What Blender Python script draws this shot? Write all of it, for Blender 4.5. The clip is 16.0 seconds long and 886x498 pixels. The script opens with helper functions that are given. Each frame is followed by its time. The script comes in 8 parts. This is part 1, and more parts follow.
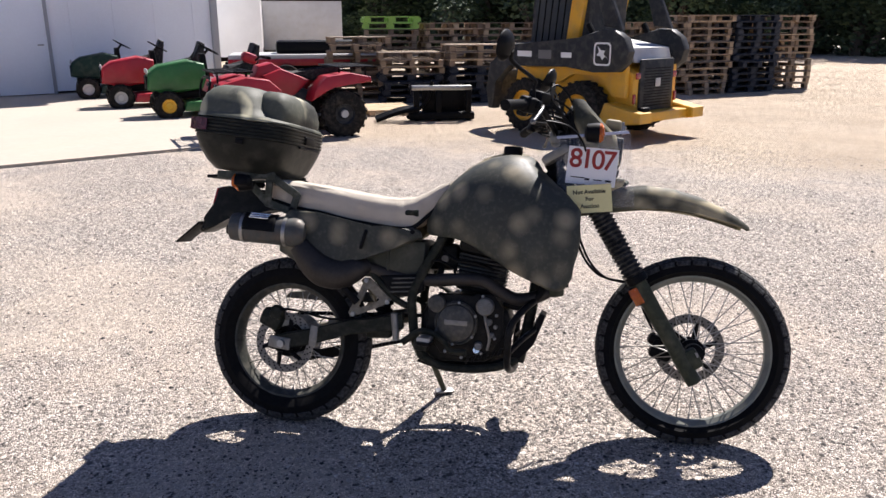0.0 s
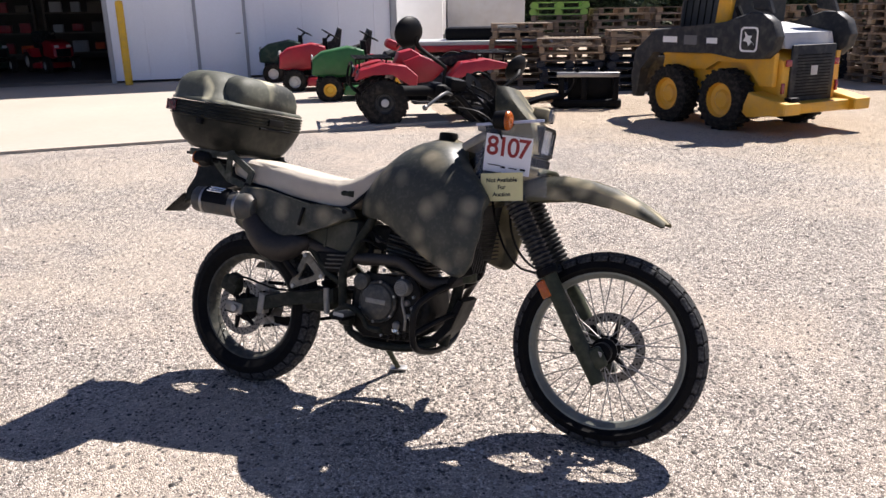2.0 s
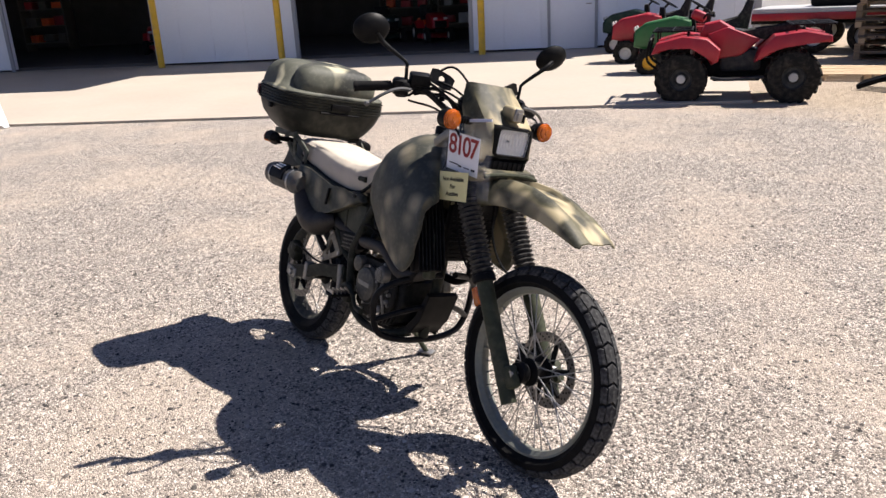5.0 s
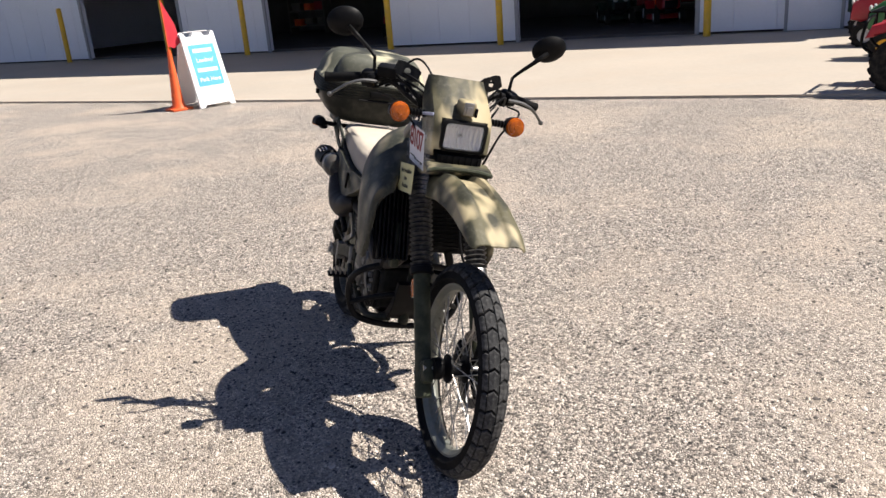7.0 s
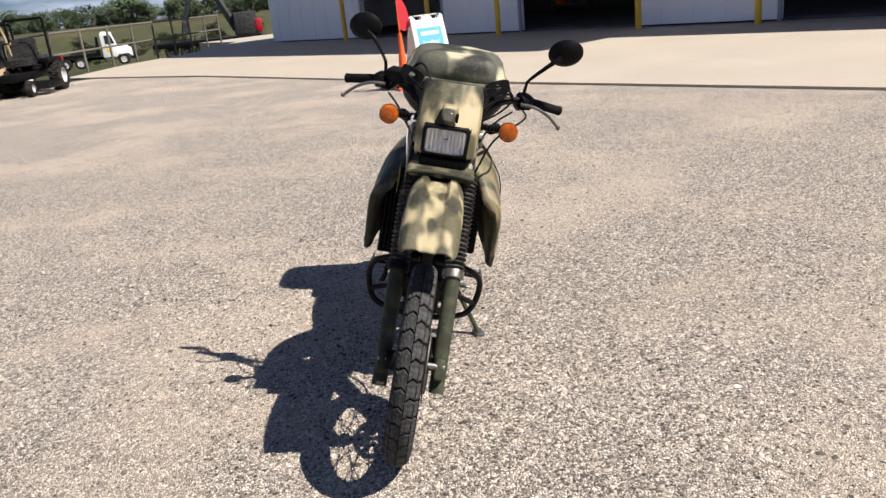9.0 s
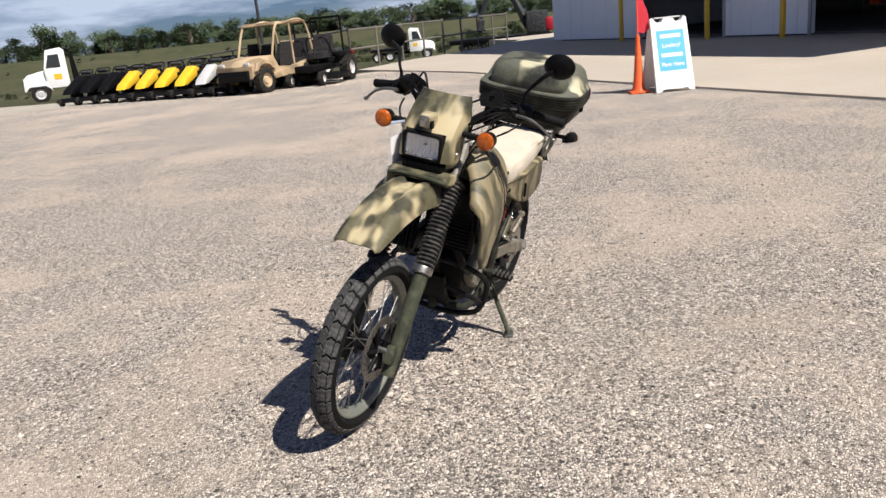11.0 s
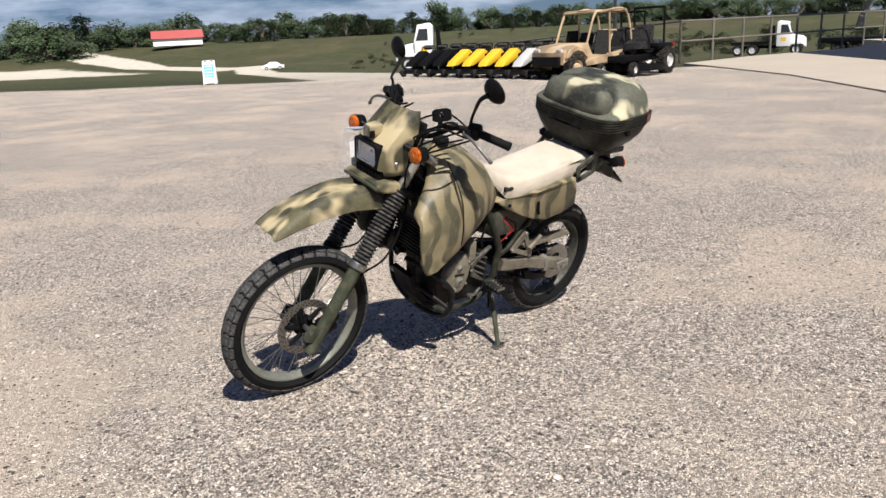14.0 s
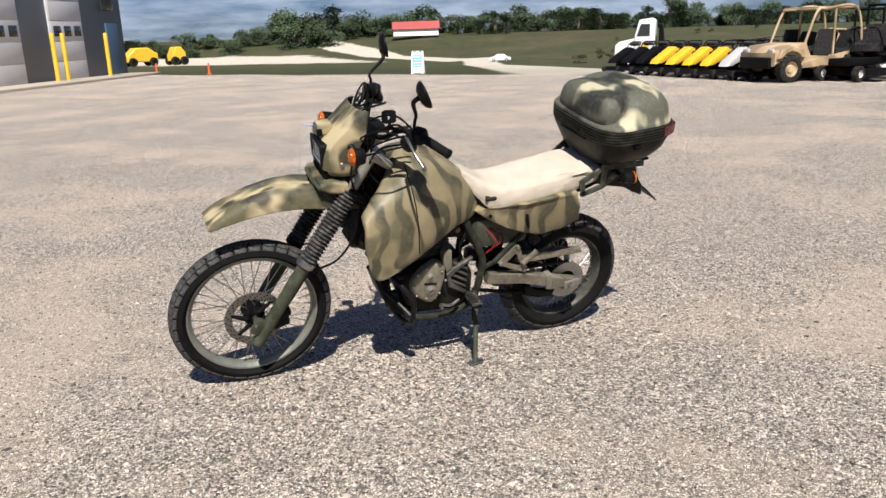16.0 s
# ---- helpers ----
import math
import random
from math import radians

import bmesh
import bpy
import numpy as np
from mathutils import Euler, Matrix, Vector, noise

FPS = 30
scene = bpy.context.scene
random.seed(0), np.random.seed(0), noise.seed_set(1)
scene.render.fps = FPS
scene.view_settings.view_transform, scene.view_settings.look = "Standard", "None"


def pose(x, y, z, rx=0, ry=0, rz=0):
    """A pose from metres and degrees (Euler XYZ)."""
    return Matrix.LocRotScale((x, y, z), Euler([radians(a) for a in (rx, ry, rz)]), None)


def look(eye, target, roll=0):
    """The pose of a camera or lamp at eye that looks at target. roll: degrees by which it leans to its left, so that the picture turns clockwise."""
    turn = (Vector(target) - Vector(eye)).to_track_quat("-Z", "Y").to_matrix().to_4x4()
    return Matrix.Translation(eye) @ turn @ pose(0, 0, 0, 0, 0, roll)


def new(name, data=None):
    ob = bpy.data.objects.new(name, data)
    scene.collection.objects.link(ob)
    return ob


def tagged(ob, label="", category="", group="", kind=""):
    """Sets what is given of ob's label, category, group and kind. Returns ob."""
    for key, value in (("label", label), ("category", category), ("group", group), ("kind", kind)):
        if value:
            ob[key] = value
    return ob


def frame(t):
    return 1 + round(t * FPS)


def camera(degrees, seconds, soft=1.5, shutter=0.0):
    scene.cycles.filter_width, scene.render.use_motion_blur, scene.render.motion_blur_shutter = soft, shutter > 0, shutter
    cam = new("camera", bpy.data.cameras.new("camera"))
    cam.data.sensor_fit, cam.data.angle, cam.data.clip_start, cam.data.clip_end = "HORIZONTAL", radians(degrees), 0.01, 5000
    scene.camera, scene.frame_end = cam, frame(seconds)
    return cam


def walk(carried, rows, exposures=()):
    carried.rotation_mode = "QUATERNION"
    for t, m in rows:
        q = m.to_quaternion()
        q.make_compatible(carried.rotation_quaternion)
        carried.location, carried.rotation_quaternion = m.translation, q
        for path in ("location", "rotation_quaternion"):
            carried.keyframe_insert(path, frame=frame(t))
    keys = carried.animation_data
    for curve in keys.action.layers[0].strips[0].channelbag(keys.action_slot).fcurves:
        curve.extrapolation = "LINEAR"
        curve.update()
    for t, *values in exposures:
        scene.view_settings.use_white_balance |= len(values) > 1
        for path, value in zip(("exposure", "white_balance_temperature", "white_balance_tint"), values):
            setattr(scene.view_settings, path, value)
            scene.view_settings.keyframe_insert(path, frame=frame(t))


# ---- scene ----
cam = camera(59.5, 16.0)
PATH = [
    (0, (1.088, -2.634, 1.496), (0.729, -0.748, 0.937), -0.2),
    (0.5, (1.344, -2.621, 1.487), (0.863, -0.762, 0.927), -0.5),
    (1, (1.583, -2.53, 1.471), (0.984, -0.707, 0.906), -0.7),
    (1.5, (1.82, -2.457, 1.496), (1.096, -0.683, 0.923), -0.8),
    (2, (2.073, -2.388, 1.491), (1.232, -0.671, 0.905), -1.0),
    (2.5, (2.285, -2.236, 1.488), (1.309, -0.597, 0.888), -1.3),
    (3, (2.502, -2.079, 1.507), (1.381, -0.541, 0.895), -1.8),
    (3.5, (2.73, -1.933, 1.513), (1.478, -0.499, 0.898), -2.3),
    (4, (2.878, -1.732, 1.503), (1.505, -0.414, 0.889), -2.7),
    (4.2, (2.946, -1.669, 1.524), (1.526, -0.402, 0.908), -2.8),
    (6.3, (3.562, -0.865, 1.538), (1.809, -0.141, 0.902), -4.0),
    (6.5, (3.615, -0.762, 1.529), (1.834, -0.106, 0.898), -4.2),
    (7, (3.64, -0.525, 1.51), (1.815, -0.011, 0.874), -4.5),
    (7.5, (3.726, -0.268, 1.532), (1.861, 0.073, 0.897), -5.2),
    (8, (3.823, -0.034, 1.535), (1.934, 0.141, 0.901), -5.5),
    (8.5, (3.81, 0.206, 1.507), (1.913, 0.211, 0.875), -5.8),
    (9, (3.831, 0.434, 1.528), (1.94, 0.28, 0.896), -5.9),
    (9.2, (3.867, 0.568, 1.521), (1.982, 0.333, 0.895), -6.2),
    (11.3, (3.685, 1.658, 1.475), (1.995, 0.748, 0.913), -5.4),
    (11.5, (3.638, 1.722, 1.476), (1.97, 0.77, 0.916), -5.2),
    (12, (3.536, 1.959, 1.497), (1.947, 0.879, 0.941), -4.6),
    (12.5, (3.404, 2.22, 1.492), (1.908, 1.012, 0.944), -4.1),
    (13, (3.227, 2.445, 1.491), (1.827, 1.124, 0.948), -3.6),
    (13.5, (3.071, 2.697, 1.496), (1.772, 1.275, 0.955), -3.1),
    (14, (2.905, 2.876, 1.491), (1.706, 1.369, 0.949), -2.8),
    (14.5, (2.655, 3.01, 1.479), (1.575, 1.417, 0.935), -2.4),
    (15, (2.418, 3.154, 1.471), (1.447, 1.493, 0.925), -2.1),
    (15.5, (2.172, 3.266, 1.463), (1.321, 1.539, 0.92), -2.0),
    (16, (1.904, 3.296, 1.469), (1.177, 1.512, 0.933), -1.7),
]
walk(cam, [(t, look(eye, target, roll)) for t, eye, target, roll in PATH], [(0.0, 1.02, 6200, 14), (4.0, 0.98, 6400, 14), (6.5, 0.82, 6450, 11), (9.0, 0.67, 6500, 10), (12.0, 0.57, 6350, 10), (16.0, 0.57, 6350, 10)])

# ---- light ----
# towards the sun: azimuth 73 degrees from +x towards +y, elevation 51.5 degrees
SUN_AZ, SUN_EL = 73.0, 51.5
world = bpy.data.worlds.new("world")
scene.world = world
world.use_nodes = True
wn, wl = world.node_tree.nodes, world.node_tree.links
wn.clear()
sky = wn.new("ShaderNodeTexSky")
sky.sky_type, sky.sun_disc = "NISHITA", False
sky.sun_elevation, sky.sun_rotation = radians(SUN_EL), radians(90 - SUN_AZ)
sky.air_density, sky.dust_density, sky.ozone_density = 1.0, 0.2, 2.0
coord = wn.new("ShaderNodeTexCoord")
squash = wn.new("ShaderNodeMapping")
squash.inputs["Scale"].default_value = (1.0, 1.0, 5.5)
wl.new(coord.outputs["Generated"], squash.inputs["Vector"])
cloud = wn.new("ShaderNodeTexNoise")
cloud.inputs["Scale"].default_value, cloud.inputs["Detail"].default_value, cloud.inputs["Roughness"].default_value = 4.6, 8.0, 0.58
wl.new(squash.outputs["Vector"], cloud.inputs["Vector"])
ramp = wn.new("ShaderNodeValToRGB")
ramp.color_ramp.elements[0].position, ramp.color_ramp.elements[1].position = 0.43, 0.63
wl.new(cloud.outputs["Fac"], ramp.inputs["Fac"])
mix = wn.new("ShaderNodeMixRGB")
mix.inputs["Color2"].default_value = (8.4, 9.6, 11.9, 1)
updown = wn.new("ShaderNodeSeparateXYZ")
wl.new(coord.outputs["Generated"], updown.inputs["Vector"])
thin = wn.new("ShaderNodeMapRange")
thin.inputs["From Min"].default_value, thin.inputs["From Max"].default_value = 0.12, 0.55
thin.inputs["To Min"].default_value, thin.inputs["To Max"].default_value = 1.0, 0.25
wl.new(updown.outputs["Z"], thin.inputs["Value"])
cover = wn.new("ShaderNodeMath")
cover.operation = "MULTIPLY"
wl.new(ramp.outputs["Color"], cover.inputs[0])
wl.new(thin.outputs["Result"], cover.inputs[1])
wl.new(cover.outputs["Value"], mix.inputs["Fac"])
tint = wn.new("ShaderNodeMixRGB")
tint.blend_type = "MULTIPLY"
tint.inputs["Fac"].default_value, tint.inputs["Color2"].default_value = 1.0, (0.31, 0.44, 0.76, 1)
wl.new(sky.outputs["Color"], tint.inputs["Color1"])
wl.new(tint.outputs["Color"], mix.inputs["Color1"])
bg = wn.new("ShaderNodeBackground")
bg.inputs["Strength"].default_value = 0.045
wl.new(mix.outputs["Color"], bg.inputs["Color"])
wout = wn.new("ShaderNodeOutputWorld")
wl.new(bg.outputs["Background"], wout.inputs["Surface"])

sun = new("sun", bpy.data.lights.new("sun", "SUN"))
sun.data.energy, sun.data.angle, sun.data.color = 5.0, radians(0.55), (1.0, 0.935, 0.85)
to_sun = Vector((math.cos(radians(SUN_EL)) * math.cos(radians(SUN_AZ)), math.cos(radians(SUN_EL)) * math.sin(radians(SUN_AZ)), math.sin(radians(SUN_EL))))
sun.matrix_world = look(to_sun * 60, (0, 0, 0))


# ---- mesh helpers ----
def thing(name, at=None, label="", category="", group="", kind=""):
    ob = new(name)
    ob.empty_display_size = 0.1
    if at is not None:
        ob.matrix_world = at
    return tagged(ob, label, category, group, kind)


def mesh_object(name, bm, material, parent=None, label="", angle=35, flat=False):
    me = bpy.data.meshes.new(name)
    bmesh.ops.recalc_face_normals(bm, faces=bm.faces)
    bm.to_mesh(me)
    bm.free()
    for one in material if isinstance(material, (list, tuple)) else [material]:
        me.materials.append(one)
    if not flat:
        me.shade_smooth()
        me.set_sharp_from_angle(angle=radians(angle))
    ob = new(name, me)
    if parent is not None:
        ob.parent = parent
    if label:
        ob["label"] = label
    return ob


def part(name, bm, material, parent, label="", angle=35):
    return mesh_object(name, bm, material, parent, label, angle)


def box(bm, c, s, rot=None, bevel=0.0, segs=2):
    m = Matrix.Translation(c)
    if rot is not None:
        m = m @ Euler([radians(a) for a in rot]).to_matrix().to_4x4()
    geo = bmesh.ops.create_cube(bm, size=1.0, matrix=m @ Matrix.Diagonal((*s, 1)))
    if bevel > 0:
        edges = list({e for v in geo["verts"] for e in v.link_edges})
        bmesh.ops.bevel(bm, geom=edges, offset=bevel, segments=segs, profile=0.5, affect="EDGES")
    return bm


def boxm(c, s, rot=None, bevel=0.0, segs=2):
    return box(bmesh.new(), c, s, rot, bevel, segs)


def smooth_line(pts, steps=6):
    """A Catmull-Rom line through the points."""
    p = [Vector(q) for q in pts]
    if len(p) < 3:
        return p
    p = [2 * p[0] - p[1], *p, 2 * p[-1] - p[-2]]
    out = []
    for i in range(1, len(p) - 2):
        a, b, c, d = p[i - 1 : i + 3]
        for k in range(steps):
            t = k / steps
            out.append(0.5 * (2 * b + (c - a) * t + (2 * a - 5 * b + 4 * c - d) * t * t + (3 * b - a - 3 * c + d) * t**3))
    out.append(p[-2])
    return out


def ring_faces(bm, rings, closed=True, caps=True):
    n = len(rings[0])
    for a, b in zip(rings, rings[1:]):
        for i in range(n if closed else n - 1):
            j = (i + 1) % n
            bm.faces.new((a[i], a[j], b[j], b[i]))
    if caps and closed:
        bm.faces.new(rings[0][::-1])
        bm.faces.new(rings[-1])
    return bm


def tube(bm, pts, r, seg=10, smooth=True, steps=6, caps=True):
    line = smooth_line(pts, steps) if smooth else [Vector(q) for q in pts]
    radii = r if isinstance(r, (list, tuple)) else [r, r]
    rings, up = [], None
    for i, p in enumerate(line):
        d = (line[min(i + 1, len(line) - 1)] - line[max(i - 1, 0)]).normalized()
        if up is None:
            up = d.orthogonal().normalized()
        up = (up - d * up.dot(d)).normalized()
        side = d.cross(up)
        f = i / max(1, len(line) - 1) * (len(radii) - 1)
        k = min(int(f), len(radii) - 2)
        rad = radii[k] + (radii[k + 1] - radii[k]) * (f - k)
        rings.append([bm.verts.new(p + rad * (math.cos(a) * up + math.sin(a) * side)) for a in (2 * math.pi * j / seg for j in range(seg))])
    return ring_faces(bm, rings, True, caps)


def tubem(pts, r, seg=10, smooth=True, steps=6):
    return tube(bmesh.new(), pts, r, seg, smooth, steps)


def lathe(bm, profile, seg=32, m=None, closed=False):
    """profile: (radius, along) pairs, turned round the local y axis."""
    m = m or Matrix()
    rings = []
    for r, h in profile:
        rings.append([bm.verts.new(m @ Vector((r * math.cos(a), h, r * math.sin(a)))) for a in (2 * math.pi * j / seg for j in range(seg))])
    if closed:
        rings.append(rings[0])
    return ring_faces(bm, rings, True, not closed)


def lathem(profile, seg=32, m=None, closed=False):
    return lathe(bmesh.new(), profile, seg, m, closed)


def loft(bm, sections, caps=True):
    rings = [[bm.verts.new(p) for p in s] for s in sections]
    return ring_faces(bm, rings, True, caps)


def rounded(cx, cz, w, h, r, n=5):
    """A rounded rectangle in two coordinates, anticlockwise."""
    out = []
    for sx, sz, a0 in ((1, 1, 0), (-1, 1, 90), (-1, -1, 180), (1, -1, 270)):
        for k in range(n):
            a = radians(a0 + 90 * k / (n - 1))
            out.append((cx + sx * (w / 2 - r) + r * math.cos(a), cz + sz * (h / 2 - r) + r * math.sin(a)))
    return out


def prism(bm, poly, y0, y1, bevel=0.0, segs=2, axis="y"):
    """A polygon in x, z pushed from y0 to y1 (or in x, y from z0 to z1, or in y, z from x0 to x1)."""
    put = {"y": lambda a, b, c: (a, c, b), "z": lambda a, b, c: (a, b, c), "x": lambda a, b, c: (c, a, b)}[axis]
    lo = [bm.verts.new(put(a, b, y0)) for a, b in poly]
    hi = [bm.verts.new(put(a, b, y1)) for a, b in poly]
    faces = [bm.faces.new(lo), bm.faces.new(hi[::-1])]
    n = len(poly)
    for i in range(n):
        faces.append(bm.faces.new((lo[i], hi[i], hi[(i + 1) % n], lo[(i + 1) % n])))
    if bevel > 0:
        edges = list({e for f in faces[:2] for e in f.edges})
        bmesh.ops.bevel(bm, geom=edges, offset=bevel, segments=segs, profile=0.5, affect="EDGES")
    return bm


def prismm(poly, y0, y1, bevel=0.0, segs=2, axis="y"):
    return prism(bmesh.new(), poly, y0, y1, bevel, segs, axis)


def along_y(c, axis=(0, 1, 0)):
    """A pose at c whose local y points along axis."""
    return Matrix.Translation(c) @ Vector((0, 1, 0)).rotation_difference(Vector(axis)).to_matrix().to_4x4()


# ---- materials ----
def shade(name, rough=0.5, metal=0.0):
    m = bpy.data.materials.new(name)
    m.use_nodes = True
    bsdf = m.node_tree.nodes["Principled BSDF"]
    bsdf.inputs["Roughness"].default_value, bsdf.inputs["Metallic"].default_value = rough, metal
    return m, m.node_tree.nodes, m.node_tree.links, bsdf


def noise_node(nd, lk, scale, detail=4.0, rough=0.55, vector=None):
    n = nd.new("ShaderNodeTexNoise")
    n.inputs["Scale"].default_value, n.inputs["Detail"].default_value, n.inputs["Roughness"].default_value = scale, detail, rough
    lk.new(vector if vector is not None else nd.new("ShaderNodeTexCoord").outputs["Object"], n.inputs["Vector"])
    return n.outputs["Fac"]


def ramp_node(nd, lk, fac, stops):
    r = nd.new("ShaderNodeValToRGB")
    e = r.color_ramp.elements
    while len(e) < len(stops):
        e.new(0.5)
    for one, (pos, col) in zip(e, stops):
        one.position, one.color = pos, (*col, 1) if len(col) == 3 else col
    lk.new(fac, r.inputs["Fac"])
    return r.outputs["Color"]


def grey(v):
    return (v, v, v)


def mix_node(nd, lk, fac, a, b, blend="MIX"):
    m = nd.new("ShaderNodeMixRGB")
    m.blend_type = blend
    for sock, val in (("Fac", fac), ("Color1", a), ("Color2", b)):
        if isinstance(val, (int, float)):
            m.inputs[sock].default_value = val
        elif isinstance(val, tuple):
            m.inputs[sock].default_value = (*val, 1)
        else:
            lk.new(val, m.inputs[sock])
    return m.outputs["Color"]


def math_node(nd, lk, op, a, b=0.0, clamp=False):
    m = nd.new("ShaderNodeMath")
    m.operation, m.use_clamp = op, clamp
    for i, val in enumerate((a, b)):
        if isinstance(val, (int, float)):
            m.inputs[i].default_value = val
        else:
            lk.new(val, m.inputs[i])
    return m.outputs["Value"]


def bump(nd, lk, bsdf, height, strength=0.3, distance=0.002):
    b = nd.new("ShaderNodeBump")
    b.inputs["Strength"].default_value, b.inputs["Distance"].default_value = strength, distance
    lk.new(height, b.inputs["Height"])
    lk.new(b.outputs["Normal"], bsdf.inputs["Normal"])


def paint(name, col, rough=0.5, metal=0.0, vary=0.25, scale=6.0, fine=90.0, relief=0.15, dust=None, dust_amount=0.35, coat=0.0):
    """A surface of one colour with stains at two scales, optional dust and fine relief."""
    m, nd, lk, bsdf = shade(name, rough, metal)
    big, small = noise_node(nd, lk, scale, 5), noise_node(nd, lk, fine, 3)
    dark = tuple(c * (1 - vary) for c in col)
    lite = tuple(min(1, c * (1 + vary * 0.7)) for c in col)
    out = ramp_node(nd, lk, big, [(0.3, dark), (0.7, lite)])
    out = mix_node(nd, lk, 0.35, out, ramp_node(nd, lk, small, [(0.3, dark), (0.7, lite)]))
    if dust:
        out = mix_node(nd, lk, ramp_node(nd, lk, noise_node(nd, lk, scale * 2.3, 6), [(0.45, grey(0)), (0.75, grey(dust_amount))]), out, dust)
    lk.new(out, bsdf.inputs["Base Color"])
    lk.new(ramp_node(nd, lk, big, [(0.2, grey(max(0.03, rough - 0.12))), (0.8, grey(min(1, rough + 0.12)))]), bsdf.inputs["Roughness"])
    bsdf.inputs["Coat Weight"].default_value = coat
    if max(col) < 0.1 and metal < 0.4 and rough > 0.3:
        bsdf.inputs["Specular IOR Level"].default_value = 0.11
    if relief:
        bump(nd, lk, bsdf, small, relief, 0.001)
    return m


def camo(name, tan, green, dark, scale=7.0, lo=0.40, hi=0.60, seed=0.0, stretch=(1, 1, 1)):
    """Sprayed camouflage: soft blotches of three matt colours."""
    m, nd, lk, bsdf = shade(name, 0.62)
    bsdf.inputs["Specular IOR Level"].default_value = 0.3
    tc, mp = nd.new("ShaderNodeTexCoord"), nd.new("ShaderNodeMapping")
    mp.inputs["Location"].default_value = (seed, seed * 0.7, -seed)
    mp.inputs["Scale"].default_value = stretch
    lk.new(tc.outputs["Object"], mp.inputs["Vector"])
    v = mp.outputs["Vector"]
    a, b = noise_node(nd, lk, scale, 1.5, 0.45, v), noise_node(nd, lk, scale * 1.25, 1.0, 0.4, v)
    base = ramp_node(nd, lk, a, [(lo, green), (hi, tan)])
    base = mix_node(nd, lk, ramp_node(nd, lk, b, [(0.50, grey(0)), (0.62, grey(0.9))]), base, dark)
    base = mix_node(nd, lk, ramp_node(nd, lk, noise_node(nd, lk, 60, 4), [(0.5, grey(0)), (0.8, grey(0.18))]), base, (0.33, 0.30, 0.24))
    lk.new(base, bsdf.inputs["Base Color"])
    bump(nd, lk, bsdf, noise_node(nd, lk, 420, 2), 0.12, 0.0006)
    return m


def shaded_flank_camo(name, seed=0.0):
    """Tan with wavy dark green stripes on the left flank; soft tan spots on the right, over olive darkened to hold that
    flank's shade.
    """
    m, nd, lk, bsdf = shade(name, 0.45)
    tc, mp = nd.new("ShaderNodeTexCoord"), nd.new("ShaderNodeMapping")
    mp.inputs["Location"].default_value = (seed, 0, seed * 0.6)
    lk.new(tc.outputs["Object"], mp.inputs["Vector"])
    v = mp.outputs["Vector"]
    wave = nd.new("ShaderNodeTexWave")
    wave.wave_type, wave.bands_direction = "BANDS", "X"
    for key, val in (("Scale", 2.9), ("Distortion", 12.0), ("Detail", 2.0), ("Detail Scale", 1.2), ("Detail Roughness", 0.4)):
        wave.inputs[key].default_value = val
    lk.new(v, wave.inputs["Vector"])
    tan = ramp_node(nd, lk, noise_node(nd, lk, 5, 3, 0.5, v), [(0.3, (0.165, 0.138, 0.078)), (0.7, (0.29, 0.24, 0.142))])
    stroke = ramp_node(nd, lk, wave.outputs["Fac"], [(0.42, grey(0)), (0.74, grey(0.86))])
    broken = ramp_node(nd, lk, noise_node(nd, lk, 6.5, 2, 0.5, v), [(0.34, grey(0.15)), (0.52, grey(1.0))])
    left = mix_node(nd, lk, mix_node(nd, lk, 1.0, stroke, broken, "MULTIPLY"), tan, (0.036, 0.037, 0.024))
    left = mix_node(nd, lk, ramp_node(nd, lk, noise_node(nd, lk, 9.0, 1, 0.4, v), [(0.50, grey(0)), (0.64, grey(0.7))]), left, (0.080, 0.074, 0.044))
    blot = nd.new("ShaderNodeTexVoronoi")
    blot.feature = "SMOOTH_F1"
    blot.inputs["Scale"].default_value, blot.inputs["Smoothness"].default_value, blot.inputs["Randomness"].default_value = 10.5, 0.25, 0.75
    lk.new(v, blot.inputs["Vector"])
    # spotted camouflage, its dark end lowered for the flank turned from the sun
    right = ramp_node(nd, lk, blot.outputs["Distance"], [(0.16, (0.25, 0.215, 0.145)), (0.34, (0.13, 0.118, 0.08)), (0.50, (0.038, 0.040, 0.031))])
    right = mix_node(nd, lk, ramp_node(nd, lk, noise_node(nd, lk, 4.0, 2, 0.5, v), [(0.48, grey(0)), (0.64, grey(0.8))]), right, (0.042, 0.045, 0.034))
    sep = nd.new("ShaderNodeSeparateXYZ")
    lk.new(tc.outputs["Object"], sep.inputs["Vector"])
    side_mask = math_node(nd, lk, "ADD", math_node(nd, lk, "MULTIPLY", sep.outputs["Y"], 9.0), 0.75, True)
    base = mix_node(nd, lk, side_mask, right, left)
    base = mix_node(nd, lk, ramp_node(nd, lk, noise_node(nd, lk, 60, 4), [(0.5, grey(0)), (0.8, grey(0.16))]), base, (0.33, 0.30, 0.24))
    lk.new(base, bsdf.inputs["Base Color"])
    bsdf.inputs["Specular IOR Level"].default_value = 0.35
    lk.new(ramp_node(nd, lk, noise_node(nd, lk, 14, 4), [(0.3, grey(0.42)), (0.7, grey(0.62))]), bsdf.inputs["Roughness"])
    bump(nd, lk, bsdf, noise_node(nd, lk, 420, 2), 0.10, 0.0005)
    return m


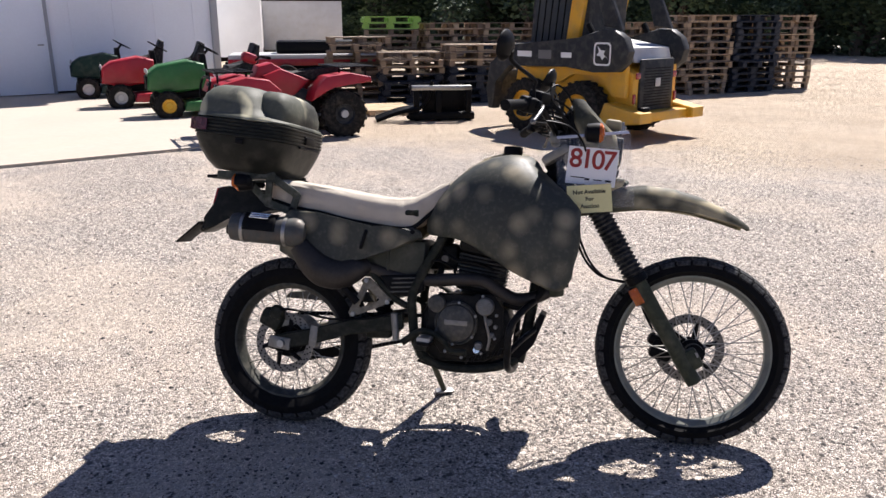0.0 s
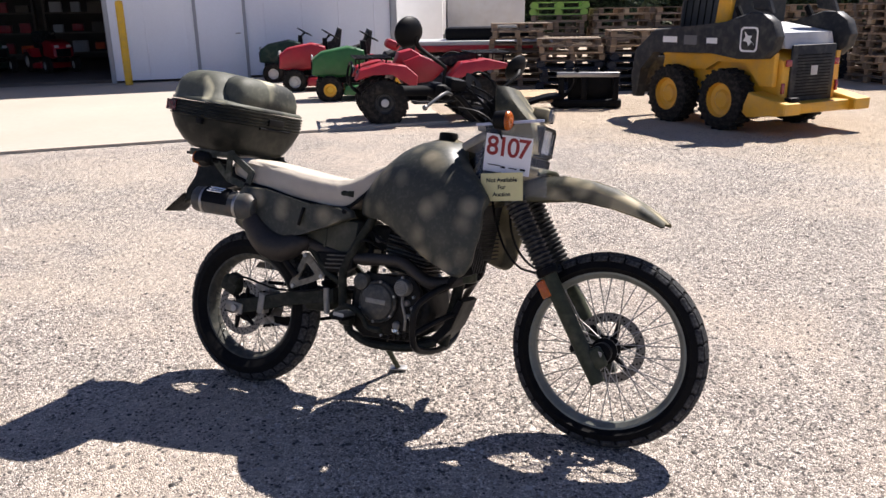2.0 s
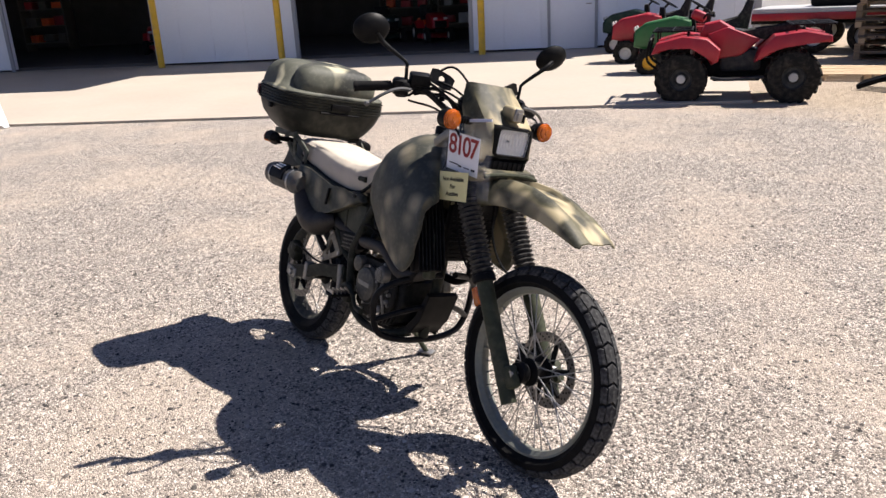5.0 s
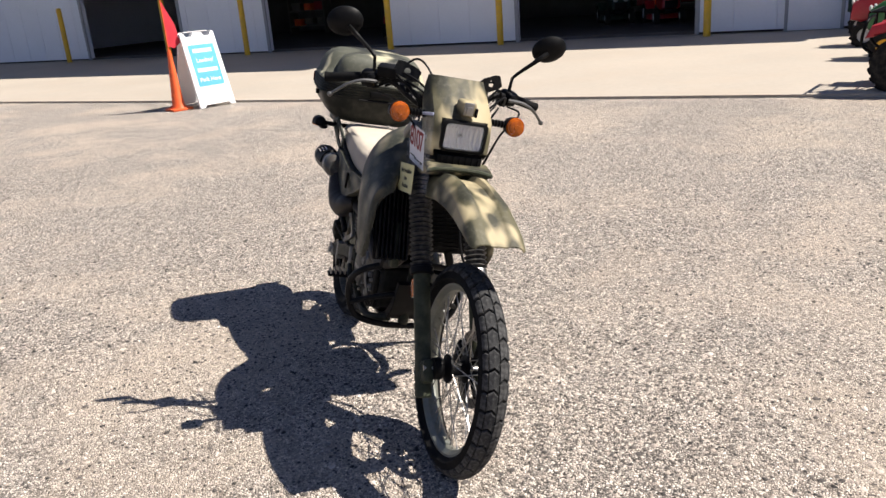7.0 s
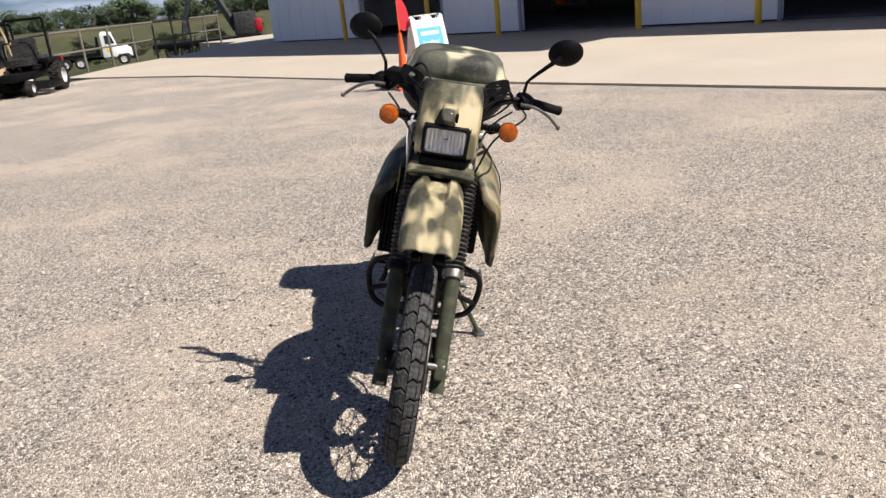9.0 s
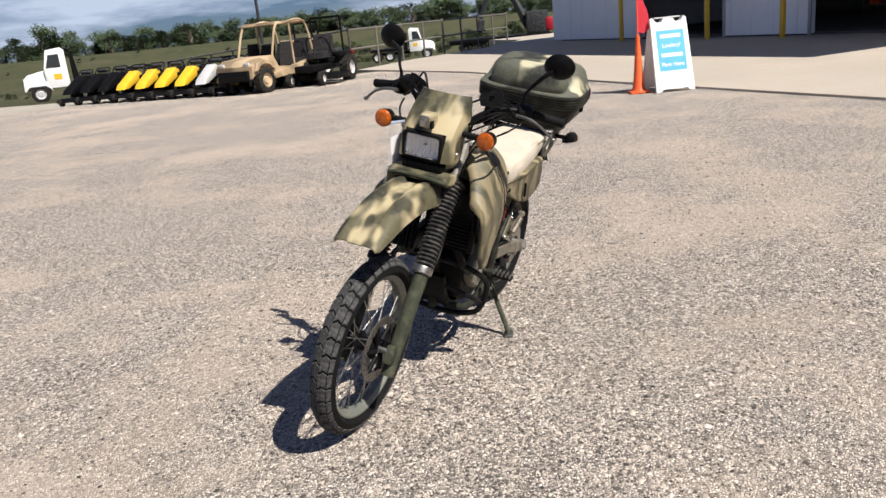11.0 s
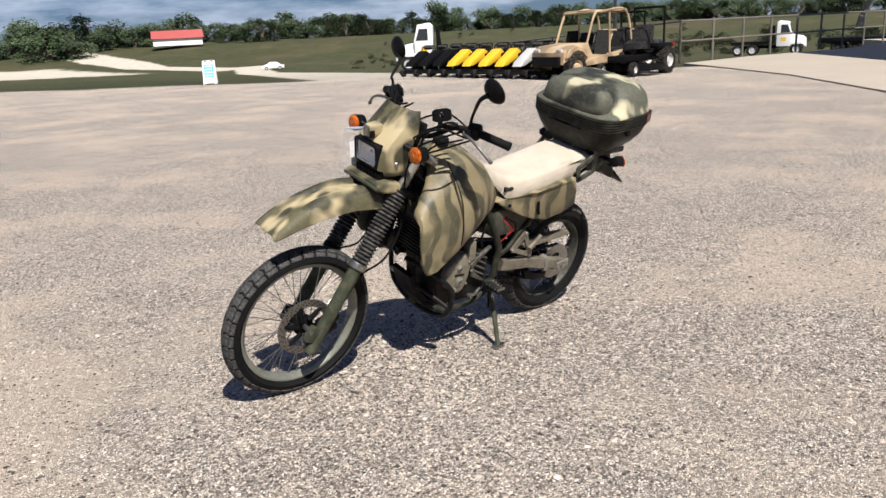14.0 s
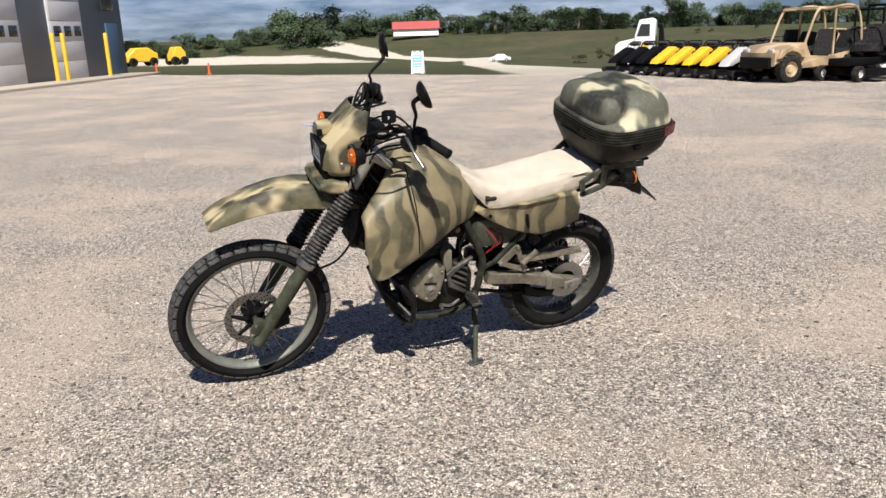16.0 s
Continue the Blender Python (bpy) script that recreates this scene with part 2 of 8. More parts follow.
RUBBER = paint("tyre_rubber", (0.007, 0.007, 0.0075), 0.75, vary=0.35, scale=18, dust=(0.10, 0.09, 0.08), dust_amount=0.04)
TREAD = paint("dusty_tread_rubber", (0.045, 0.045, 0.045), 0.8, vary=0.4, scale=40, dust=(0.17, 0.165, 0.16), dust_amount=0.5)
BLACK = paint("black_plastic", (0.005, 0.005, 0.0055), 0.5, vary=0.3, scale=14, dust=(0.12, 0.11, 0.10), dust_amount=0.03)
BLACK_GLOSS = paint("black_enamel", (0.008, 0.008, 0.0085), 0.35, vary=0.3, scale=14, dust=(0.16, 0.15, 0.13), dust_amount=0.08)
STEEL = paint("worn_steel", (0.36, 0.35, 0.33), 0.42, 1.0, vary=0.3, scale=25)
ALU = paint("cast_aluminium", (0.26, 0.247, 0.22), 0.5, 0.45, vary=0.35, scale=22, dust=(0.2, 0.18, 0.14), dust_amount=0.5)
LEVER = paint("dull_lever_alloy", (0.16, 0.157, 0.15), 0.38, 0.7, vary=0.3, scale=30)
CHROME = paint("bright_chrome", (0.8, 0.8, 0.8), 0.12, 1.0, vary=0.1, scale=20)
OLIVE = paint("olive_paint", (0.042, 0.048, 0.032), 0.55, vary=0.3, scale=12, dust=(0.2, 0.18, 0.13), dust_amount=0.3)
ENGINE = paint("engine_paint", (0.015, 0.0145, 0.013), 0.5, 0.15, vary=0.4, scale=16, dust=(0.16, 0.14, 0.11), dust_amount=0.12)
FRAME = paint("frame_paint", (0.021, 0.023, 0.017), 0.55, vary=0.35, scale=15, dust=(0.2, 0.18, 0.14), dust_amount=0.16)
AMBER = paint("amber_lens", (0.42, 0.088, 0.002), 0.22, vary=0.5, scale=42, coat=0.15)
RED_LENS = paint("red_lens", (0.30, 0.012, 0.015), 0.16, vary=0.2, scale=30, coat=0.6)
DARK_RED = paint("dark_red_reflector", (0.075, 0.008, 0.012), 0.25, vary=0.3, scale=40)
WHITE = paint("white_sheet", (0.8, 0.8, 0.79), 0.55, vary=0.06, scale=3)
YELLOW = paint("yellow_paint", (0.80, 0.47, 0.02), 0.42, vary=0.15, scale=5, dust=(0.3, 0.25, 0.18), dust_amount=0.25)
ORANGE = paint("orange_plastic", (0.85, 0.13, 0.03), 0.5, vary=0.15, scale=8)


# ---- setting ----
def ground_height(x, y):
    """A shallow rise under the front wheel, a flat yard, and a shallow valley of fields beyond it."""
    local = 0.027 * (x - 0.65) * math.exp(-(((x - 0.65) / 1.6) ** 2)) * math.exp(-((y / 1.3) ** 2))
    v = max(-0.772 * x - 0.635 * y - 22.7, min(-x - 24.0, -1.2 * y - 16.0), 0.0)
    local += 1.4 * math.exp(-((x + 81.2) ** 2 + (y + 216.5) ** 2) / 500.0)
    if v < 90:
        return local - 0.04 * v
    return local + (-3.6 if v < 150 else min(1.2, -3.6 + 0.12 * (v - 150)))


def line_mask(nd, lk, pos, nx, ny, d, soft, wobble):
    """1 where nx*x + ny*y > d, with a soft uneven edge."""
    sep = nd.new("ShaderNodeSeparateXYZ")
    lk.new(pos, sep.inputs["Vector"])
    v = math_node(nd, lk, "ADD", math_node(nd, lk, "MULTIPLY", sep.outputs["X"], nx), math_node(nd, lk, "MULTIPLY", sep.outputs["Y"], ny))
    v = math_node(nd, lk, "ADD", math_node(nd, lk, "SUBTRACT", v, d), math_node(nd, lk, "MULTIPLY", math_node(nd, lk, "SUBTRACT", wobble, 0.5), soft * 3))
    return math_node(nd, lk, "ADD", math_node(nd, lk, "DIVIDE", v, soft), 0.5, True)


def ground_material():
    m, nd, lk, bsdf = shade("gravel_ground", 0.92)
    pos = nd.new("ShaderNodeTexCoord").outputs["Object"]
    warp = nd.new("ShaderNodeVectorMath")
    warp.operation = "MULTIPLY_ADD"
    jit = nd.new("ShaderNodeTexNoise")
    jit.inputs["Scale"].default_value, jit.inputs["Detail"].default_value = 90.0, 1.0
    lk.new(pos, jit.inputs["Vector"])
    lk.new(jit.outputs["Color"], warp.inputs[0])
    warp.inputs[1].default_value = (0.008, 0.008, 0.008)
    lk.new(pos, warp.inputs[2])
    cells = warp.outputs["Vector"]
    stones = nd.new("ShaderNodeTexVoronoi")
    stones.inputs["Scale"].default_value, stones.inputs["Randomness"].default_value = 112.0, 1.0
    lk.new(cells, stones.inputs["Vector"])
    edge = nd.new("ShaderNodeTexVoronoi")
    edge.feature = "DISTANCE_TO_EDGE"
    edge.inputs["Scale"].default_value = 112.0
    lk.new(cells, edge.inputs["Vector"])
    coarse = nd.new("ShaderNodeTexVoronoi")
    coarse.inputs["Scale"].default_value = 74.0
    lk.new(cells, coarse.inputs["Vector"])
    sep = nd.new("ShaderNodeSeparateColor")
    lk.new(stones.outputs["Color"], sep.inputs["Color"])
    stone = ramp_node(nd, lk, sep.outputs["Red"], [(0.0, (0.12, 0.105, 0.092)), (0.14, (0.34, 0.29, 0.25)), (0.36, (0.60, 0.515, 0.437)), (0.75, (0.74, 0.645, 0.55)), (1.0, (0.81, 0.73, 0.64))])
    sep2 = nd.new("ShaderNodeSeparateColor")
    lk.new(coarse.outputs["Color"], sep2.inputs["Color"])
    big_stone = ramp_node(nd, lk, sep2.outputs["Green"], [(0.0, grey(0.32)), (0.16, grey(0.55)), (0.26, grey(0.98)), (0.7, grey(1.06)), (1.0, grey(1.2))])
    stone = mix_node(nd, lk, 0.75, stone, big_stone, "MULTIPLY")
    stone = mix_node(nd, lk, ramp_node(nd, lk, edge.outputs["Distance"], [(0.0, grey(1.0)), (0.04, grey(0.85)), (0.13, grey(0.0))]), stone, (0.075, 0.065, 0.056))
    clump = noise_node(nd, lk, 9.0, 4, 0.65, pos)
    stone = mix_node(nd, lk, 1.0, stone, ramp_node(nd, lk, clump, [(0.30, grey(0.92)), (0.5, grey(1.0)), (0.72, grey(1.07))]), "MULTIPLY")
    pits = ramp_node(nd, lk, noise_node(nd, lk, 62.0, 3, 0.65, pos), [(0.33, grey(0.30)), (0.41, grey(0.85)), (0.52, grey(1.06)), (0.72, grey(1.28))])
    stone = mix_node(nd, lk, 1.0, stone, pits, "MULTIPLY")
    specks = nd.new("ShaderNodeTexVoronoi")
    specks.inputs["Scale"].default_value = 30.0
    lk.new(cells, specks.inputs["Vector"])
    scatter = noise_node(nd, lk, 1.3, 4, 0.7, pos)
    reach = math_node(nd, lk, "ADD", math_node(nd, lk, "MULTIPLY", scatter, 0.42), 0.06)
    dark_spot = math_node(nd, lk, "MULTIPLY", math_node(nd, lk, "SUBTRACT", reach, specks.outputs["Distance"]), 9.0, True)
    stone = mix_node(nd, lk, math_node(nd, lk, "MULTIPLY", dark_spot, 0.70), stone, (0.14, 0.122, 0.108))
    chips = nd.new("ShaderNodeTexVoronoi")
    chips.inputs["Scale"].default_value = 46.0
    lk.new(pos, chips.inputs["Vector"])
    lite_spot = math_node(nd, lk, "MULTIPLY", math_node(nd, lk, "SUBTRACT", 0.30, chips.outputs["Distance"]), 9.0, True)
    stone = mix_node(nd, lk, math_node(nd, lk, "MULTIPLY", lite_spot, 0.42), stone, (0.74, 0.66, 0.57))
    grain = ramp_node(nd, lk, noise_node(nd, lk, 24.0, 6, 0.85, pos), [(0.36, grey(0.62)), (0.5, grey(1.02)), (0.64, grey(1.30))])
    stone = mix_node(nd, lk, 1.0, stone, grain, "MULTIPLY")
    patch = noise_node(nd, lk, 0.55, 5, 0.6, pos)
    patch2 = noise_node(nd, lk, 2.3, 9, 0.74, pos)
    stone = mix_node(nd, lk, ramp_node(nd, lk, patch, [(0.47, grey(0)), (0.61, grey(0.54))]), stone, (0.64, 0.525, 0.415))
    stone = mix_node(nd, lk, ramp_node(nd, lk, patch2, [(0.33, grey(0.26)), (0.48, grey(0))]), stone, (0.27, 0.245, 0.22))
    stone = mix_node(nd, lk, 1.0, stone, (1.21, 1.225, 1.235), "MULTIPLY")
    # sandy dirt by the pallets, grass past the yard, pale roads across it
    wob = noise_node(nd, lk, 0.35, 5, 0.6, pos)
    sand = ramp_node(nd, lk, noise_node(nd, lk, 0.8, 6, 0.6, pos), [(0.3, (0.56, 0.43, 0.29)), (0.7, (0.70, 0.57, 0.42))])
    sand = mix_node(nd, lk, 0.25, sand, stone)
    out = mix_node(nd, lk, line_mask(nd, lk, pos, 0.25, 0.97, 6.6, 1.8, wob), stone, sand)
    grass = ramp_node(nd, lk, noise_node(nd, lk, 0.35, 8, 0.72, pos), [(0.3, (0.026, 0.038, 0.012)), (0.5, (0.052, 0.060, 0.024)), (0.7, (0.095, 0.083, 0.044))])
    dry = ramp_node(nd, lk, noise_node(nd, lk, 0.09, 8, 0.7, pos), [(0.3, (0.036, 0.042, 0.017)), (0.55, (0.075, 0.07, 0.034)), (0.75, (0.14, 0.11, 0.065))])
    grass = mix_node(nd, lk, ramp_node(nd, lk, noise_node(nd, lk, 0.03, 6, 0.65, pos), [(0.42, grey(0.0)), (0.58, grey(1.0))]), grass, dry)
    pale = ramp_node(nd, lk, noise_node(nd, lk, 0.7, 6, 0.6, pos), [(0.3, (0.46, 0.42, 0.34)), (0.7, (0.62, 0.57, 0.48))])
    band = math_node(nd, lk, "SUBTRACT", line_mask(nd, lk, pos, -0.92, 0.393, 1.8, 0.6, wob), line_mask(nd, lk, pos, -0.92, 0.393, 7.8, 0.6, wob))
    road = math_node(nd, lk, "MULTIPLY", band, line_mask(nd, lk, pos, 0, 1, -145.0, 3.0, wob))
    bend = math_node(nd, lk, "SUBTRACT", line_mask(nd, lk, pos, -1, 0, 55.0, 1.0, wob), line_mask(nd, lk, pos, -1, 0, 64.0, 1.0, wob))
    road = math_node(nd, lk, "MAXIMUM", road, math_node(nd, lk, "MULTIPLY", bend, line_mask(nd, lk, pos, 0, -1, 132.0, 3.0, wob)))
    grass = mix_node(nd, lk, road, grass, pale)
    lot = math_node(nd, lk, "SUBTRACT", line_mask(nd, lk, pos, -0.634, -0.773, 142.0, 4.0, wob), line_mask(nd, lk, pos, -0.634, -0.773, 196.0, 4.0, wob))
    lot = math_node(nd, lk, "MULTIPLY", lot, line_mask(nd, lk, pos, 1, 0, -47.0, 3.0, wob))
    grass = mix_node(nd, lk, lot, grass, pale)
    west = math_node(nd, lk, "MULTIPLY", line_mask(nd, lk, pos, -1.0, 0.04, 19.5, 0.8, wob), line_mask(nd, lk, pos, 0.0, -1.0, 13.6, 0.4, wob))
    beyond = math_node(nd, lk, "MAXIMUM", west, line_mask(nd, lk, pos, -0.772, -0.635, 22.7, 0.5, wob))
    out = mix_node(nd, lk, beyond, out, grass)
    out = mix_node(nd, lk, line_mask(nd, lk, pos, -1.0, 0.0, 44.0, 1.0, wob), out, grass)
    out = mix_node(nd, lk, line_mask(nd, lk, pos, 0.05, 1.0, 36.0, 2.0, wob), out, grass)
    lk.new(out, bsdf.inputs["Base Color"])
    h = math_node(nd, lk, "ADD", ramp_node(nd, lk, edge.outputs["Distance"], [(0.0, grey(0)), (0.25, grey(1))]), math_node(nd, lk, "MULTIPLY", sep.outputs["Green"], 0.9))
    h = math_node(nd, lk, "ADD", h, math_node(nd, lk, "MULTIPLY", patch2, 2.0))
    bump(nd, lk, bsdf, h, 1.0, 0.0065)
    bsdf.inputs["Specular IOR Level"].default_value = 0.25
    return m


GROUND = ground_material()
bm = bmesh.new()
radii = [0.25 * k for k in range(1, 25)] + [6.3 * 1.16**k for k in range(0, 40)]
segs = 96
centre = bm.verts.new((0.7, 0, ground_height(0.7, 0)))
rings = []
for r in radii:
    ring = []
    for j in range(segs):
        a = 2 * math.pi * j / segs
        x, y = 0.7 + r * math.cos(a), r * math.sin(a)
        ring.append(bm.verts.new((x, y, ground_height(x, y))))
    rings.append(ring)
for j in range(segs):
    bm.faces.new((centre, rings[0][j], rings[0][(j + 1) % segs]))
ring_faces(bm, rings, True, False)
ground = tagged(mesh_object("ground", bm, GROUND), "grey and tan crushed gravel yard running out to grass fields", "ground", kind="structure")

# loose stones on the gravel near the motorcycle
def pebble_material():
    m, nd, lk, bsdf = shade("loose_stone", 0.85)
    geo = nd.new("ShaderNodeNewGeometry")
    tone = ramp_node(nd, lk, geo.outputs["Random Per Island"], [(0.0, (0.035, 0.031, 0.028)), (0.30, (0.13, 0.113, 0.099)), (0.50, (0.36, 0.305, 0.26)), (0.80, (0.54, 0.455, 0.38)), (0.96, (0.62, 0.54, 0.465)), (1.0, (0.70, 0.64, 0.57))])
    spots = noise_node(nd, lk, 240, 3)
    lk.new(mix_node(nd, lk, 0.5, tone, ramp_node(nd, lk, spots, [(0.3, grey(0.7)), (0.7, grey(1.15))]), "MULTIPLY"), bsdf.inputs["Base Color"])
    return m


def scatter_stones(count, seed):
    rng = np.random.default_rng(seed)
    shape = np.array([(1, 0, 0), (0.35, 0.9, -0.1), (-0.75, 0.6, 0.1), (-0.8, -0.55, 0), (0.4, -0.95, 0.1), (0.15, 0.1, 0.75), (-0.3, -0.1, 0.6)], dtype=np.float32)
    tris = np.array([(0, 1, 5), (1, 2, 6), (1, 6, 5), (2, 3, 6), (3, 4, 6), (4, 5, 6), (4, 0, 5)], dtype=np.int32)
    ang, rad = rng.uniform(0, 2 * math.pi, count * 2), 7.6 * rng.uniform(0, 1, count * 2) ** 0.72
    x, y = 0.9 + rad * np.cos(ang), 0.1 + rad * np.sin(ang)
    keep = []
    for i in range(len(x)):
        n = noise.noise(Vector((x[i] * 0.55, y[i] * 0.55, 2.0))) + 0.5 * noise.noise(Vector((x[i] * 1.9, y[i] * 1.9, 7.0)))
        on_pad = (x[i] - 0.0) * -0.79 + y[i] * 0.61 > 6.6
        if not on_pad and rng.uniform() < 0.66 + 0.7 * n:
            keep.append(i)
    x, y = x[keep][:count], y[keep][:count]
    k = len(x)
    size = np.clip(rng.lognormal(math.log(0.0038), 0.45, k), 0.0022, 0.014)
    turn = rng.uniform(0, 2 * math.pi, k)
    flat = rng.uniform(0.45, 1.0, k)
    jitter = 1 + rng.uniform(-0.3, 0.3, (k, len(shape), 1))
    pts = shape[None] * jitter * size[:, None, None]
    c, s = np.cos(turn)[:, None], np.sin(turn)[:, None]
    px, py, pz = pts[..., 0] * c - pts[..., 1] * s, pts[..., 0] * s + pts[..., 1] * c, pts[..., 2] * flat[:, None]
    z = np.array([ground_height(a, b) for a, b in zip(x, y)])
    co = np.stack([px + x[:, None], py + y[:, None], pz + z[:, None] + 0.0008], axis=-1).reshape(-1, 3)
    idx = (tris[None] + (np.arange(k) * len(shape))[:, None, None]).reshape(-1)
    me = bpy.data.meshes.new("loose_stones")
    me.vertices.add(len(co))
    me.vertices.foreach_set("co", co.astype(np.float32).ravel())
    me.loops.add(len(idx))
    me.loops.foreach_set("vertex_index", idx.astype(np.int32))
    me.polygons.add(len(idx) // 3)
    me.polygons.foreach_set("loop_start", np.arange(0, len(idx), 3, dtype=np.int32))
    me.update(calc_edges=True)
    me.materials.append(pebble_material())
    return tagged(new("loose_stones", me), "small loose grey, pink and white stones scattered on the gravel", "gravel", kind="stuff")


scatter_stones(270000, 3)

# concrete apron in front of the long white building
PAD_EDGE = [(-2.6, 7.4), (-5.2, 4.6), (-8.9, 0.62), (-11.3, -1.9), (-16.3, -7.0), (-19.4, -11.2), (-20.6, -13.0), (-25.0, -13.0), (-29.8, -11.9), (-36.5, -12.3), (-40.0, -15.5), (-46.0, -9.0), (-34.0, -2.0), (-8.4, 17.6), (-6.4, 14.0), (-4.2, 9.6)]
CONCRETE = paint("pale_concrete", (0.42, 0.368, 0.302), 0.85, vary=0.12, scale=0.5, fine=14, relief=0.2, dust=(0.42, 0.34, 0.26), dust_amount=0.4)
bm = prismm(PAD_EDGE, -1.2, 0.035, axis="z")
tagged(mesh_object("pavement", bm, CONCRETE, flat=True), "pale dusty concrete apron in front of the building", "pavement", kind="structure")

# the long white metal building with its roller doors
WALL_O, WALL_U = Vector((-11.87, 11.31, 0)), Vector((-0.69, -0.724, 0)).normalized()
WALL_N = Vector((0.724, -0.69, 0)).normalized()
SHEET = paint("white_metal_cladding", (0.86, 0.88, 0.92), 0.45, vary=0.05, scale=0.6, fine=20, relief=0.05)
# dark brown base colour holds the unlit interior's shade
SHADED_IN = paint("dim_interior", (0.10, 0.085, 0.075), 0.9, vary=0.4, scale=1.5)


def wall_m(along, out=0.0, z=0.0):
    p = WALL_O + WALL_U * along + WALL_N * out
    m = Matrix((WALL_U.to_4d(), WALL_N.to_4d(), (0, 0, 1, 0), (0, 0, 0, 1))).transposed()
    m[0][3], m[1][3], m[2][3], m[3][3] = p.x, p.y, z, 1
    for k in range(3):
        m[3][k] = 0
    return m


# local axes: x along the wall, y out towards the yard
DOORS = [(1.0, 5.47), (9.3, 13.55), (17.0, 21.48)]
WALL_L, WALL_H, DOOR_H, WALL_0 = 27.95, 6.2, 3.9, -5.65
spans, last = [], WALL_0
for a, b in DOORS:
    spans.append((last, a))
    last = b
spans.append((last, WALL_L))
building = thing("white_building", wall_m(0, 0, 0.03), "long white metal-clad workshop building with open roller doors", "building", kind="structure")
SOFFIT = paint("grey_soffit", (0.35, 0.36, 0.38), 0.6, vary=0.1, scale=0.7)
for a, b in spans:
    bm = bmesh.new()
    box(bm, ((a + b) / 2, -0.11, WALL_H / 2 + 0.03), (b - a - 0.004, 0.2, WALL_H - 0.06))
    x, ribs = a + 0.45, []
    while x < b - 0.1:
        ribs.append(x)
        x += 0.9
    clad = part("wall", bm, SHEET, building)
    for x in ribs:
        part("rib", boxm((x, -0.004, WALL_H / 2 + 0.03), (0.030, 0.018, WALL_H - 0.06), bevel=0.004), SHEET, clad)
for a, b in DOORS:
    part("wall", boxm(((a + b) / 2, -0.11, (DOOR_H + WALL_H) / 2), (b - a, 0.2, WALL_H - DOOR_H)), SHEET, building)
    bm = bmesh.new()
    for x in (a, b):
        box(bm, (x, 0.0, DOOR_H / 2), (0.10, 0.05, DOOR_H), bevel=0.008)
    part("door_jamb", bm, SOFFIT, building)
    bm = bmesh.new()
    for k in range(5):
        box(bm, ((a + b) / 2, -0.30, DOOR_H - 0.05 - 0.09 * k), (b - a - 0.1, 0.04, 0.085), bevel=0.01)
    part("roller_shutter", bm, SOFFIT, building, "raised roller shutter")
mid, run = (WALL_L + WALL_0) / 2, WALL_L - WALL_0
part("roof", boxm((mid, -5.9, WALL_H + 0.15), (run + 0.4, 12.6, 0.3)), SOFFIT, building)
# out of view; added with this reach so its shadow covers the apron
part("canopy", boxm((WALL_L / 2 + 2.0, 1.75, WALL_H + 0.1), (WALL_L - 4.0, 2.6, 0.25)), SOFFIT, building, "unseen canopy along the eaves, sized by its shadow on the apron")
part("back_wall", boxm((mid, -12.0, WALL_H / 2), (run - 0.1, 0.2, WALL_H - 0.1)), SHADED_IN, building)
part("end_wall", boxm((WALL_L - 0.1, -6.1, WALL_H / 2), (0.2, 11.7, WALL_H - 0.06)), SHEET, building)
part("end_wall", boxm((WALL_0 + 0.1, -6.1, WALL_H / 2), (0.2, 11.7, WALL_H - 0.06)), SHEET, building)
part("floor", boxm((mid, -6.1, 0.04), (run - 0.4, 11.6, 0.08)), SHADED_IN, building)
part("corner_post", boxm((WALL_0 - 0.04, 0.02, WALL_H / 2), (0.16, 0.12, WALL_H), bevel=0.01), SOFFIT, building)
bm = boxm((-1.46, 0.012, 1.06), (1.06, 0.05, 2.08), bevel=0.008)
door = part("door", bm, SHEET, building, "white metal walk-in door")
bm = bmesh.new()
for x in (-2.02, -0.90):
    box(bm, (x, 0.02, 1.08), (0.07, 0.07, 2.16), bevel=0.006)
box(bm, (-1.46, 0.02, 2.14), (1.19, 0.07, 0.07), bevel=0.006)
part("frame", bm, SOFFIT, door)
part("handle", tubem([(-1.9, 0.05, 1.05), (-1.9, 0.09, 1.05), (-1.78, 0.09, 1.05)], 0.012, 8, False), STEEL, door)


def bollard(m, h=1.8):
    ob = thing("bollard", m, "yellow-painted steel pipe bollard guarding a doorway", "bollard", "door bollards")
    prof = [(0.082, 0.0), (0.082, h - 0.05), (0.07, h - 0.015), (0.03, h), (0.001, h + 0.004)]
    part("pipe", lathem(prof, 20, along_y((0, 0, 0), (0, 0, 1))), YELLOW, ob)
    part("footing", lathem([(0.001, 0.012), (0.13, 0.010), (0.14, 0.0)], 20, along_y((0, 0, 0), (0, 0, 1))), CONCRETE, ob)
    return ob


for u in (0.68, 5.68, 8.9, 13.88, 17.03, 21.74):
    bollard(wall_m(u, 0.65, 0.035))


# ---- motorcycle ----
# bike axes: x forward, y to its left, z up, from the rear tyre's contact
LEAN, NOSE, STEER, YAW = 14.3, 2.45, -0.5, 1.5
BIKE = pose(1.05, 0, 0, 0, 0, YAW) @ Matrix.Translation((-1.053, 0.005, -0.031)) @ pose(0, 0, 0, 0, -NOSE, 0) @ pose(0, 0, 0, -LEAN, 0, 0)
CAMO = shaded_flank_camo("camouflage_paint", 0.3)
CAMO_CASE = camo("camouflage_case", (0.44, 0.41, 0.28), (0.085, 0.088, 0.066), (0.018, 0.020, 0.017), 6.2, 0.54, 0.61, 3.1, (1.6, 0.9, 0.7))
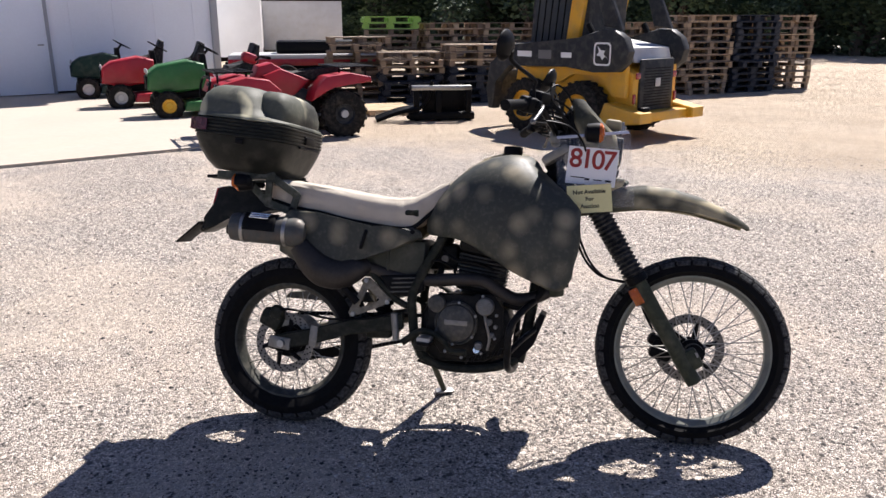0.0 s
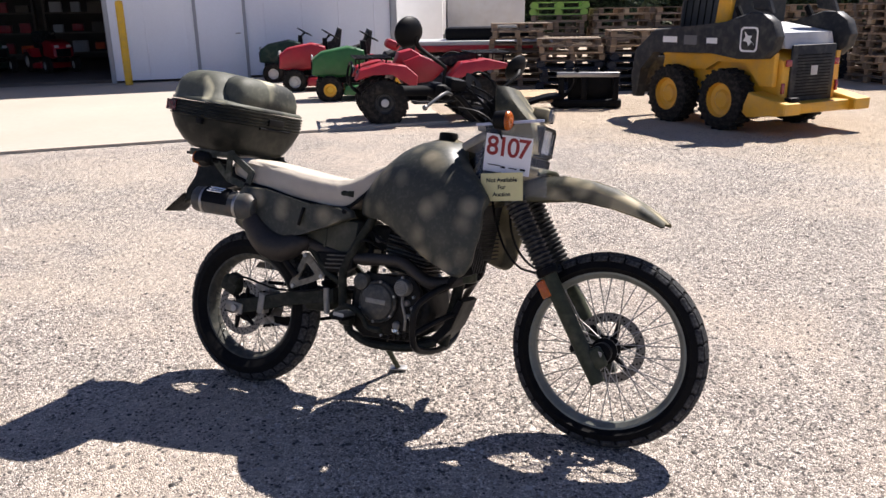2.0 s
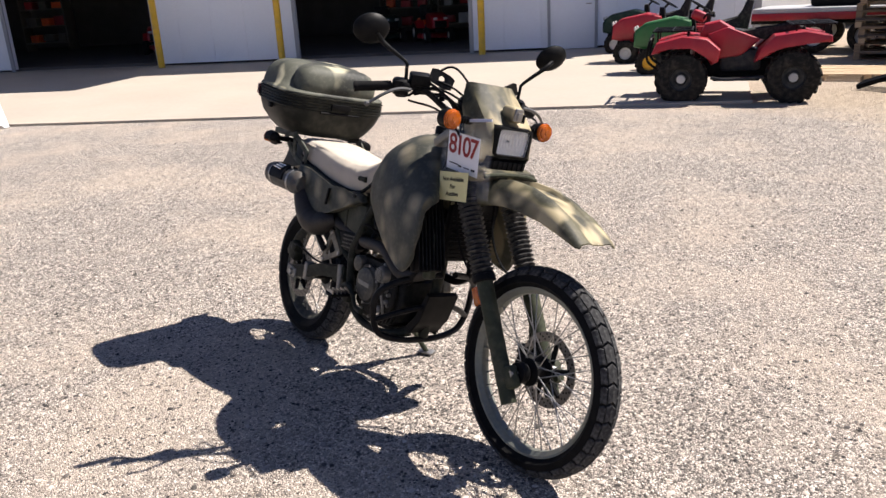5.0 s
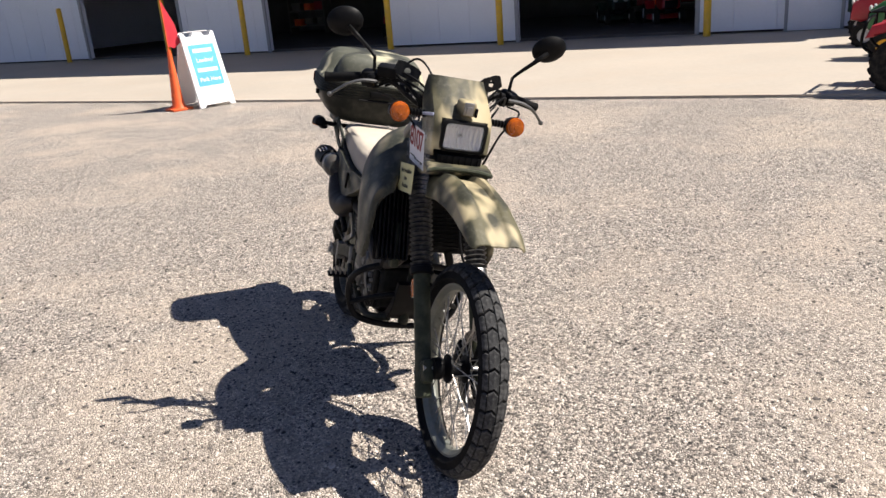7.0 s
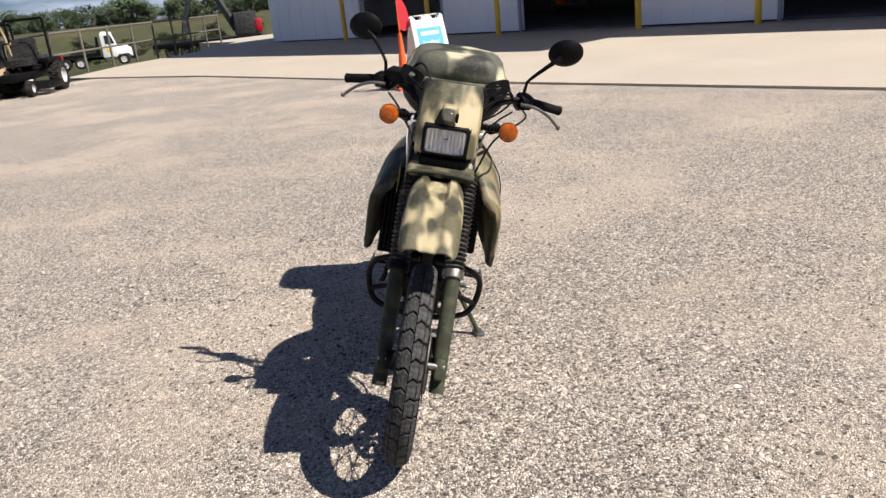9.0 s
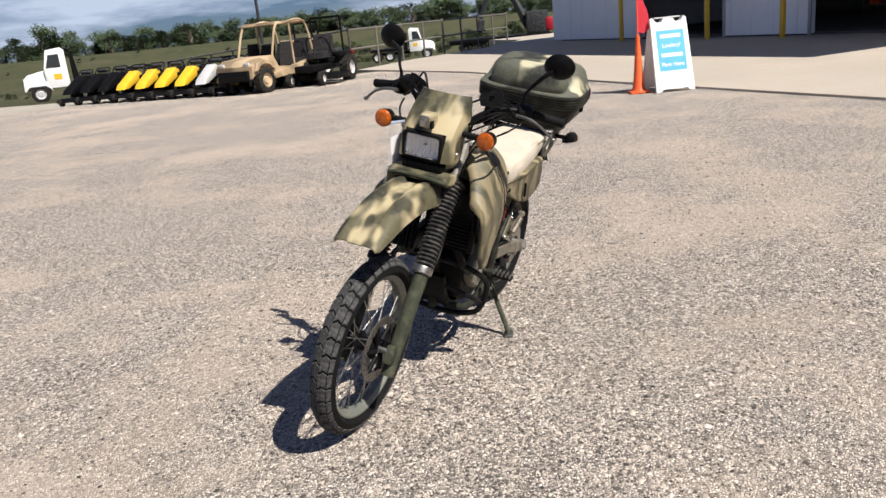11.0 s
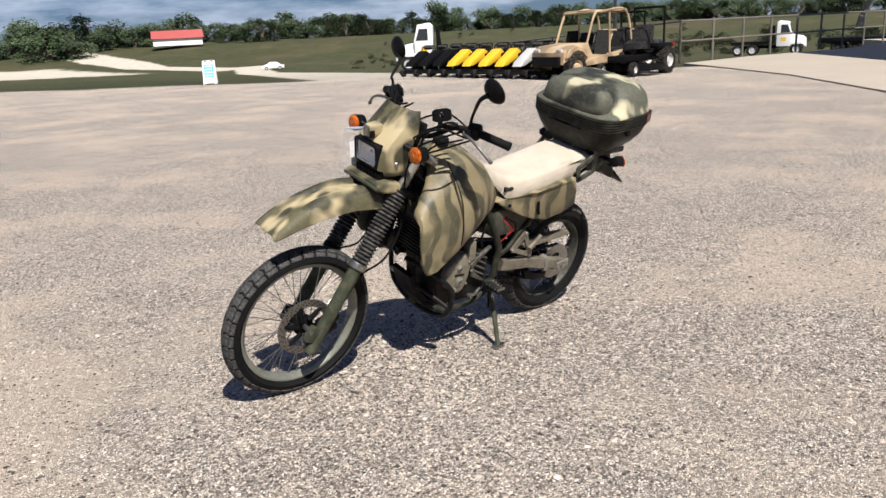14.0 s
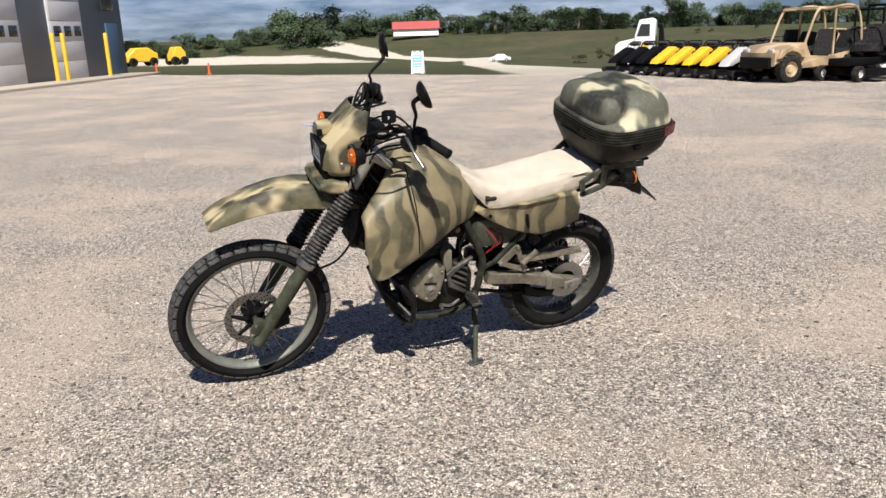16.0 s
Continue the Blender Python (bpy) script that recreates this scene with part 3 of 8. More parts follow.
CAMO_FENDER = camo("camouflage_fender", (0.40, 0.335, 0.20), (0.095, 0.086, 0.048), (0.026, 0.027, 0.018), 7.5, 0.42, 0.56, 7.7, (0.9, 1.8, 1.0))
CASE_DARK = paint("dark_case_plastic", (0.016, 0.017, 0.0145), 0.40, vary=0.3, scale=9, dust=(0.2, 0.18, 0.14), dust_amount=0.14)
RIM_GREY = paint("grey_green_rim", (0.19, 0.20, 0.175), 0.45, 0.35, vary=0.25, scale=14, dust=(0.3, 0.27, 0.2), dust_amount=0.4)
RIM_DARK = paint("dark_rim", (0.06, 0.062, 0.055), 0.5, 0.2, vary=0.3, scale=14, dust=(0.25, 0.22, 0.17), dust_amount=0.35)
DISC = paint("worn_disc_steel", (0.20, 0.185, 0.165), 0.45, 0.8, vary=0.3, scale=30)
BELLOWS = paint("bellows_rubber", (0.030, 0.030, 0.031), 0.45, vary=0.3, scale=20, dust=(0.24, 0.225, 0.20), dust_amount=0.5)
RACK = paint("worn_olive_rack", (0.055, 0.060, 0.048), 0.5, 0.2, vary=0.5, scale=14, dust=(0.25, 0.24, 0.21), dust_amount=0.45)
COVER_PALE = paint("pale_dusty_alloy", (0.24, 0.22, 0.165), 0.50, 0.3, vary=0.45, scale=18, dust=(0.16, 0.14, 0.10), dust_amount=0.5)
HANGER = paint("worn_tan_alloy", (0.20, 0.178, 0.135), 0.5, 0.3, vary=0.45, scale=16, dust=(0.05, 0.043, 0.032), dust_amount=0.75)
AIRBOX = paint("faded_olive_plastic", (0.060, 0.062, 0.047), 0.5, vary=0.25, scale=9, dust=(0.2, 0.18, 0.14), dust_amount=0.3)
MUFFLER = paint("grey_muffler_paint", (0.085, 0.088, 0.085), 0.5, 0.3, vary=0.3, scale=12, dust=(0.16, 0.11, 0.08), dust_amount=0.4)
PIPE = paint("heat_stained_pipe", (0.040, 0.035, 0.031), 0.55, 0.5, vary=0.4, scale=14)
CLEAR, nd, lk, bsdf = shade("lamp_glass", 0.04)
bsdf.inputs["Base Color"].default_value, bsdf.inputs["Alpha"].default_value = (0.95, 0.96, 0.98, 1), 0.20
flute = nd.new("ShaderNodeTexWave")
flute.bands_direction = "Y"
flute.inputs["Scale"].default_value, flute.inputs["Distortion"].default_value = 22.0, 0.4
lk.new(nd.new("ShaderNodeTexCoord").outputs["Object"], flute.inputs["Vector"])
bump(nd, lk, bsdf, flute.outputs["Fac"], 0.7, 0.003)
BOWL, nd, lk, bsdf = shade("silvered_bowl", 0.30, 0.85)
bsdf.inputs["Base Color"].default_value = (0.95, 0.94, 0.92, 1)
flute = nd.new("ShaderNodeTexWave")
flute.bands_direction = "Y"
flute.inputs["Scale"].default_value, flute.inputs["Distortion"].default_value = 24.0, 1.5
lk.new(nd.new("ShaderNodeTexCoord").outputs["Object"], flute.inputs["Vector"])
bump(nd, lk, bsdf, flute.outputs["Fac"], 1.0, 0.005)


def canvas():
    m, nd, lk, bsdf = shade("canvas_seat_cover", 0.9)
    big, weave = noise_node(nd, lk, 7, 5), noise_node(nd, lk, 600, 2)
    out = ramp_node(nd, lk, big, [(0.3, (0.47, 0.41, 0.33)), (0.7, (0.57, 0.51, 0.42))])
    out = mix_node(nd, lk, ramp_node(nd, lk, noise_node(nd, lk, 22, 6), [(0.55, grey(0)), (0.85, grey(0.3))]), out, (0.38, 0.32, 0.24))
    lk.new(out, bsdf.inputs["Base Color"])
    tc, mp = nd.new("ShaderNodeTexCoord"), nd.new("ShaderNodeMapping")
    mp.inputs["Scale"].default_value = (1.0, 0.35, 0.8)
    lk.new(tc.outputs["Object"], mp.inputs["Vector"])
    h = math_node(nd, lk, "ADD", math_node(nd, lk, "MULTIPLY", noise_node(nd, lk, 9, 2, 0.5, mp.outputs["Vector"]), 4.0), math_node(nd, lk, "MULTIPLY", weave, 0.4))
    bump(nd, lk, bsdf, h, 0.8, 0.005)
    return m


CANVAS = canvas()
bike = thing("motorcycle", BIKE, "dusty camouflage-painted dual-sport motorcycle leaning on its side stand", "motorcycle")

# front assembly turned a little to its right about the steering head
AXIS_P, AXIS_D = Vector((1.06, 0, 0.95)), Vector((-0.479, 0, 0.878))
TURN = Matrix.Translation(AXIS_P) @ Matrix.Rotation(radians(STEER), 4, AXIS_D) @ Matrix.Translation(-AXIS_P)


def bpart(name, bm, material, parent=None, label="", angle=35, turned=False):
    for v in bm.verts:
        if v.co.z < 0.93:
            v.co.y *= 1 - 0.09 * min(1.0, max(0.0, (0.85 - v.co.x) / 0.8))
    if turned:
        bm.transform(TURN)
    return part(name, bm, material, parent or bike, label, angle)


def both(f):
    for s in (-1, 1):
        f(s)


# wheels
def tyre_mesh(R, w, rim_r):
    """A round tyre carcass, turned about y, centred on the origin."""
    bm = bmesh.new()
    c = R - w
    prof = [(rim_r, -w * 0.62), (rim_r + 0.012, -w * 0.80), (c - 0.006, -w * 1.0)]
    prof += [(c + (w - 0.0085) * math.sin(radians(a)), -(w - 0.003) * math.cos(radians(a))) for a in range(10, 171, 16)]
    prof += [(c - 0.006, w * 1.0), (rim_r + 0.012, w * 0.80), (rim_r, w * 0.62)]
    rings = [[bm.verts.new((r * math.cos(a), h, r * math.sin(a))) for a in (2 * math.pi * j / 96 for j in range(96))] for r, h in prof]
    return ring_faces(bm, rings, True, False)


def tread(hub, R, w, pitches):
    """Interlocking chevron blocks in two rows a side, on four shared meshes."""
    c, step = R - w, 2 * math.pi / pitches

    def at(th, deg, lift):
        r = c + (w - 0.0085 + lift) * math.cos(radians(deg))
        return Vector((r * math.cos(th), (w - 0.0085 + lift) * math.sin(radians(deg)), r * math.sin(th)))

    crown = [(0.03, 1.0), (0.90, 1.0), (1.13, 20), (0.98, 40), (0.11, 40), (0.25, 20)]
    shoulder = [(0.06, 42.5), (0.90, 42.5), (0.99, 54), (0.94, 68), (0.11, 68), (0.14, 54)]
    for side in (-1, 1):
        for outline in (crown, shoulder):
            bm = bmesh.new()
            mid = (sum(p[0] for p in outline) / 6, sum(p[1] for p in outline) / 6)
            lo = [bm.verts.new(at(f * step, side * d, -0.002)) for f, d in outline]
            edge = [bm.verts.new(at(f * step, side * d, 0.0062)) for f, d in outline]
            top = [bm.verts.new(at((f + (mid[0] - f) * 0.10) * step, side * (d + (mid[1] - d) * 0.10), 0.0085)) for f, d in outline]
            ring_faces(bm, [lo, edge, top], True, False)
            for a, b, e, d in ((0, 1, 2, 5), (5, 2, 3, 4)):
                bm.faces.new((top[a], top[b], top[e], top[d]))
            bmesh.ops.recalc_face_normals(bm, faces=bm.faces)
            me = bpy.data.meshes.new("tread_block")
            bm.to_mesh(me)
            bm.free()
            me.materials.append(TREAD)
            for k in range(pitches):
                ob = new("tread_block", me)
                ob.parent = hub
                ob.matrix_basis = Matrix.Rotation(-(k + (0.5 if side > 0 else 0.0)) * step, 4, "Y")


def wheel(name, centre, R, w, rim_r, blocks, rim_mat, turned, disc_y, disc_r, hub_r, hub_w, label):
    m = (TURN if turned else Matrix()) @ Matrix.Translation(centre)
    hub_prof = [(0.012, -hub_w - 0.012), (0.026, -hub_w - 0.008), (hub_r, -hub_w), (hub_r, -hub_w + 0.007), (hub_r * 0.62, -hub_w + 0.014), (hub_r * 0.55, 0), (hub_r * 0.62, hub_w - 0.014), (hub_r, hub_w - 0.007), (hub_r, hub_w), (0.026, hub_w + 0.008), (0.012, hub_w + 0.012)]
    hub = part(name, lathem(hub_prof, 28), BLACK, bike, label)
    hub.matrix_basis = m
    part("tyre", tyre_mesh(R, w, rim_r), RUBBER, hub, "black dual-sport tyre carcass", 30)
    tread(hub, R, w, blocks)
    rw = w * 0.66
    rim = [(rim_r + 0.012, -rw), (rim_r + 0.014, -rw + 0.006), (rim_r - 0.004, -rw + 0.010), (rim_r - 0.012, -rw * 0.45), (rim_r - 0.014, 0), (rim_r - 0.012, rw * 0.45), (rim_r - 0.004, rw - 0.010), (rim_r + 0.014, rw - 0.006), (rim_r + 0.012, rw), (rim_r - 0.006, rw - 0.002), (rim_r - 0.020, rw * 0.5), (rim_r - 0.023, 0), (rim_r - 0.020, -rw * 0.5), (rim_r - 0.006, -rw + 0.002)]
    part("rim", lathem(rim, 72, None, True), rim_mat, hub)
    # perforated disc
    bm = bmesh.new()
    holes = 24
    inner, outer = disc_r * 0.74, disc_r
    lathe(bm, [(inner, -0.002), (outer, -0.002), (outer, 0.002), (inner, 0.002)], 72, Matrix.Translation((0, disc_y, 0)), True)
    part("brake_disc", bm, DISC, hub, "worn drilled steel brake disc")
    bm = bmesh.new()
    for k in range(holes):
        for rr, off in ((0.80, 0.0), (0.87, 0.33), (0.94, 0.66)):
            a = 2 * math.pi * (k + off) / holes
            for sgn in (-1, 1):
                lathe(bm, [(0.0005, 0), (0.0036, 0.0)], 8, Matrix.Translation((disc_r * rr * math.cos(a), disc_y + sgn * 0.0026, disc_r * rr * math.sin(a))))
    part("drill_hole", bm, BLACK, hub)
    for k in range(6):
        a = 2 * math.pi * k / 6
        p, q = Vector((hub_r * 0.7 * math.cos(a), disc_y, hub_r * 0.7 * math.sin(a))), Vector((inner * 1.06 * math.cos(a + 0.22), disc_y, inner * 1.06 * math.sin(a + 0.22)))
        part("carrier_arm", tubem([p, q], [0.011, 0.008], 8, False), BLACK, hub)
    # laced spokes on one shared pair of meshes
    spoke_data = []
    for kind in range(4):
        side = -1 if kind < 2 else 1
        twist = (0.55 if kind % 2 else -0.55)
        bm = tubem([(hub_r * 0.92, side * (hub_w - 0.004), 0), ((rim_r - 0.018) * math.cos(twist), side * 0.004, (rim_r - 0.018) * math.sin(twist))], 0.0019, 5, False)
        end = Vector(((rim_r - 0.018) * math.cos(twist), side * 0.004, (rim_r - 0.018) * math.sin(twist)))
        start = Vector((hub_r * 0.92, side * (hub_w - 0.004), 0))
        tube(bm, [end - (end - start).normalized() * 0.014, end], 0.0034, 6, False)
        me = bpy.data.meshes.new("spoke")
        bm.to_mesh(me)
        bm.free()
        me.materials.append(STEEL)
        spoke_data.append(me)
    for k in range(36):
        ob = new("spoke", spoke_data[k % 4])
        ob.parent = hub
        ob.matrix_basis = Matrix.Rotation(2 * math.pi * (k + 0.3 * (k % 2)) / 36, 4, "Y")
    return hub


FRONT_C, REAR_C = Vector((1.506, 0, 0.3255)), Vector((-0.015, 0, 0.337))
front_hub = wheel("front_wheel", FRONT_C, 0.3435, 0.046, 0.274, 36, RIM_GREY, True, 0.052, 0.126, 0.046, 0.034, "spoked front wheel with grey-green rim")
rear_hub = wheel("rear_wheel", REAR_C, 0.326, 0.062, 0.224, 30, RIM_DARK, False, -0.082, 0.116, 0.06, 0.055, "spoked rear wheel with dark rim")
part("sprocket", lathem([(0.05, 0.072), (0.098, 0.072), (0.098, 0.078), (0.05, 0.078)], 44, None, True), STEEL, rear_hub)

# fork
FD = Vector((0.479, 0, -0.878))
BASE = Vector((1.176, 0, 0.830))


def fork_at(s, y, out=0.0):
    """A point s metres down the fork leg; out is forward of it."""
    return BASE + FD * s + Vector((0.878, 0, 0.479)) * out + Vector((0, y, 0))


def fork(s):
    y = 0.098 * s
    leg = bmesh.new()
    tube(leg, [fork_at(0.24, y), fork_at(0.30, y), fork_at(0.585, y), fork_at(0.688, y)], [0.029, 0.0285, 0.027, 0.026], 18, False)
    lower = bpart("fork_leg", leg, OLIVE, None, "olive-painted lower fork leg", turned=True)
    bm = box(bmesh.new(), fork_at(0.610, y, 0.034), (0.052, 0.036, 0.075), (0, -28.6, 0), 0.012)
    bpart("axle_clamp", bm, OLIVE, lower, turned=True)
    bm = bmesh.new()
    ridges, s0, s1 = 21, -0.085, 0.262
    prof = []
    for k in range(ridges * 4 + 1):
        f = k / (ridges * 4)
        prof.append((0.0345 + 0.0055 * math.cos(2 * math.pi * k / 4) + 0.002 * (1 - f), s0 + (s1 - s0) * f))
    lathe(bm, prof, 22, along_y(BASE + Vector((0, y, 0)), FD))
    bpart("fork_boot", bm, BELLOWS, None, "ribbed black rubber fork boot", 60, turned=True)
    bm = lathem([(0.038, s1 - 0.006), (0.0395, s1), (0.0395, s1 + 0.020), (0.034, s1 + 0.024)], 22, along_y(BASE + Vector((0, y, 0)), FD))
    bpart("boot_clamp", bm, STEEL if s > 0 else BLACK, None, turned=True)
    bm = tubem([fork_at(-0.26, y), fork_at(-0.07, y)], 0.0215, 16, False)
    bpart("fork_tube", bm, ALU, None, turned=True)


both(fork)
refl = box(bmesh.new(), fork_at(0.325, -0.118, -0.030), (0.036, 0.010, 0.062), (0, -28.6, 0), 0.004)
holder = box(bmesh.new(), fork_at(0.325, -0.108, -0.022), (0.048, 0.012, 0.07), (0, -28.6, 0), 0.004)
holder = bpart("reflector_holder", holder, BLACK, None, turned=True)
bpart("reflector", refl, AMBER, holder, "amber side reflector", turned=True)
for sgn, nm in ((-0.255, "top_clamp"), (-0.085, "lower_clamp")):
    bm = box(bmesh.new(), fork_at(sgn, 0, -0.035), (0.105, 0.27, 0.034), (0, -28.6, 0), 0.012)
    bpart(nm, bm, BLACK if sgn > -0.1 else ALU, None, turned=True)
bpart("steering_stem", tubem([fork_at(-0.25, 0, -0.06), fork_at(-0.07, 0, -0.06)], 0.03, 14, False), FRAME, None)
bpart("front_axle", tubem([FRONT_C + Vector((0, -0.115, 0)), FRONT_C + Vector((0, 0.115, 0))], 0.011, 12, False), STEEL, None, turned=True)
# front brake
bm = box(bmesh.new(), (1.408, 0.060, 0.316), (0.085, 0.055, 0.075), (0, 20, 0), 0.016)
box(bm, (1.384, 0.066, 0.353), (0.05, 0.05, 0.04), (0, 20, 0), 0.012)
caliper = bpart("brake_caliper", bm, BLACK, None, "black front brake caliper", turned=True)
bpart("brake_hose", tubem([(1.390, 0.075, 0.36), (1.350, 0.10, 0.45), (1.315, 0.118, 0.53), (1.28, 0.112, 0.56), (1.17, 0.10, 0.60), (1.10, 0.09, 0.72), (1.08, 0.09, 0.95), (1.04, -0.05, 1.10)], 0.0048, 7), BLACK, None, turned=True)
bpart("speedometer_cable", tubem([(1.49, -0.06, 0.28), (1.41, -0.115, 0.39), (1.31, -0.10, 0.56), (1.19, -0.075, 0.60), (1.12, -0.08, 0.70), (1.08, -0.08, 0.88), (1.10, -0.04, 1.08)], 0.0042, 7), BLACK, None, turned=True)
bpart("speedometer_drive", lathem([(0.012, -0.085), (0.034, -0.082), (0.036, -0.06), (0.03, -0.05)], 20, Matrix.Translation(FRONT_C)), BLACK, None, turned=True)


# front mudguard: crest, half width and drop at each station
def fender():
    st = [(1.03, 0.835, 0.062, 0.030), (1.09, 0.868, 0.080, 0.050), (1.16, 0.893, 0.092, 0.066), (1.25, 0.908, 0.096, 0.072), (1.34, 0.914, 0.097, 0.072), (1.43, 0.904, 0.097, 0.068), (1.52, 0.880, 0.096, 0.060), (1.60, 0.842, 0.095, 0.046), (1.650, 0.810, 0.093, 0.032), (1.678, 0.788, 0.088, 0.022), (1.690, 0.779, 0.078, 0.014)]
    top, bot = [], []
    for x, z, w, d in st:
        ridge = 0.012 * max(0.0, min(1.0, (1.62 - x) / 0.25))
        rowf = [(-1.0, -d), (-0.93, -d * 0.45), (-0.80, -d * 0.12), (-0.60, ridge * 0.9), (-0.42, ridge), (-0.30, -0.004), (0.0, -0.003), (0.30, -0.004), (0.42, ridge), (0.60, ridge * 0.9), (0.80, -d * 0.12), (0.93, -d * 0.45), (1.0, -d)]
        top.append([Vector((x, w * f, z + h)) for f, h in rowf])
        bot.append([Vector((x, w * f * 0.975, z + h - 0.004)) for f, h in rowf])
    bm = bmesh.new()
    ringed = [[bm.verts.new(p) for p in t + b[::-1]] for t, b in zip(top, bot)]
    ring_faces(bm, ringed)
    bmesh.ops.subdivide_edges(bm, edges=bm.edges[:], cuts=1, smooth=0.6, use_grid_fill=True)
    return bm


bpart("front_mudguard", fender(), CAMO_FENDER, None, "tan and olive camouflage high front mudguard", 40, turned=True)
# folded cloth pouch strapped above the mudguard
bm = prismm([(1.135, 0.915), (1.150, 0.948), (1.215, 0.962), (1.262, 0.950), (1.272, 0.930), (1.225, 0.912), (1.170, 0.905)], -0.118, 0.118, 0.013, 3)
for v in bm.verts:
    v.co.z += 0.006 * noise.noise(v.co * 22) - 0.10 * abs(v.co.y) ** 2 * 4
pouch = bpart("tool_pouch", bm, CAMO_FENDER, None, "folded camouflage cloth pouch", turned=True)
bpart("pouch_fold", tubem([(1.262, -0.116, 0.926), (1.274, -0.05, 0.936), (1.276, 0.05, 0.936), (1.262, 0.116, 0.926)], 0.008, 8), OLIVE, pouch, turned=True)


# headlamp cowl
COWL = [(0.970, 0.098, 1.228), (0.980, 0.105, 1.243), (0.995, 0.109, 1.252), (1.05, 0.112, 1.249), (1.100, 0.114, 1.238), (1.15, 0.114, 1.194), (1.20, 0.111, 1.150), (1.235, 0.102, 1.124)]
bm = bmesh.new()
rows_o, rows_i = [], []
for z, w, x in COWL:
    prof = [(-1.0, -0.125), (-0.99, -0.06), (-0.90, -0.018), (-0.72, -0.003), (-0.35, 0.004), (0.0, 0.006), (0.35, 0.004), (0.72, -0.003), (0.90, -0.018), (0.99, -0.06), (1.0, -0.125)]
    deep = 1.0 if z < 1.12 else max(0.3, 1.0 - 6.5 * (z - 1.12))
    prof = [(f, max(dx, -0.125 * deep)) for f, dx in prof]
    rows_o.append([Vector((x + dx, w * f, z)) for f, dx in prof])
    rows_i.append([Vector((x + dx - 0.006, (w - 0.005) * f, z)) for f, dx in prof])
ring_faces(bm, [[bm.verts.new(p) for p in a + b[::-1]] for a, b in zip(rows_o, rows_i)])
cut = [f for f in bm.faces if f.calc_center_median().z < 1.10 and abs(f.calc_center_median().y) < 0.089 and f.calc_center_median().x > 1.15]
bmesh.ops.delete(bm, geom=cut, context="FACES")
bpart("headlamp_cowl", bm, CAMO_FENDER, None, "tan and olive camouflage headlamp cowl", 40)
# lamp: bezel, bowl and lens
lamp_m = Matrix.Translation((1.238, -0.002, 1.046)) @ pose(0, 0, 0, 0, 8, 0) @ Matrix.Diagonal((1, 0.87, 0.74, 1))
bm = bmesh.new()
outer = [lamp_m @ Vector((0.016, a, b)) for a, b in rounded(0, 0, 0.186, 0.142, 0.022)]
outer0 = [lamp_m @ Vector((-0.03, a, b)) for a, b in rounded(0, 0, 0.186, 0.142, 0.022)]
inner = [lamp_m @ Vector((0.020, a, b)) for a, b in rounded(0, 0, 0.160, 0.116, 0.016)]
inner0 = [lamp_m @ Vector((-0.02, a, b)) for a, b in rounded(0, 0, 0.152, 0.108, 0.014)]
ring_faces(bm, [[bm.verts.new(p) for p in r] for r in (outer0, outer, inner, inner0)], True, False)
lamp = bpart("headlamp", bm, BLACK, None, "rectangular headlamp in a black bezel")
bm = bmesh.new()
shells = []
for k in range(6):
    f = k / 5
    shells.append([bm.verts.new(lamp_m @ Vector((0.004 - 0.030 * math.sin(f * math.pi / 2), a, b))) for a, b in rounded(0, 0, 0.156 * (1 - 0.72 * f), 0.112 * (1 - 0.65 * f), 0.014 * (1 - 0.5 * f))])
ring_faces(bm, shells, True, False)
bm.faces.new(shells[-1])
bpart("reflector_bowl", bm, BOWL, lamp, "silvered reflector")
bm = prismm(rounded(0, 0, 0.158, 0.114, 0.015), 0.010, 0.014, axis="x")
bm.transform(lamp_m)
bpart("lens", bm, CLEAR, lamp).visible_shadow = False
bpart("bulb", lathem([(0.004, -0.03), (0.011, -0.02), (0.011, 0.0), (0.003, 0.006)], 14, lamp_m @ pose(-0.012, 0, 0, 0, 0, -90)), CHROME, lamp)
# grille under the lamp
bm = box(bmesh.new(), (1.196, 0, 0.968), (0.085, 0.165, 0.048), (0, 14, 0), 0.008)
for k in range(7):
    box(bm, (1.228, -0.066 + 0.022 * k, 0.962), (0.028, 0.007, 0.040), (0, 14, 0), 0.002)
bpart("grille", bm, BLACK, None)
for s in (-1, 1):
    bpart("cowl_screw", lathem([(0.001, 0.005), (0.008, 0.005), (0.011, 0.0)], 12, along_y((1.180, 0.1115 * s, 1.025), (0, s, 0))), STEEL, None)
# small lamp block on the cowl, its clip in front
block = bpart("cowl_block", boxm((1.228, 0.0, 1.142), (0.062, 0.056, 0.052), (0, 10, 0), 0.013, 3), CAMO_FENDER, None, "tan painted block with a steel clip on the cowl")
bm = box(bmesh.new(), (1.261, -0.002, 1.138), (0.010, 0.034, 0.042), (0, 10, 0), 0.003)
box(bm, (1.267, -0.002, 1.132), (0.010, 0.022, 0.028), (0, 10, 0), 0.003)
bpart("clip", bm, STEEL, block, "bright steel clip")
bpart("clip_side", boxm((1.252, 0.026, 1.130), (0.022, 0.010, 0.030), (0, 10, 0), 0.003), BLACK, block)
# instruments behind the cowl
bm = box(bmesh.new(), (1.090, 0.0, 1.150), (0.085, 0.205, 0.095), (0, -28, 0), 0.018)
box(bm, (1.06, 0.0, 1.10), (0.06, 0.13, 0.06), (0, -20, 0), 0.014)
lathe(bm, [(0.040, -0.02), (0.042, 0.02)], 22, along_y((1.078, -0.045, 1.175), (-0.85, 0, 0.5)))
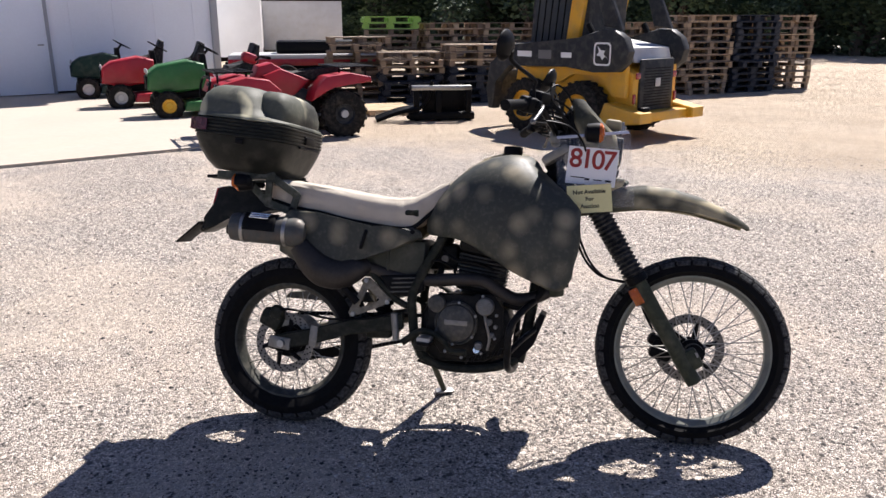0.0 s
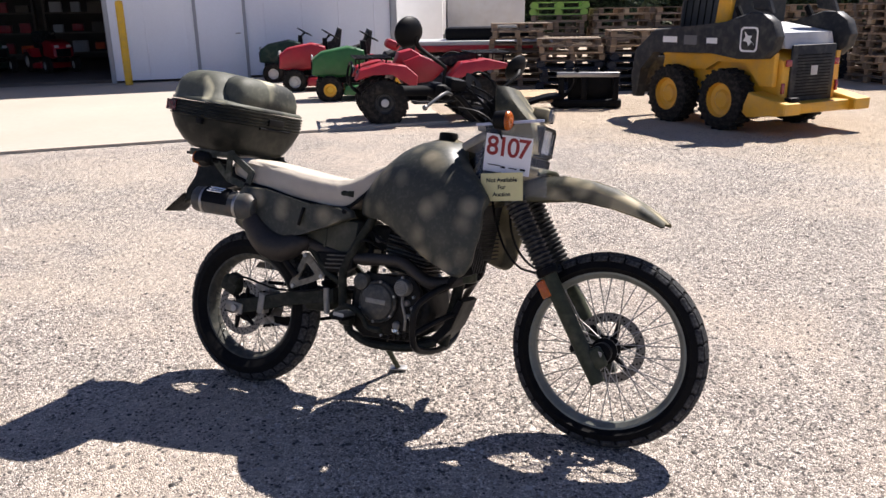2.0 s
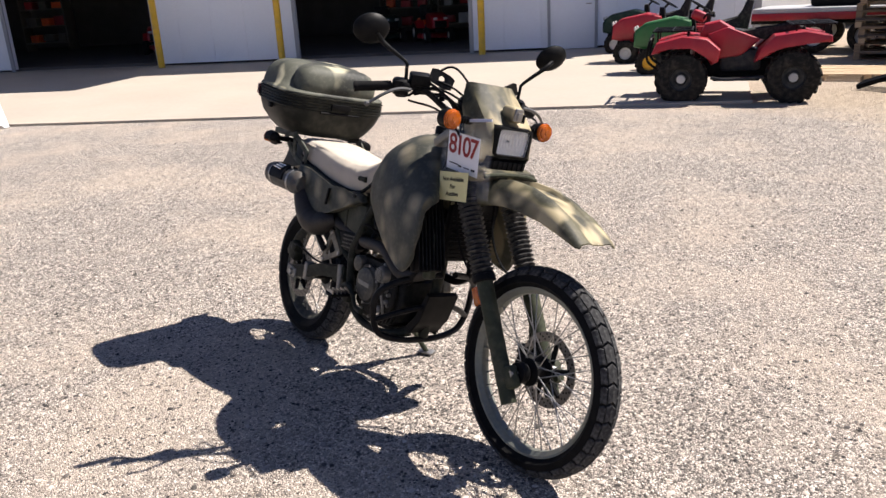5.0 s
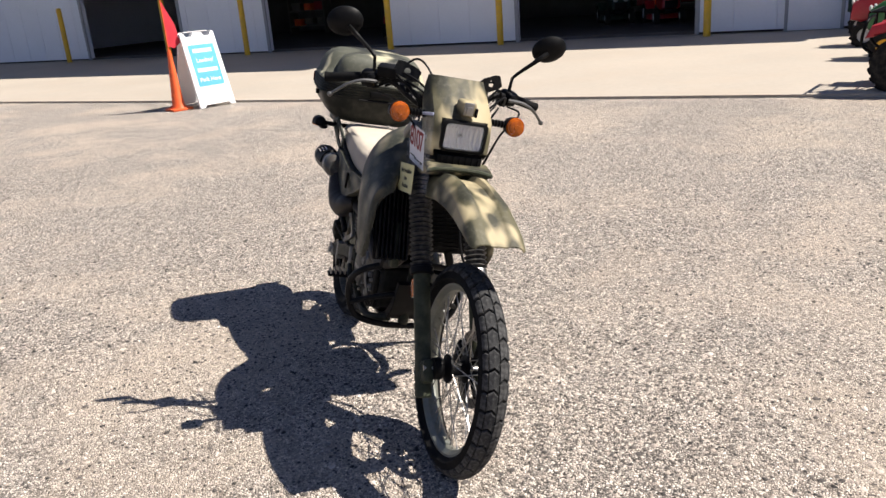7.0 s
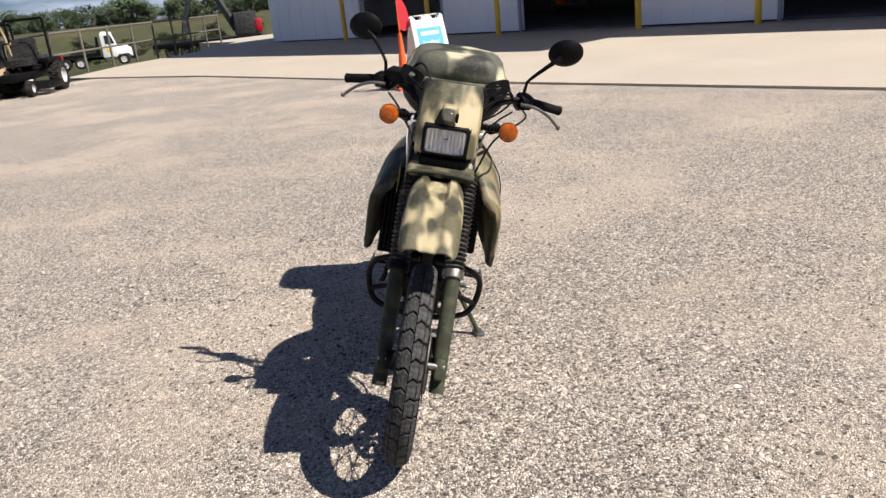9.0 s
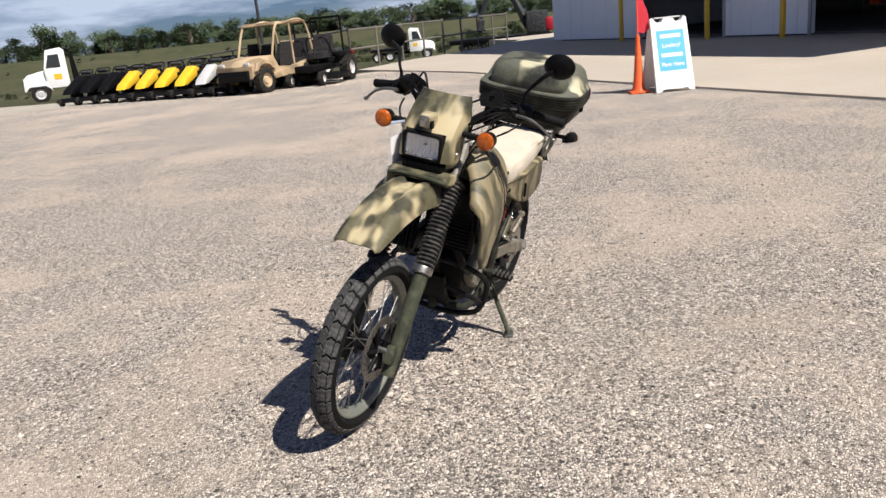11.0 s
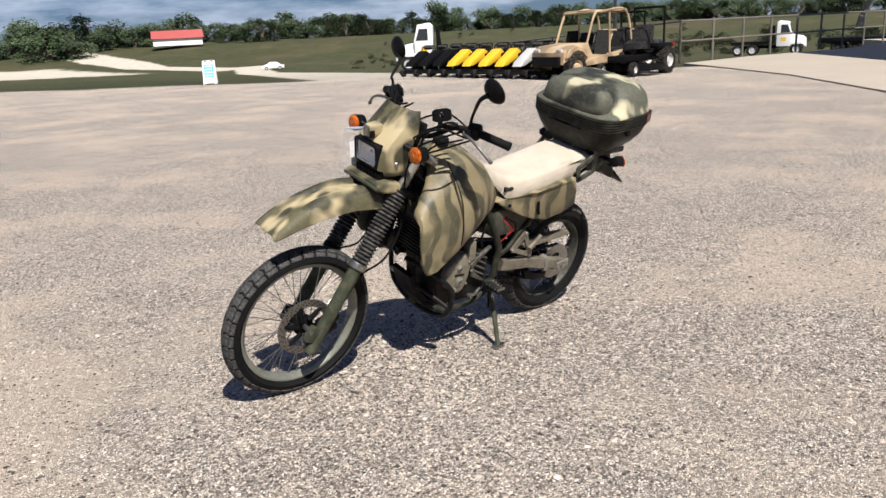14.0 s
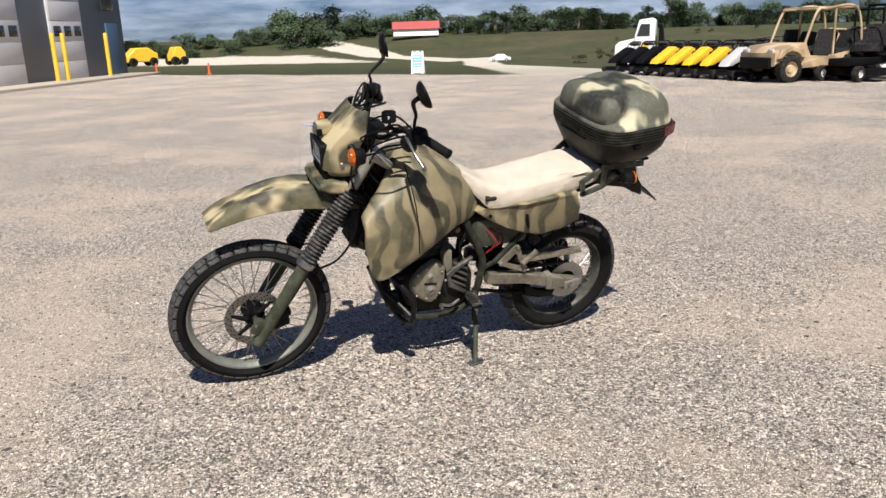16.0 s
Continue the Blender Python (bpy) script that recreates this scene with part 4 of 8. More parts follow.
lathe(bm, [(0.040, -0.02), (0.042, 0.02)], 22, along_y((1.078, 0.045, 1.175), (-0.85, 0, 0.5)))
bpart("instrument_pod", bm, BLACK, None, "black instrument pod behind the cowl")


# indicators
def front_signal(s):
    c = Vector((1.172, 0.212 * s, 1.098))
    bm = lathem([(0.012, -0.05), (0.03, -0.042), (0.0345, -0.012), (0.0345, 0.0)], 24, along_y(c, (1, 0, -0.05)))
    sig = bpart("indicator", bm, BLACK, None, "round amber front indicator")
    bpart("lens", lathem([(0.0335, -0.001), (0.0335, 0.006), (0.031, 0.010), (0.027, 0.0105), (0.026, 0.014), (0.018, 0.0165), (0.010, 0.0165), (0.009, 0.0185), (0.001, 0.0185)], 24, along_y(c, (1, 0, -0.05))), AMBER, sig, angle=20)
    bm = bmesh.new()
    prof = [(0.012 + 0.0025 * math.cos(math.pi * k), 0.006 * k) for k in range(15)]
    lathe(bm, prof, 12, along_y(c + Vector((-0.02, -0.115 * s, 0.004)), (0, s, 0)))
    bpart("stalk", bm, BLACK, sig)


both(front_signal)


def rear_signal(s):
    c = Vector((-0.128, 0.243 * s, 0.946))
    bm = lathem([(0.010, 0.055), (0.026, 0.046), (0.0325, 0.012), (0.0325, 0.0)], 24, along_y(c, (1, 0, 0)))
    sig = bpart("rear_indicator", bm, BLACK, None, "round rear indicator on a black stalk")
    bpart("lens", lathem([(0.0315, 0.001), (0.0315, -0.008), (0.026, -0.014), (0.001, -0.0165)], 24, along_y(c, (1, 0, 0))), AMBER, sig)
    bpart("stalk", tubem([c + Vector((0.02, -0.02 * s, 0)), c + Vector((0.03, -0.16 * s, -0.005))], 0.011, 10, False), BLACK, sig)


both(rear_signal)

# handlebar
bar = [(0.870, -0.415, 1.173), (0.925, -0.30, 1.192), (0.972, -0.20, 1.192), (1.010, -0.12, 1.138), (1.022, -0.05, 1.115), (1.022, 0.05, 1.115), (1.010, 0.12, 1.138), (0.972, 0.20, 1.192), (0.925, 0.30, 1.192), (0.870, 0.415, 1.173)]
handlebar = bpart("handlebar", tubem(bar, 0.0112, 12), BLACK_GLOSS, None, "black handlebar", turned=True)
bpart("bar_clamp", box(bmesh.new(), (1.024, 0, 1.105), (0.05, 0.12, 0.05), None, 0.012), ALU, handlebar, turned=True)


def controls(s):
    e, i = Vector((0.870, 0.415 * s, 1.173)), Vector((0.925, 0.30 * s, 1.192))
    d = (e - i).normalized()
    prof = [(0.012, 0.0), (0.0175, 0.001)] + [(0.0165 + 0.0012 * (k % 2), 0.006 + 0.0058 * k) for k in range(20)] + [(0.0185, 0.124), (0.0185, 0.128), (0.012, 0.13)]
    grip = bpart("grip", lathem(prof, 18, along_y(i, d)), RUBBER, handlebar, "ribbed black rubber grip", 60, turned=True)
    bm = box(bmesh.new(), i + Vector((0.010, -0.032 * s, 0.002)), (0.058, 0.060, 0.056), (0, 20, 30 * s), 0.014)
    box(bm, i + Vector((-0.012, -0.045 * s, -0.018)), (0.030, 0.034, 0.030), (0, 20, 30 * s), 0.008)
    box(bm, i + Vector((0.035, -0.035 * s, 0.0)), (0.045, 0.03, 0.03), (0, 0, 25 * s), 0.008)
    bpart("switchgear", bm, BLACK, handlebar, turned=True)
    piv = i + Vector((0.055, -0.045 * s, -0.008))
    tip = e + Vector((0.090, -0.006 * s, -0.055))
    bpart("lever", tubem([piv, i + Vector((0.062, 0.01 * s, -0.012)), i + Vector((0.058, 0.060 * s, -0.034)), tip], [0.007, 0.006, 0.0055, 0.0055], 8), LEVER, handlebar, "worn alloy lever", turned=True)
    bpart("lever_ball", lathem([(0.0008, -0.0095), (0.007, -0.007), (0.0095, 0), (0.007, 0.007), (0.0008, 0.0095)], 12, Matrix.Translation(tip)), LEVER, handlebar, turned=True)
    if s < 0:
        bm = box(bmesh.new(), (0.972, -0.215, 1.225), (0.058, 0.072, 0.042), (0, 18, -25), 0.008)
        bpart("brake_reservoir", bm, BLACK, handlebar, turned=True)
    # mirror
    c, facing = (Vector((0.982, 0.384, 1.387)), (-0.88, 0.12, 0.46)) if s > 0 else (Vector((0.871, -0.368, 1.374)), (-0.93, 0.2, 0.25))
    stem = bpart("mirror", tubem([i + Vector((0.028, -0.040 * s, 0.010)), i + Vector((0.030, -0.036 * s, 0.060)), i + Vector((0.032, -0.026 * s, 0.085)), c + Vector((0.016, -0.048 * s, -0.044)), c + Vector((0.014, -0.012 * s, -0.014))], [0.0070, 0.0060, 0.0060, 0.0085, 0.010], 9), BLACK, handlebar, "round black mirror on a thin stem", turned=True)
    bm = bmesh.new()
    lathe(bm, [(0.002, -0.020), (0.030, -0.017), (0.050, -0.008), (0.060, 0.004), (0.060, 0.010), (0.056, 0.011), (0.054, 0.009)], 30, along_y(c, facing) @ Matrix.Diagonal((1.08, 1, 0.86, 1)))
    head = bm
    head.transform(TURN)
    me_ob = part("mirror_shell", head, BLACK, handlebar, "black mirror shell")
    bm = lathem([(0.001, 0.0096), (0.0545, 0.0096)], 30, along_y(c, facing) @ Matrix.Diagonal((1.08, 1, 0.86, 1)))
    bpart("mirror_glass", bm, CHROME, handlebar, turned=True)
    # drilled bracket plates
    plate = bmesh.new()
    hole = [(0.0115 * math.cos(a), 0.0115 * math.sin(a)) for a in (2 * math.pi * k / 16 for k in range(16))]
    edge = []
    for hx, hz in hole:
        k = max(abs(hx) / 0.046, abs(hz) / 0.026)
        edge.append((hx / k, hz / k))
    loops = [[plate.verts.new(Vector((0, a, b))) for a, b in edge], [plate.verts.new(Vector((0, a, b))) for a, b in hole], [plate.verts.new(Vector((0.004, a, b))) for a, b in hole], [plate.verts.new(Vector((0.004, a, b))) for a, b in edge]]
    loops.append(loops[0])
    ring_faces(plate, loops, True, False)
    plate.transform(Matrix.Translation((1.018, 0.158 * s, 1.233)) @ pose(0, 0, 0, 20 * s, -5, 14 * s))
    box(plate, (1.01, 0.145 * s, 1.195), (0.006, 0.022, 0.07), (0, -12, 0), 0.002)
    bpart("bracket_plate", plate, BLACK_GLOSS, handlebar, "black drilled bracket plate", turned=True)


both(controls)
for k, pts in enumerate(([(0.93, -0.25, 1.16), (1.02, -0.17, 1.20), (1.10, -0.05, 1.12), (1.06, 0.02, 0.95), (0.95, 0.04, 0.85)], [(0.93, -0.27, 1.17), (0.99, -0.20, 1.23), (1.09, -0.09, 1.17), (1.07, -0.03, 1.0), (0.93, -0.06, 0.86)], [(0.95, 0.25, 1.16), (1.06, 0.20, 1.19), (1.12, 0.08, 1.10), (1.06, -0.02, 0.96), (0.90, -0.06, 0.82)], [(0.95, 0.22, 1.18), (1.03, 0.17, 1.14), (1.05, 0.05, 1.05), (1.02, 0.03, 0.92)], [(0.96, -0.20, 1.20), (1.03, -0.13, 1.28), (1.09, -0.07, 1.20), (1.10, -0.02, 1.05)], [(0.94, 0.27, 1.16), (1.06, 0.27, 1.14), (1.15, 0.17, 1.06), (1.13, 0.12, 0.93), (1.05, 0.08, 0.84)], [(0.93, 0.24, 1.19), (1.00, 0.17, 1.24), (1.06, 0.06, 1.18), (1.03, 0.0, 1.06)], [(0.95, 0.23, 1.15), (1.05, 0.16, 1.10), (1.06, 0.10, 0.98), (0.95, 0.12, 0.88)], [(0.95, -0.24, 1.15), (1.08, -0.19, 1.12), (1.13, -0.12, 1.02), (1.06, -0.10, 0.88)])):
    bpart("control_cable", tubem(pts, 0.004, 6), BLACK, None, turned=True)
for sx in (-1, 1):
    for k in range(4):
        pts = [(0.95 - 0.01 * k, sx * (0.24 - 0.03 * k), 1.165 + 0.008 * k), (1.00 + 0.02 * k, sx * (0.20 - 0.03 * k), 1.215 - 0.02 * k), (1.06 + 0.012 * k, sx * (0.12 - 0.02 * k), 1.14 - 0.02 * k), (1.05, sx * (0.10 - 0.015 * k), 1.02), (0.99 - 0.02 * k, sx * 0.07, 0.93)]
        bpart("control_cable", tubem(pts, 0.0046, 6), BLACK, None, turned=True)
bpart("ignition_lock", lathem([(0.001, 0.03), (0.017, 0.03), (0.020, 0.0), (0.020, -0.04)], 16, along_y((1.035, 0.0, 1.145), (-0.35, 0, 0.94))), BLACK, None, turned=True)
bpart("bar_pad", box(bmesh.new(), (1.012, 0.0, 1.150), (0.05, 0.10, 0.030), (0, -10, 0), 0.010), BLACK, None, turned=True)

# fuel tank with its hanging side wings
TANK = [  # x, bottom, crest, half width, half width at the crest
    (0.545, 0.760, 0.840, 0.085, 0.0), (0.575, 0.748, 0.885, 0.118, 0.0), (0.62, 0.742, 0.935, 0.150, 0.0), (0.69, 0.728, 0.998, 0.186, 0.0), (0.76, 0.690, 1.038, 0.212, 0.0), (0.83, 0.648, 1.056, 0.230, 0.0), (0.89, 0.612, 1.058, 0.242, 0.0),
    (0.935, 0.590, 1.035, 0.249, 0.02), (0.975, 0.572, 0.985, 0.253, 0.075), (1.02, 0.556, 0.935, 0.254, 0.130), (1.055, 0.566, 0.902, 0.253, 0.155), (1.085, 0.640, 0.865, 0.250, 0.175), (1.108, 0.730, 0.836, 0.246, 0.190)]
SHAPE = [(0.0, 0.90), (0.06, 0.955), (0.15, 0.985), (0.3, 1.0), (0.45, 0.985), (0.6, 0.93), (0.72, 0.83), (0.82, 0.70), (0.90, 0.52), (0.96, 0.28), (1.0, 0.0)]


def tank():
    bm = bmesh.new()
    for s in (-1, 1):
        rings = []
        for x, zb, zt, w, yt in TANK:
            outer = [Vector((x, s * (yt + (w - yt) * g) if g < 0.95 or f > 0.5 else s * (yt + (w - yt) * g), zb + (zt - zb) * f)) for f, g in SHAPE]
            if yt <= 0:
                top = max(zb + 0.02, min(0.86, zt - 0.05))
                inner = [Vector((x, 0, top)), Vector((x, s * w * 0.45, top)), Vector((x, s * (w * 0.90 - 0.03), zb + 0.03))]
            else:
                inner = [Vector((x, s * max(0, yt - 0.015), zt - 0.02)), Vector((x, s * (yt + (w - yt) * 0.60), zb + (zt - zb) * 0.55)), Vector((x, s * (yt + (w - yt) * 0.86 - 0.01), zb + 0.03))]
            rings.append([bm.verts.new(p) for p in outer + inner])
        ring_faces(bm, rings)
    bmesh.ops.remove_doubles(bm, verts=bm.verts[:], dist=0.0005)
    bmesh.ops.subdivide_edges(bm, edges=bm.edges[:], cuts=1, smooth=0.8, use_grid_fill=True)
    return bm


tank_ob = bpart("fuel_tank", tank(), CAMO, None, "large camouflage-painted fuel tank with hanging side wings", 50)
bm = lathem([(0.036, -0.01), (0.036, 0.014), (0.032, 0.020), (0.010, 0.021)], 26, along_y((0.862, 0, 1.058), (0.05, 0, 1)))
bpart("fuel_cap", bm, BLACK, tank_ob, "black fuel cap")


def wing_seam(s):
    bpart("seam", tubem([(0.925, 0.130 * s, 1.018), (0.905, 0.224 * s, 0.90), (0.885, 0.247 * s, 0.78), (0.866, 0.238 * s, 0.665)], 0.0022, 6), BLACK, tank_ob)


wing_seam(1)


# seat
def seat():
    st = [(-0.055, 0.955, 0.900, 0.118), (-0.03, 0.966, 0.884, 0.136), (0.05, 0.958, 0.858, 0.145), (0.15, 0.940, 0.838, 0.150), (0.25, 0.920, 0.812, 0.152), (0.35, 0.900, 0.792, 0.148), (0.44, 0.888, 0.778, 0.135), (0.50, 0.892, 0.782, 0.116), (0.55, 0.912, 0.820, 0.098), (0.60, 0.940, 0.868, 0.082), (0.632, 0.952, 0.915, 0.066)]
    prof = [(-0.98, 0.0), (-1.02, 0.25), (-1.0, 0.55), (-0.94, 0.78), (-0.80, 0.93), (-0.5, 0.995), (0, 1.0), (0.5, 0.995), (0.80, 0.93), (0.94, 0.78), (1.0, 0.55), (1.02, 0.25), (0.98, 0.0), (0.5, -0.05), (-0.5, -0.05)]
    bm = bmesh.new()
    loft(bm, [[Vector((x, w * f, zb + (zt - zb) * g)) for f, g in prof] for x, zt, zb, w in st])
    bmesh.ops.subdivide_edges(bm, edges=bm.edges[:], cuts=2, smooth=0.7, use_grid_fill=True)
    for v in bm.verts:
        n = noise.noise(Vector((v.co.x * 16, v.co.y * 9, v.co.z * 14)))
        fold = math.sin(v.co.x * 105 + 14 * v.co.z + 4 * n) * max(0.0, 1 - abs(v.co.x - 0.45) / 0.16) * (0.35 if v.co.z > 0.88 else 1.0)
        v.co.z += 0.0035 * n
        v.co.y += (1 if v.co.y > 0 else -1) * 0.0058 * fold * min(1.0, abs(v.co.y) / 0.06)
    return bm


bpart("seat", seat(), CANVAS, None, "pale canvas-covered long seat, creased at its nose", 60)


def seat_edge(s):
    st = [(-0.03, 0.884, 0.136), (0.05, 0.858, 0.145), (0.15, 0.838, 0.150), (0.25, 0.812, 0.152), (0.35, 0.792, 0.148), (0.44, 0.778, 0.135), (0.50, 0.782, 0.116), (0.55, 0.822, 0.098), (0.60, 0.870, 0.082), (0.632, 0.915, 0.066)]
    bpart("seat_base", tubem([(x, s * (w * 1.02), z - 0.003) for x, z, w in st], 0.0075, 8), BLACK, None)


both(seat_edge)


# side panels
def panel(s, poly, y0, thick, taper):
    bm = prismm(poly, 0.0, 1.0, 0.0)
    for v in bm.verts:
        x, z = v.co.x, v.co.z
        out = y0 - taper * max(0.0, x - 0.25) ** 2 - 0.35 * max(0.0, 0.72 - z) ** 1.5
        v.co.y = s * (out if v.co.y > 0.5 else out - thick)
    big = [f for f in bm.faces if len(f.verts) > 4]
    bmesh.ops.bevel(bm, geom=list({e for f in big for e in f.edges}), offset=0.012, segments=3, profile=0.5, affect="EDGES")
    return bm


COVER_R = [(-0.004, 0.775), (0.010, 0.815), (0.044, 0.850), (0.15, 0.835), (0.258, 0.808), (0.35, 0.785), (0.433, 0.772), (0.50, 0.778), (0.525, 0.765), (0.536, 0.738), (0.433, 0.700), (0.324, 0.664), (0.213, 0.642), (0.122, 0.630), (0.066, 0.648), (-0.003, 0.692)]
COVER_L = [(0.045, 0.715), (0.060, 0.790), (0.085, 0.858), (0.20, 0.845), (0.354, 0.815), (0.46, 0.790), (0.518, 0.786), (0.548, 0.798), (0.570, 0.778), (0.50, 0.735), (0.419, 0.704), (0.33, 0.672), (0.241, 0.655), (0.14, 0.680)]
for s, poly in ((-1, COVER_R), (1, COVER_L)):
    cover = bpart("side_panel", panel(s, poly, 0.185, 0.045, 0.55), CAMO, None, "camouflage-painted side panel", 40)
    bm = box(bmesh.new(), (0.325, s * 0.182, 0.735), (0.012, 0.012, 0.075), (0, 18, 0), 0.004)
    bpart("panel_slot", bm, BLACK, cover)
    bpart("panel_bolt", lathem([(0.001, 0.0), (0.009, 0.0), (0.009, 0.006), (0.001, 0.007)], 12, along_y((0.505, s * 0.150, 0.762), (0, s, 0))), BLACK, cover)

# top case: wide lidded box on its plate
CASE = Matrix.Translation((-0.152, 0.0, 0.992)) @ pose(0, 0, 0, 1.0, 8.0, 0)


def plan(L, W, n=4.0, count=44, back=0.0):
    out = []
    for k in range(count):
        a = 2 * math.pi * k / count
        ca, sa = math.cos(a), math.sin(a)
        out.append((math.copysign(abs(ca) ** (2 / n), ca) * L / 2 + back, math.copysign(abs(sa) ** (2 / n), sa) * W / 2))
    return out


def case_loft(levels):
    bm = loft(bmesh.new(), [[Vector((x, y, z)) for x, y in plan(L, W, n, 44, back)] for z, L, W, n, back in levels])
    bm.transform(CASE)
    return bm


case = bpart("top_case", case_loft([(0.0, 0.26, 0.34, 3.5, 0.01), (0.004, 0.285, 0.37, 3.5, 0.01), (0.03, 0.325, 0.43, 3.6, 0.005), (0.075, 0.36, 0.50, 3.8, 0.0), (0.118, 0.388, 0.525, 4.0, 0.0), (0.125, 0.388, 0.527, 4.0, 0.0)]), CASE_DARK, None, "dark camouflage plastic top case with a ribbed band", 40)
levels = [(0.125, 0.378, 0.527, 4, 0)]
for k in range(5):
    z = 0.127 + k * 0.0125
    levels += [(z, 0.384, 0.534, 4, 0), (z + 0.002, 0.394, 0.546, 4, 0), (z + 0.0075, 0.394, 0.546, 4, 0), (z + 0.0095, 0.384, 0.534, 4, 0)]
bpart("ribbed_band", case_loft(levels), CASE_DARK, case, angle=25)
lid_levels = [(0.190, 0.386, 0.538, 4, 0), (0.196, 0.386, 0.538, 4, 0), (0.204, 0.372, 0.522, 4, -0.002), (0.212, 0.310, 0.508, 4.2, -0.032), (0.240, 0.276, 0.490, 4.2, -0.046), (0.275, 0.256, 0.462, 3.8, -0.050), (0.302, 0.226, 0.412, 3.4, -0.050), (0.317, 0.185, 0.345, 3.0, -0.050), (0.325, 0.120, 0.22, 2.6, -0.050), (0.327, 0.02, 0.04, 2.2, -0.050)]
bpart("lid", case_loft(lid_levels), CAMO_CASE, case, "camouflage-painted lid", 50)
bm = loft(bmesh.new(), [[Vector((x, y, z)) for x, y in plan(L, W, 3.4, 40, bk)] for z, L, W, bk in ((0.197, 0.110, 0.360, 0.122), (0.206, 0.136, 0.392, 0.116), (0.240, 0.144, 0.400, 0.110), (0.276, 0.140, 0.384, 0.102), (0.300, 0.124, 0.350, 0.096), (0.314, 0.090, 0.29, 0.090), (0.319, 0.03, 0.16, 0.086))])
bm.transform(CASE)
pad = bpart("backrest_pad", bm, CAMO_CASE, case, "padded camouflage backrest on the case lid", 50)
bm = tubem([CASE @ Vector((0.196, y, 0.120)) for y in (-0.10, 0.10)], 0.006, 8, False)
bpart("hinge_rod", bm, BLACK, case)
for hs in (-1, 1):
    bm = box(bmesh.new(), (0.030, 0.268 * hs, 0.110), (0.030, 0.014, 0.020), None, 0.003)
    bm.transform(CASE)
    bpart("band_clip", bm, BLACK, case)
for s in (-1, 1):
    bm = loft(bmesh.new(), [[CASE @ Vector((x, y, z)) for x, y in [( -0.196, s * 0.09), (-0.199, s * 0.14), (-0.195, s * 0.20), (-0.180, s * 0.24), (-0.145, s * 0.262), (-0.10, s * 0.2735), (-0.10, s * 0.268), (-0.14, s * 0.255), (-0.17, s * 0.235), (-0.185, s * 0.20), (-0.19, s * 0.14), (-0.19, s * 0.09)]] for z in (0.138, 0.180)])
    bpart("case_reflector", bm, DARK_RED, case, "dark red corner reflector")
bm = box(bmesh.new(), (0.196, 0.0, 0.150), (0.016, 0.10, 0.03), None, 0.005)
bm.transform(CASE)
bpart("latch", bm, BLACK, case)

# carrier and tail
bm = box(bmesh.new(), (-0.16, 0.0, 0.980), (0.30, 0.24, 0.012), None, 0.004)
rack = bpart("luggage_rack", bm, BLACK, None, "alloy luggage rack under the top case")


def rack_side(s):
    y = s * 0.168
    bm = bmesh.new()
    bars = [((-0.235, 0.982), (-0.02, 0.972)), ((-0.03, 0.972), (0.066, 0.900)), ((0.066, 0.900), (0.046, 0.838)), ((0.046, 0.838), (-0.050, 0.872)), ((-0.050, 0.872), (-0.035, 0.965)), ((-0.050, 0.872), (-0.125, 0.960))]
    for a, b in bars:
        pa, pb = Vector((a[0], y, a[1])), Vector((b[0], y, b[1]))
        d = pb - pa
        box(bm, (pa + pb) / 2, (d.length + 0.014, 0.010, 0.028 if a[0] > -0.3 else 0.034), (0, -math.degrees(math.atan2(d.z, d.x)), 0), 0.003)
    bpart("rack_frame", bm, RACK, rack, "worn olive rack side frame")
    bpart("rack_bolt", lathem([(0.001, 0), (0.011, 0), (0.011, 0.008), (0.001, 0.009)], 12, along_y((0.048, y + 0.004 * s, 0.846), (0, s, 0))), BLACK, rack)


both(rack_side)
tail = [(-0.31, 0.875), (-0.29, 0.935), (-0.25, 0.945), (-0.10, 0.925), (0.03, 0.900), (0.05, 0.84), (-0.08, 0.845), (-0.17, 0.84), (-0.25, 0.815), (-0.31, 0.785), (-0.365, 0.762), (-0.375, 0.772), (-0.34, 0.815)]
bm = prismm(tail, -0.070, 0.070, 0.014, 3)
mudguard = bpart("rear_mudguard", bm, CASE_DARK, None, "dark rear mudguard and tail")
bpart("tail_lamp", prismm([(-0.325, 0.870), (-0.302, 0.938), (-0.275, 0.943), (-0.292, 0.866)], -0.055, 0.055, 0.008, 2), RED_LENS, mudguard, "red tail lamp")
bpart("plate_holder", box(bmesh.new(), (-0.425, 0, 0.765), (0.13, 0.13, 0.006), (0, -38, 0), 0.002), BLACK, mudguard)

# exhaust on the right
MUF_M = along_y((-0.178, -0.212, 0.786), (0.990, 0.06, -0.10))
bm = lathem([(0.018, 0.010), (0.040, 0.0), (0.050, 0.006), (0.053, 0.02), (0.053, 0.25), (0.050, 0.268), (0.036, 0.285)], 30, MUF_M)
muffler = bpart("muffler", bm, MUFFLER, None, "grey cylindrical muffler with a black heat shield")
bm = bmesh.new()
rows_s = []
for h in (0.055, 0.062, 0.175, 0.182):
    lift = 0.0535 if h in (0.055, 0.182) else 0.060
    rows_s.append([bm.verts.new(MUF_M @ Vector((lift * math.cos(radians(a)), h, lift * math.sin(radians(a))))) for a in range(-10, 131, 10)])
ring_faces(bm, rows_s, False, False)
shield = bpart("heat_shield", bm, BLACK, muffler, "black heat shield")
for k in range(3):
    bpart("shield_slot", box(bmesh.new(), MUF_M @ Vector((0.030 + 0.013 * k, 0.118, 0.054 - 0.008 * k)), (0.075, 0.006, 0.006), (0, 6, 0), 0.002), CHROME, shield)
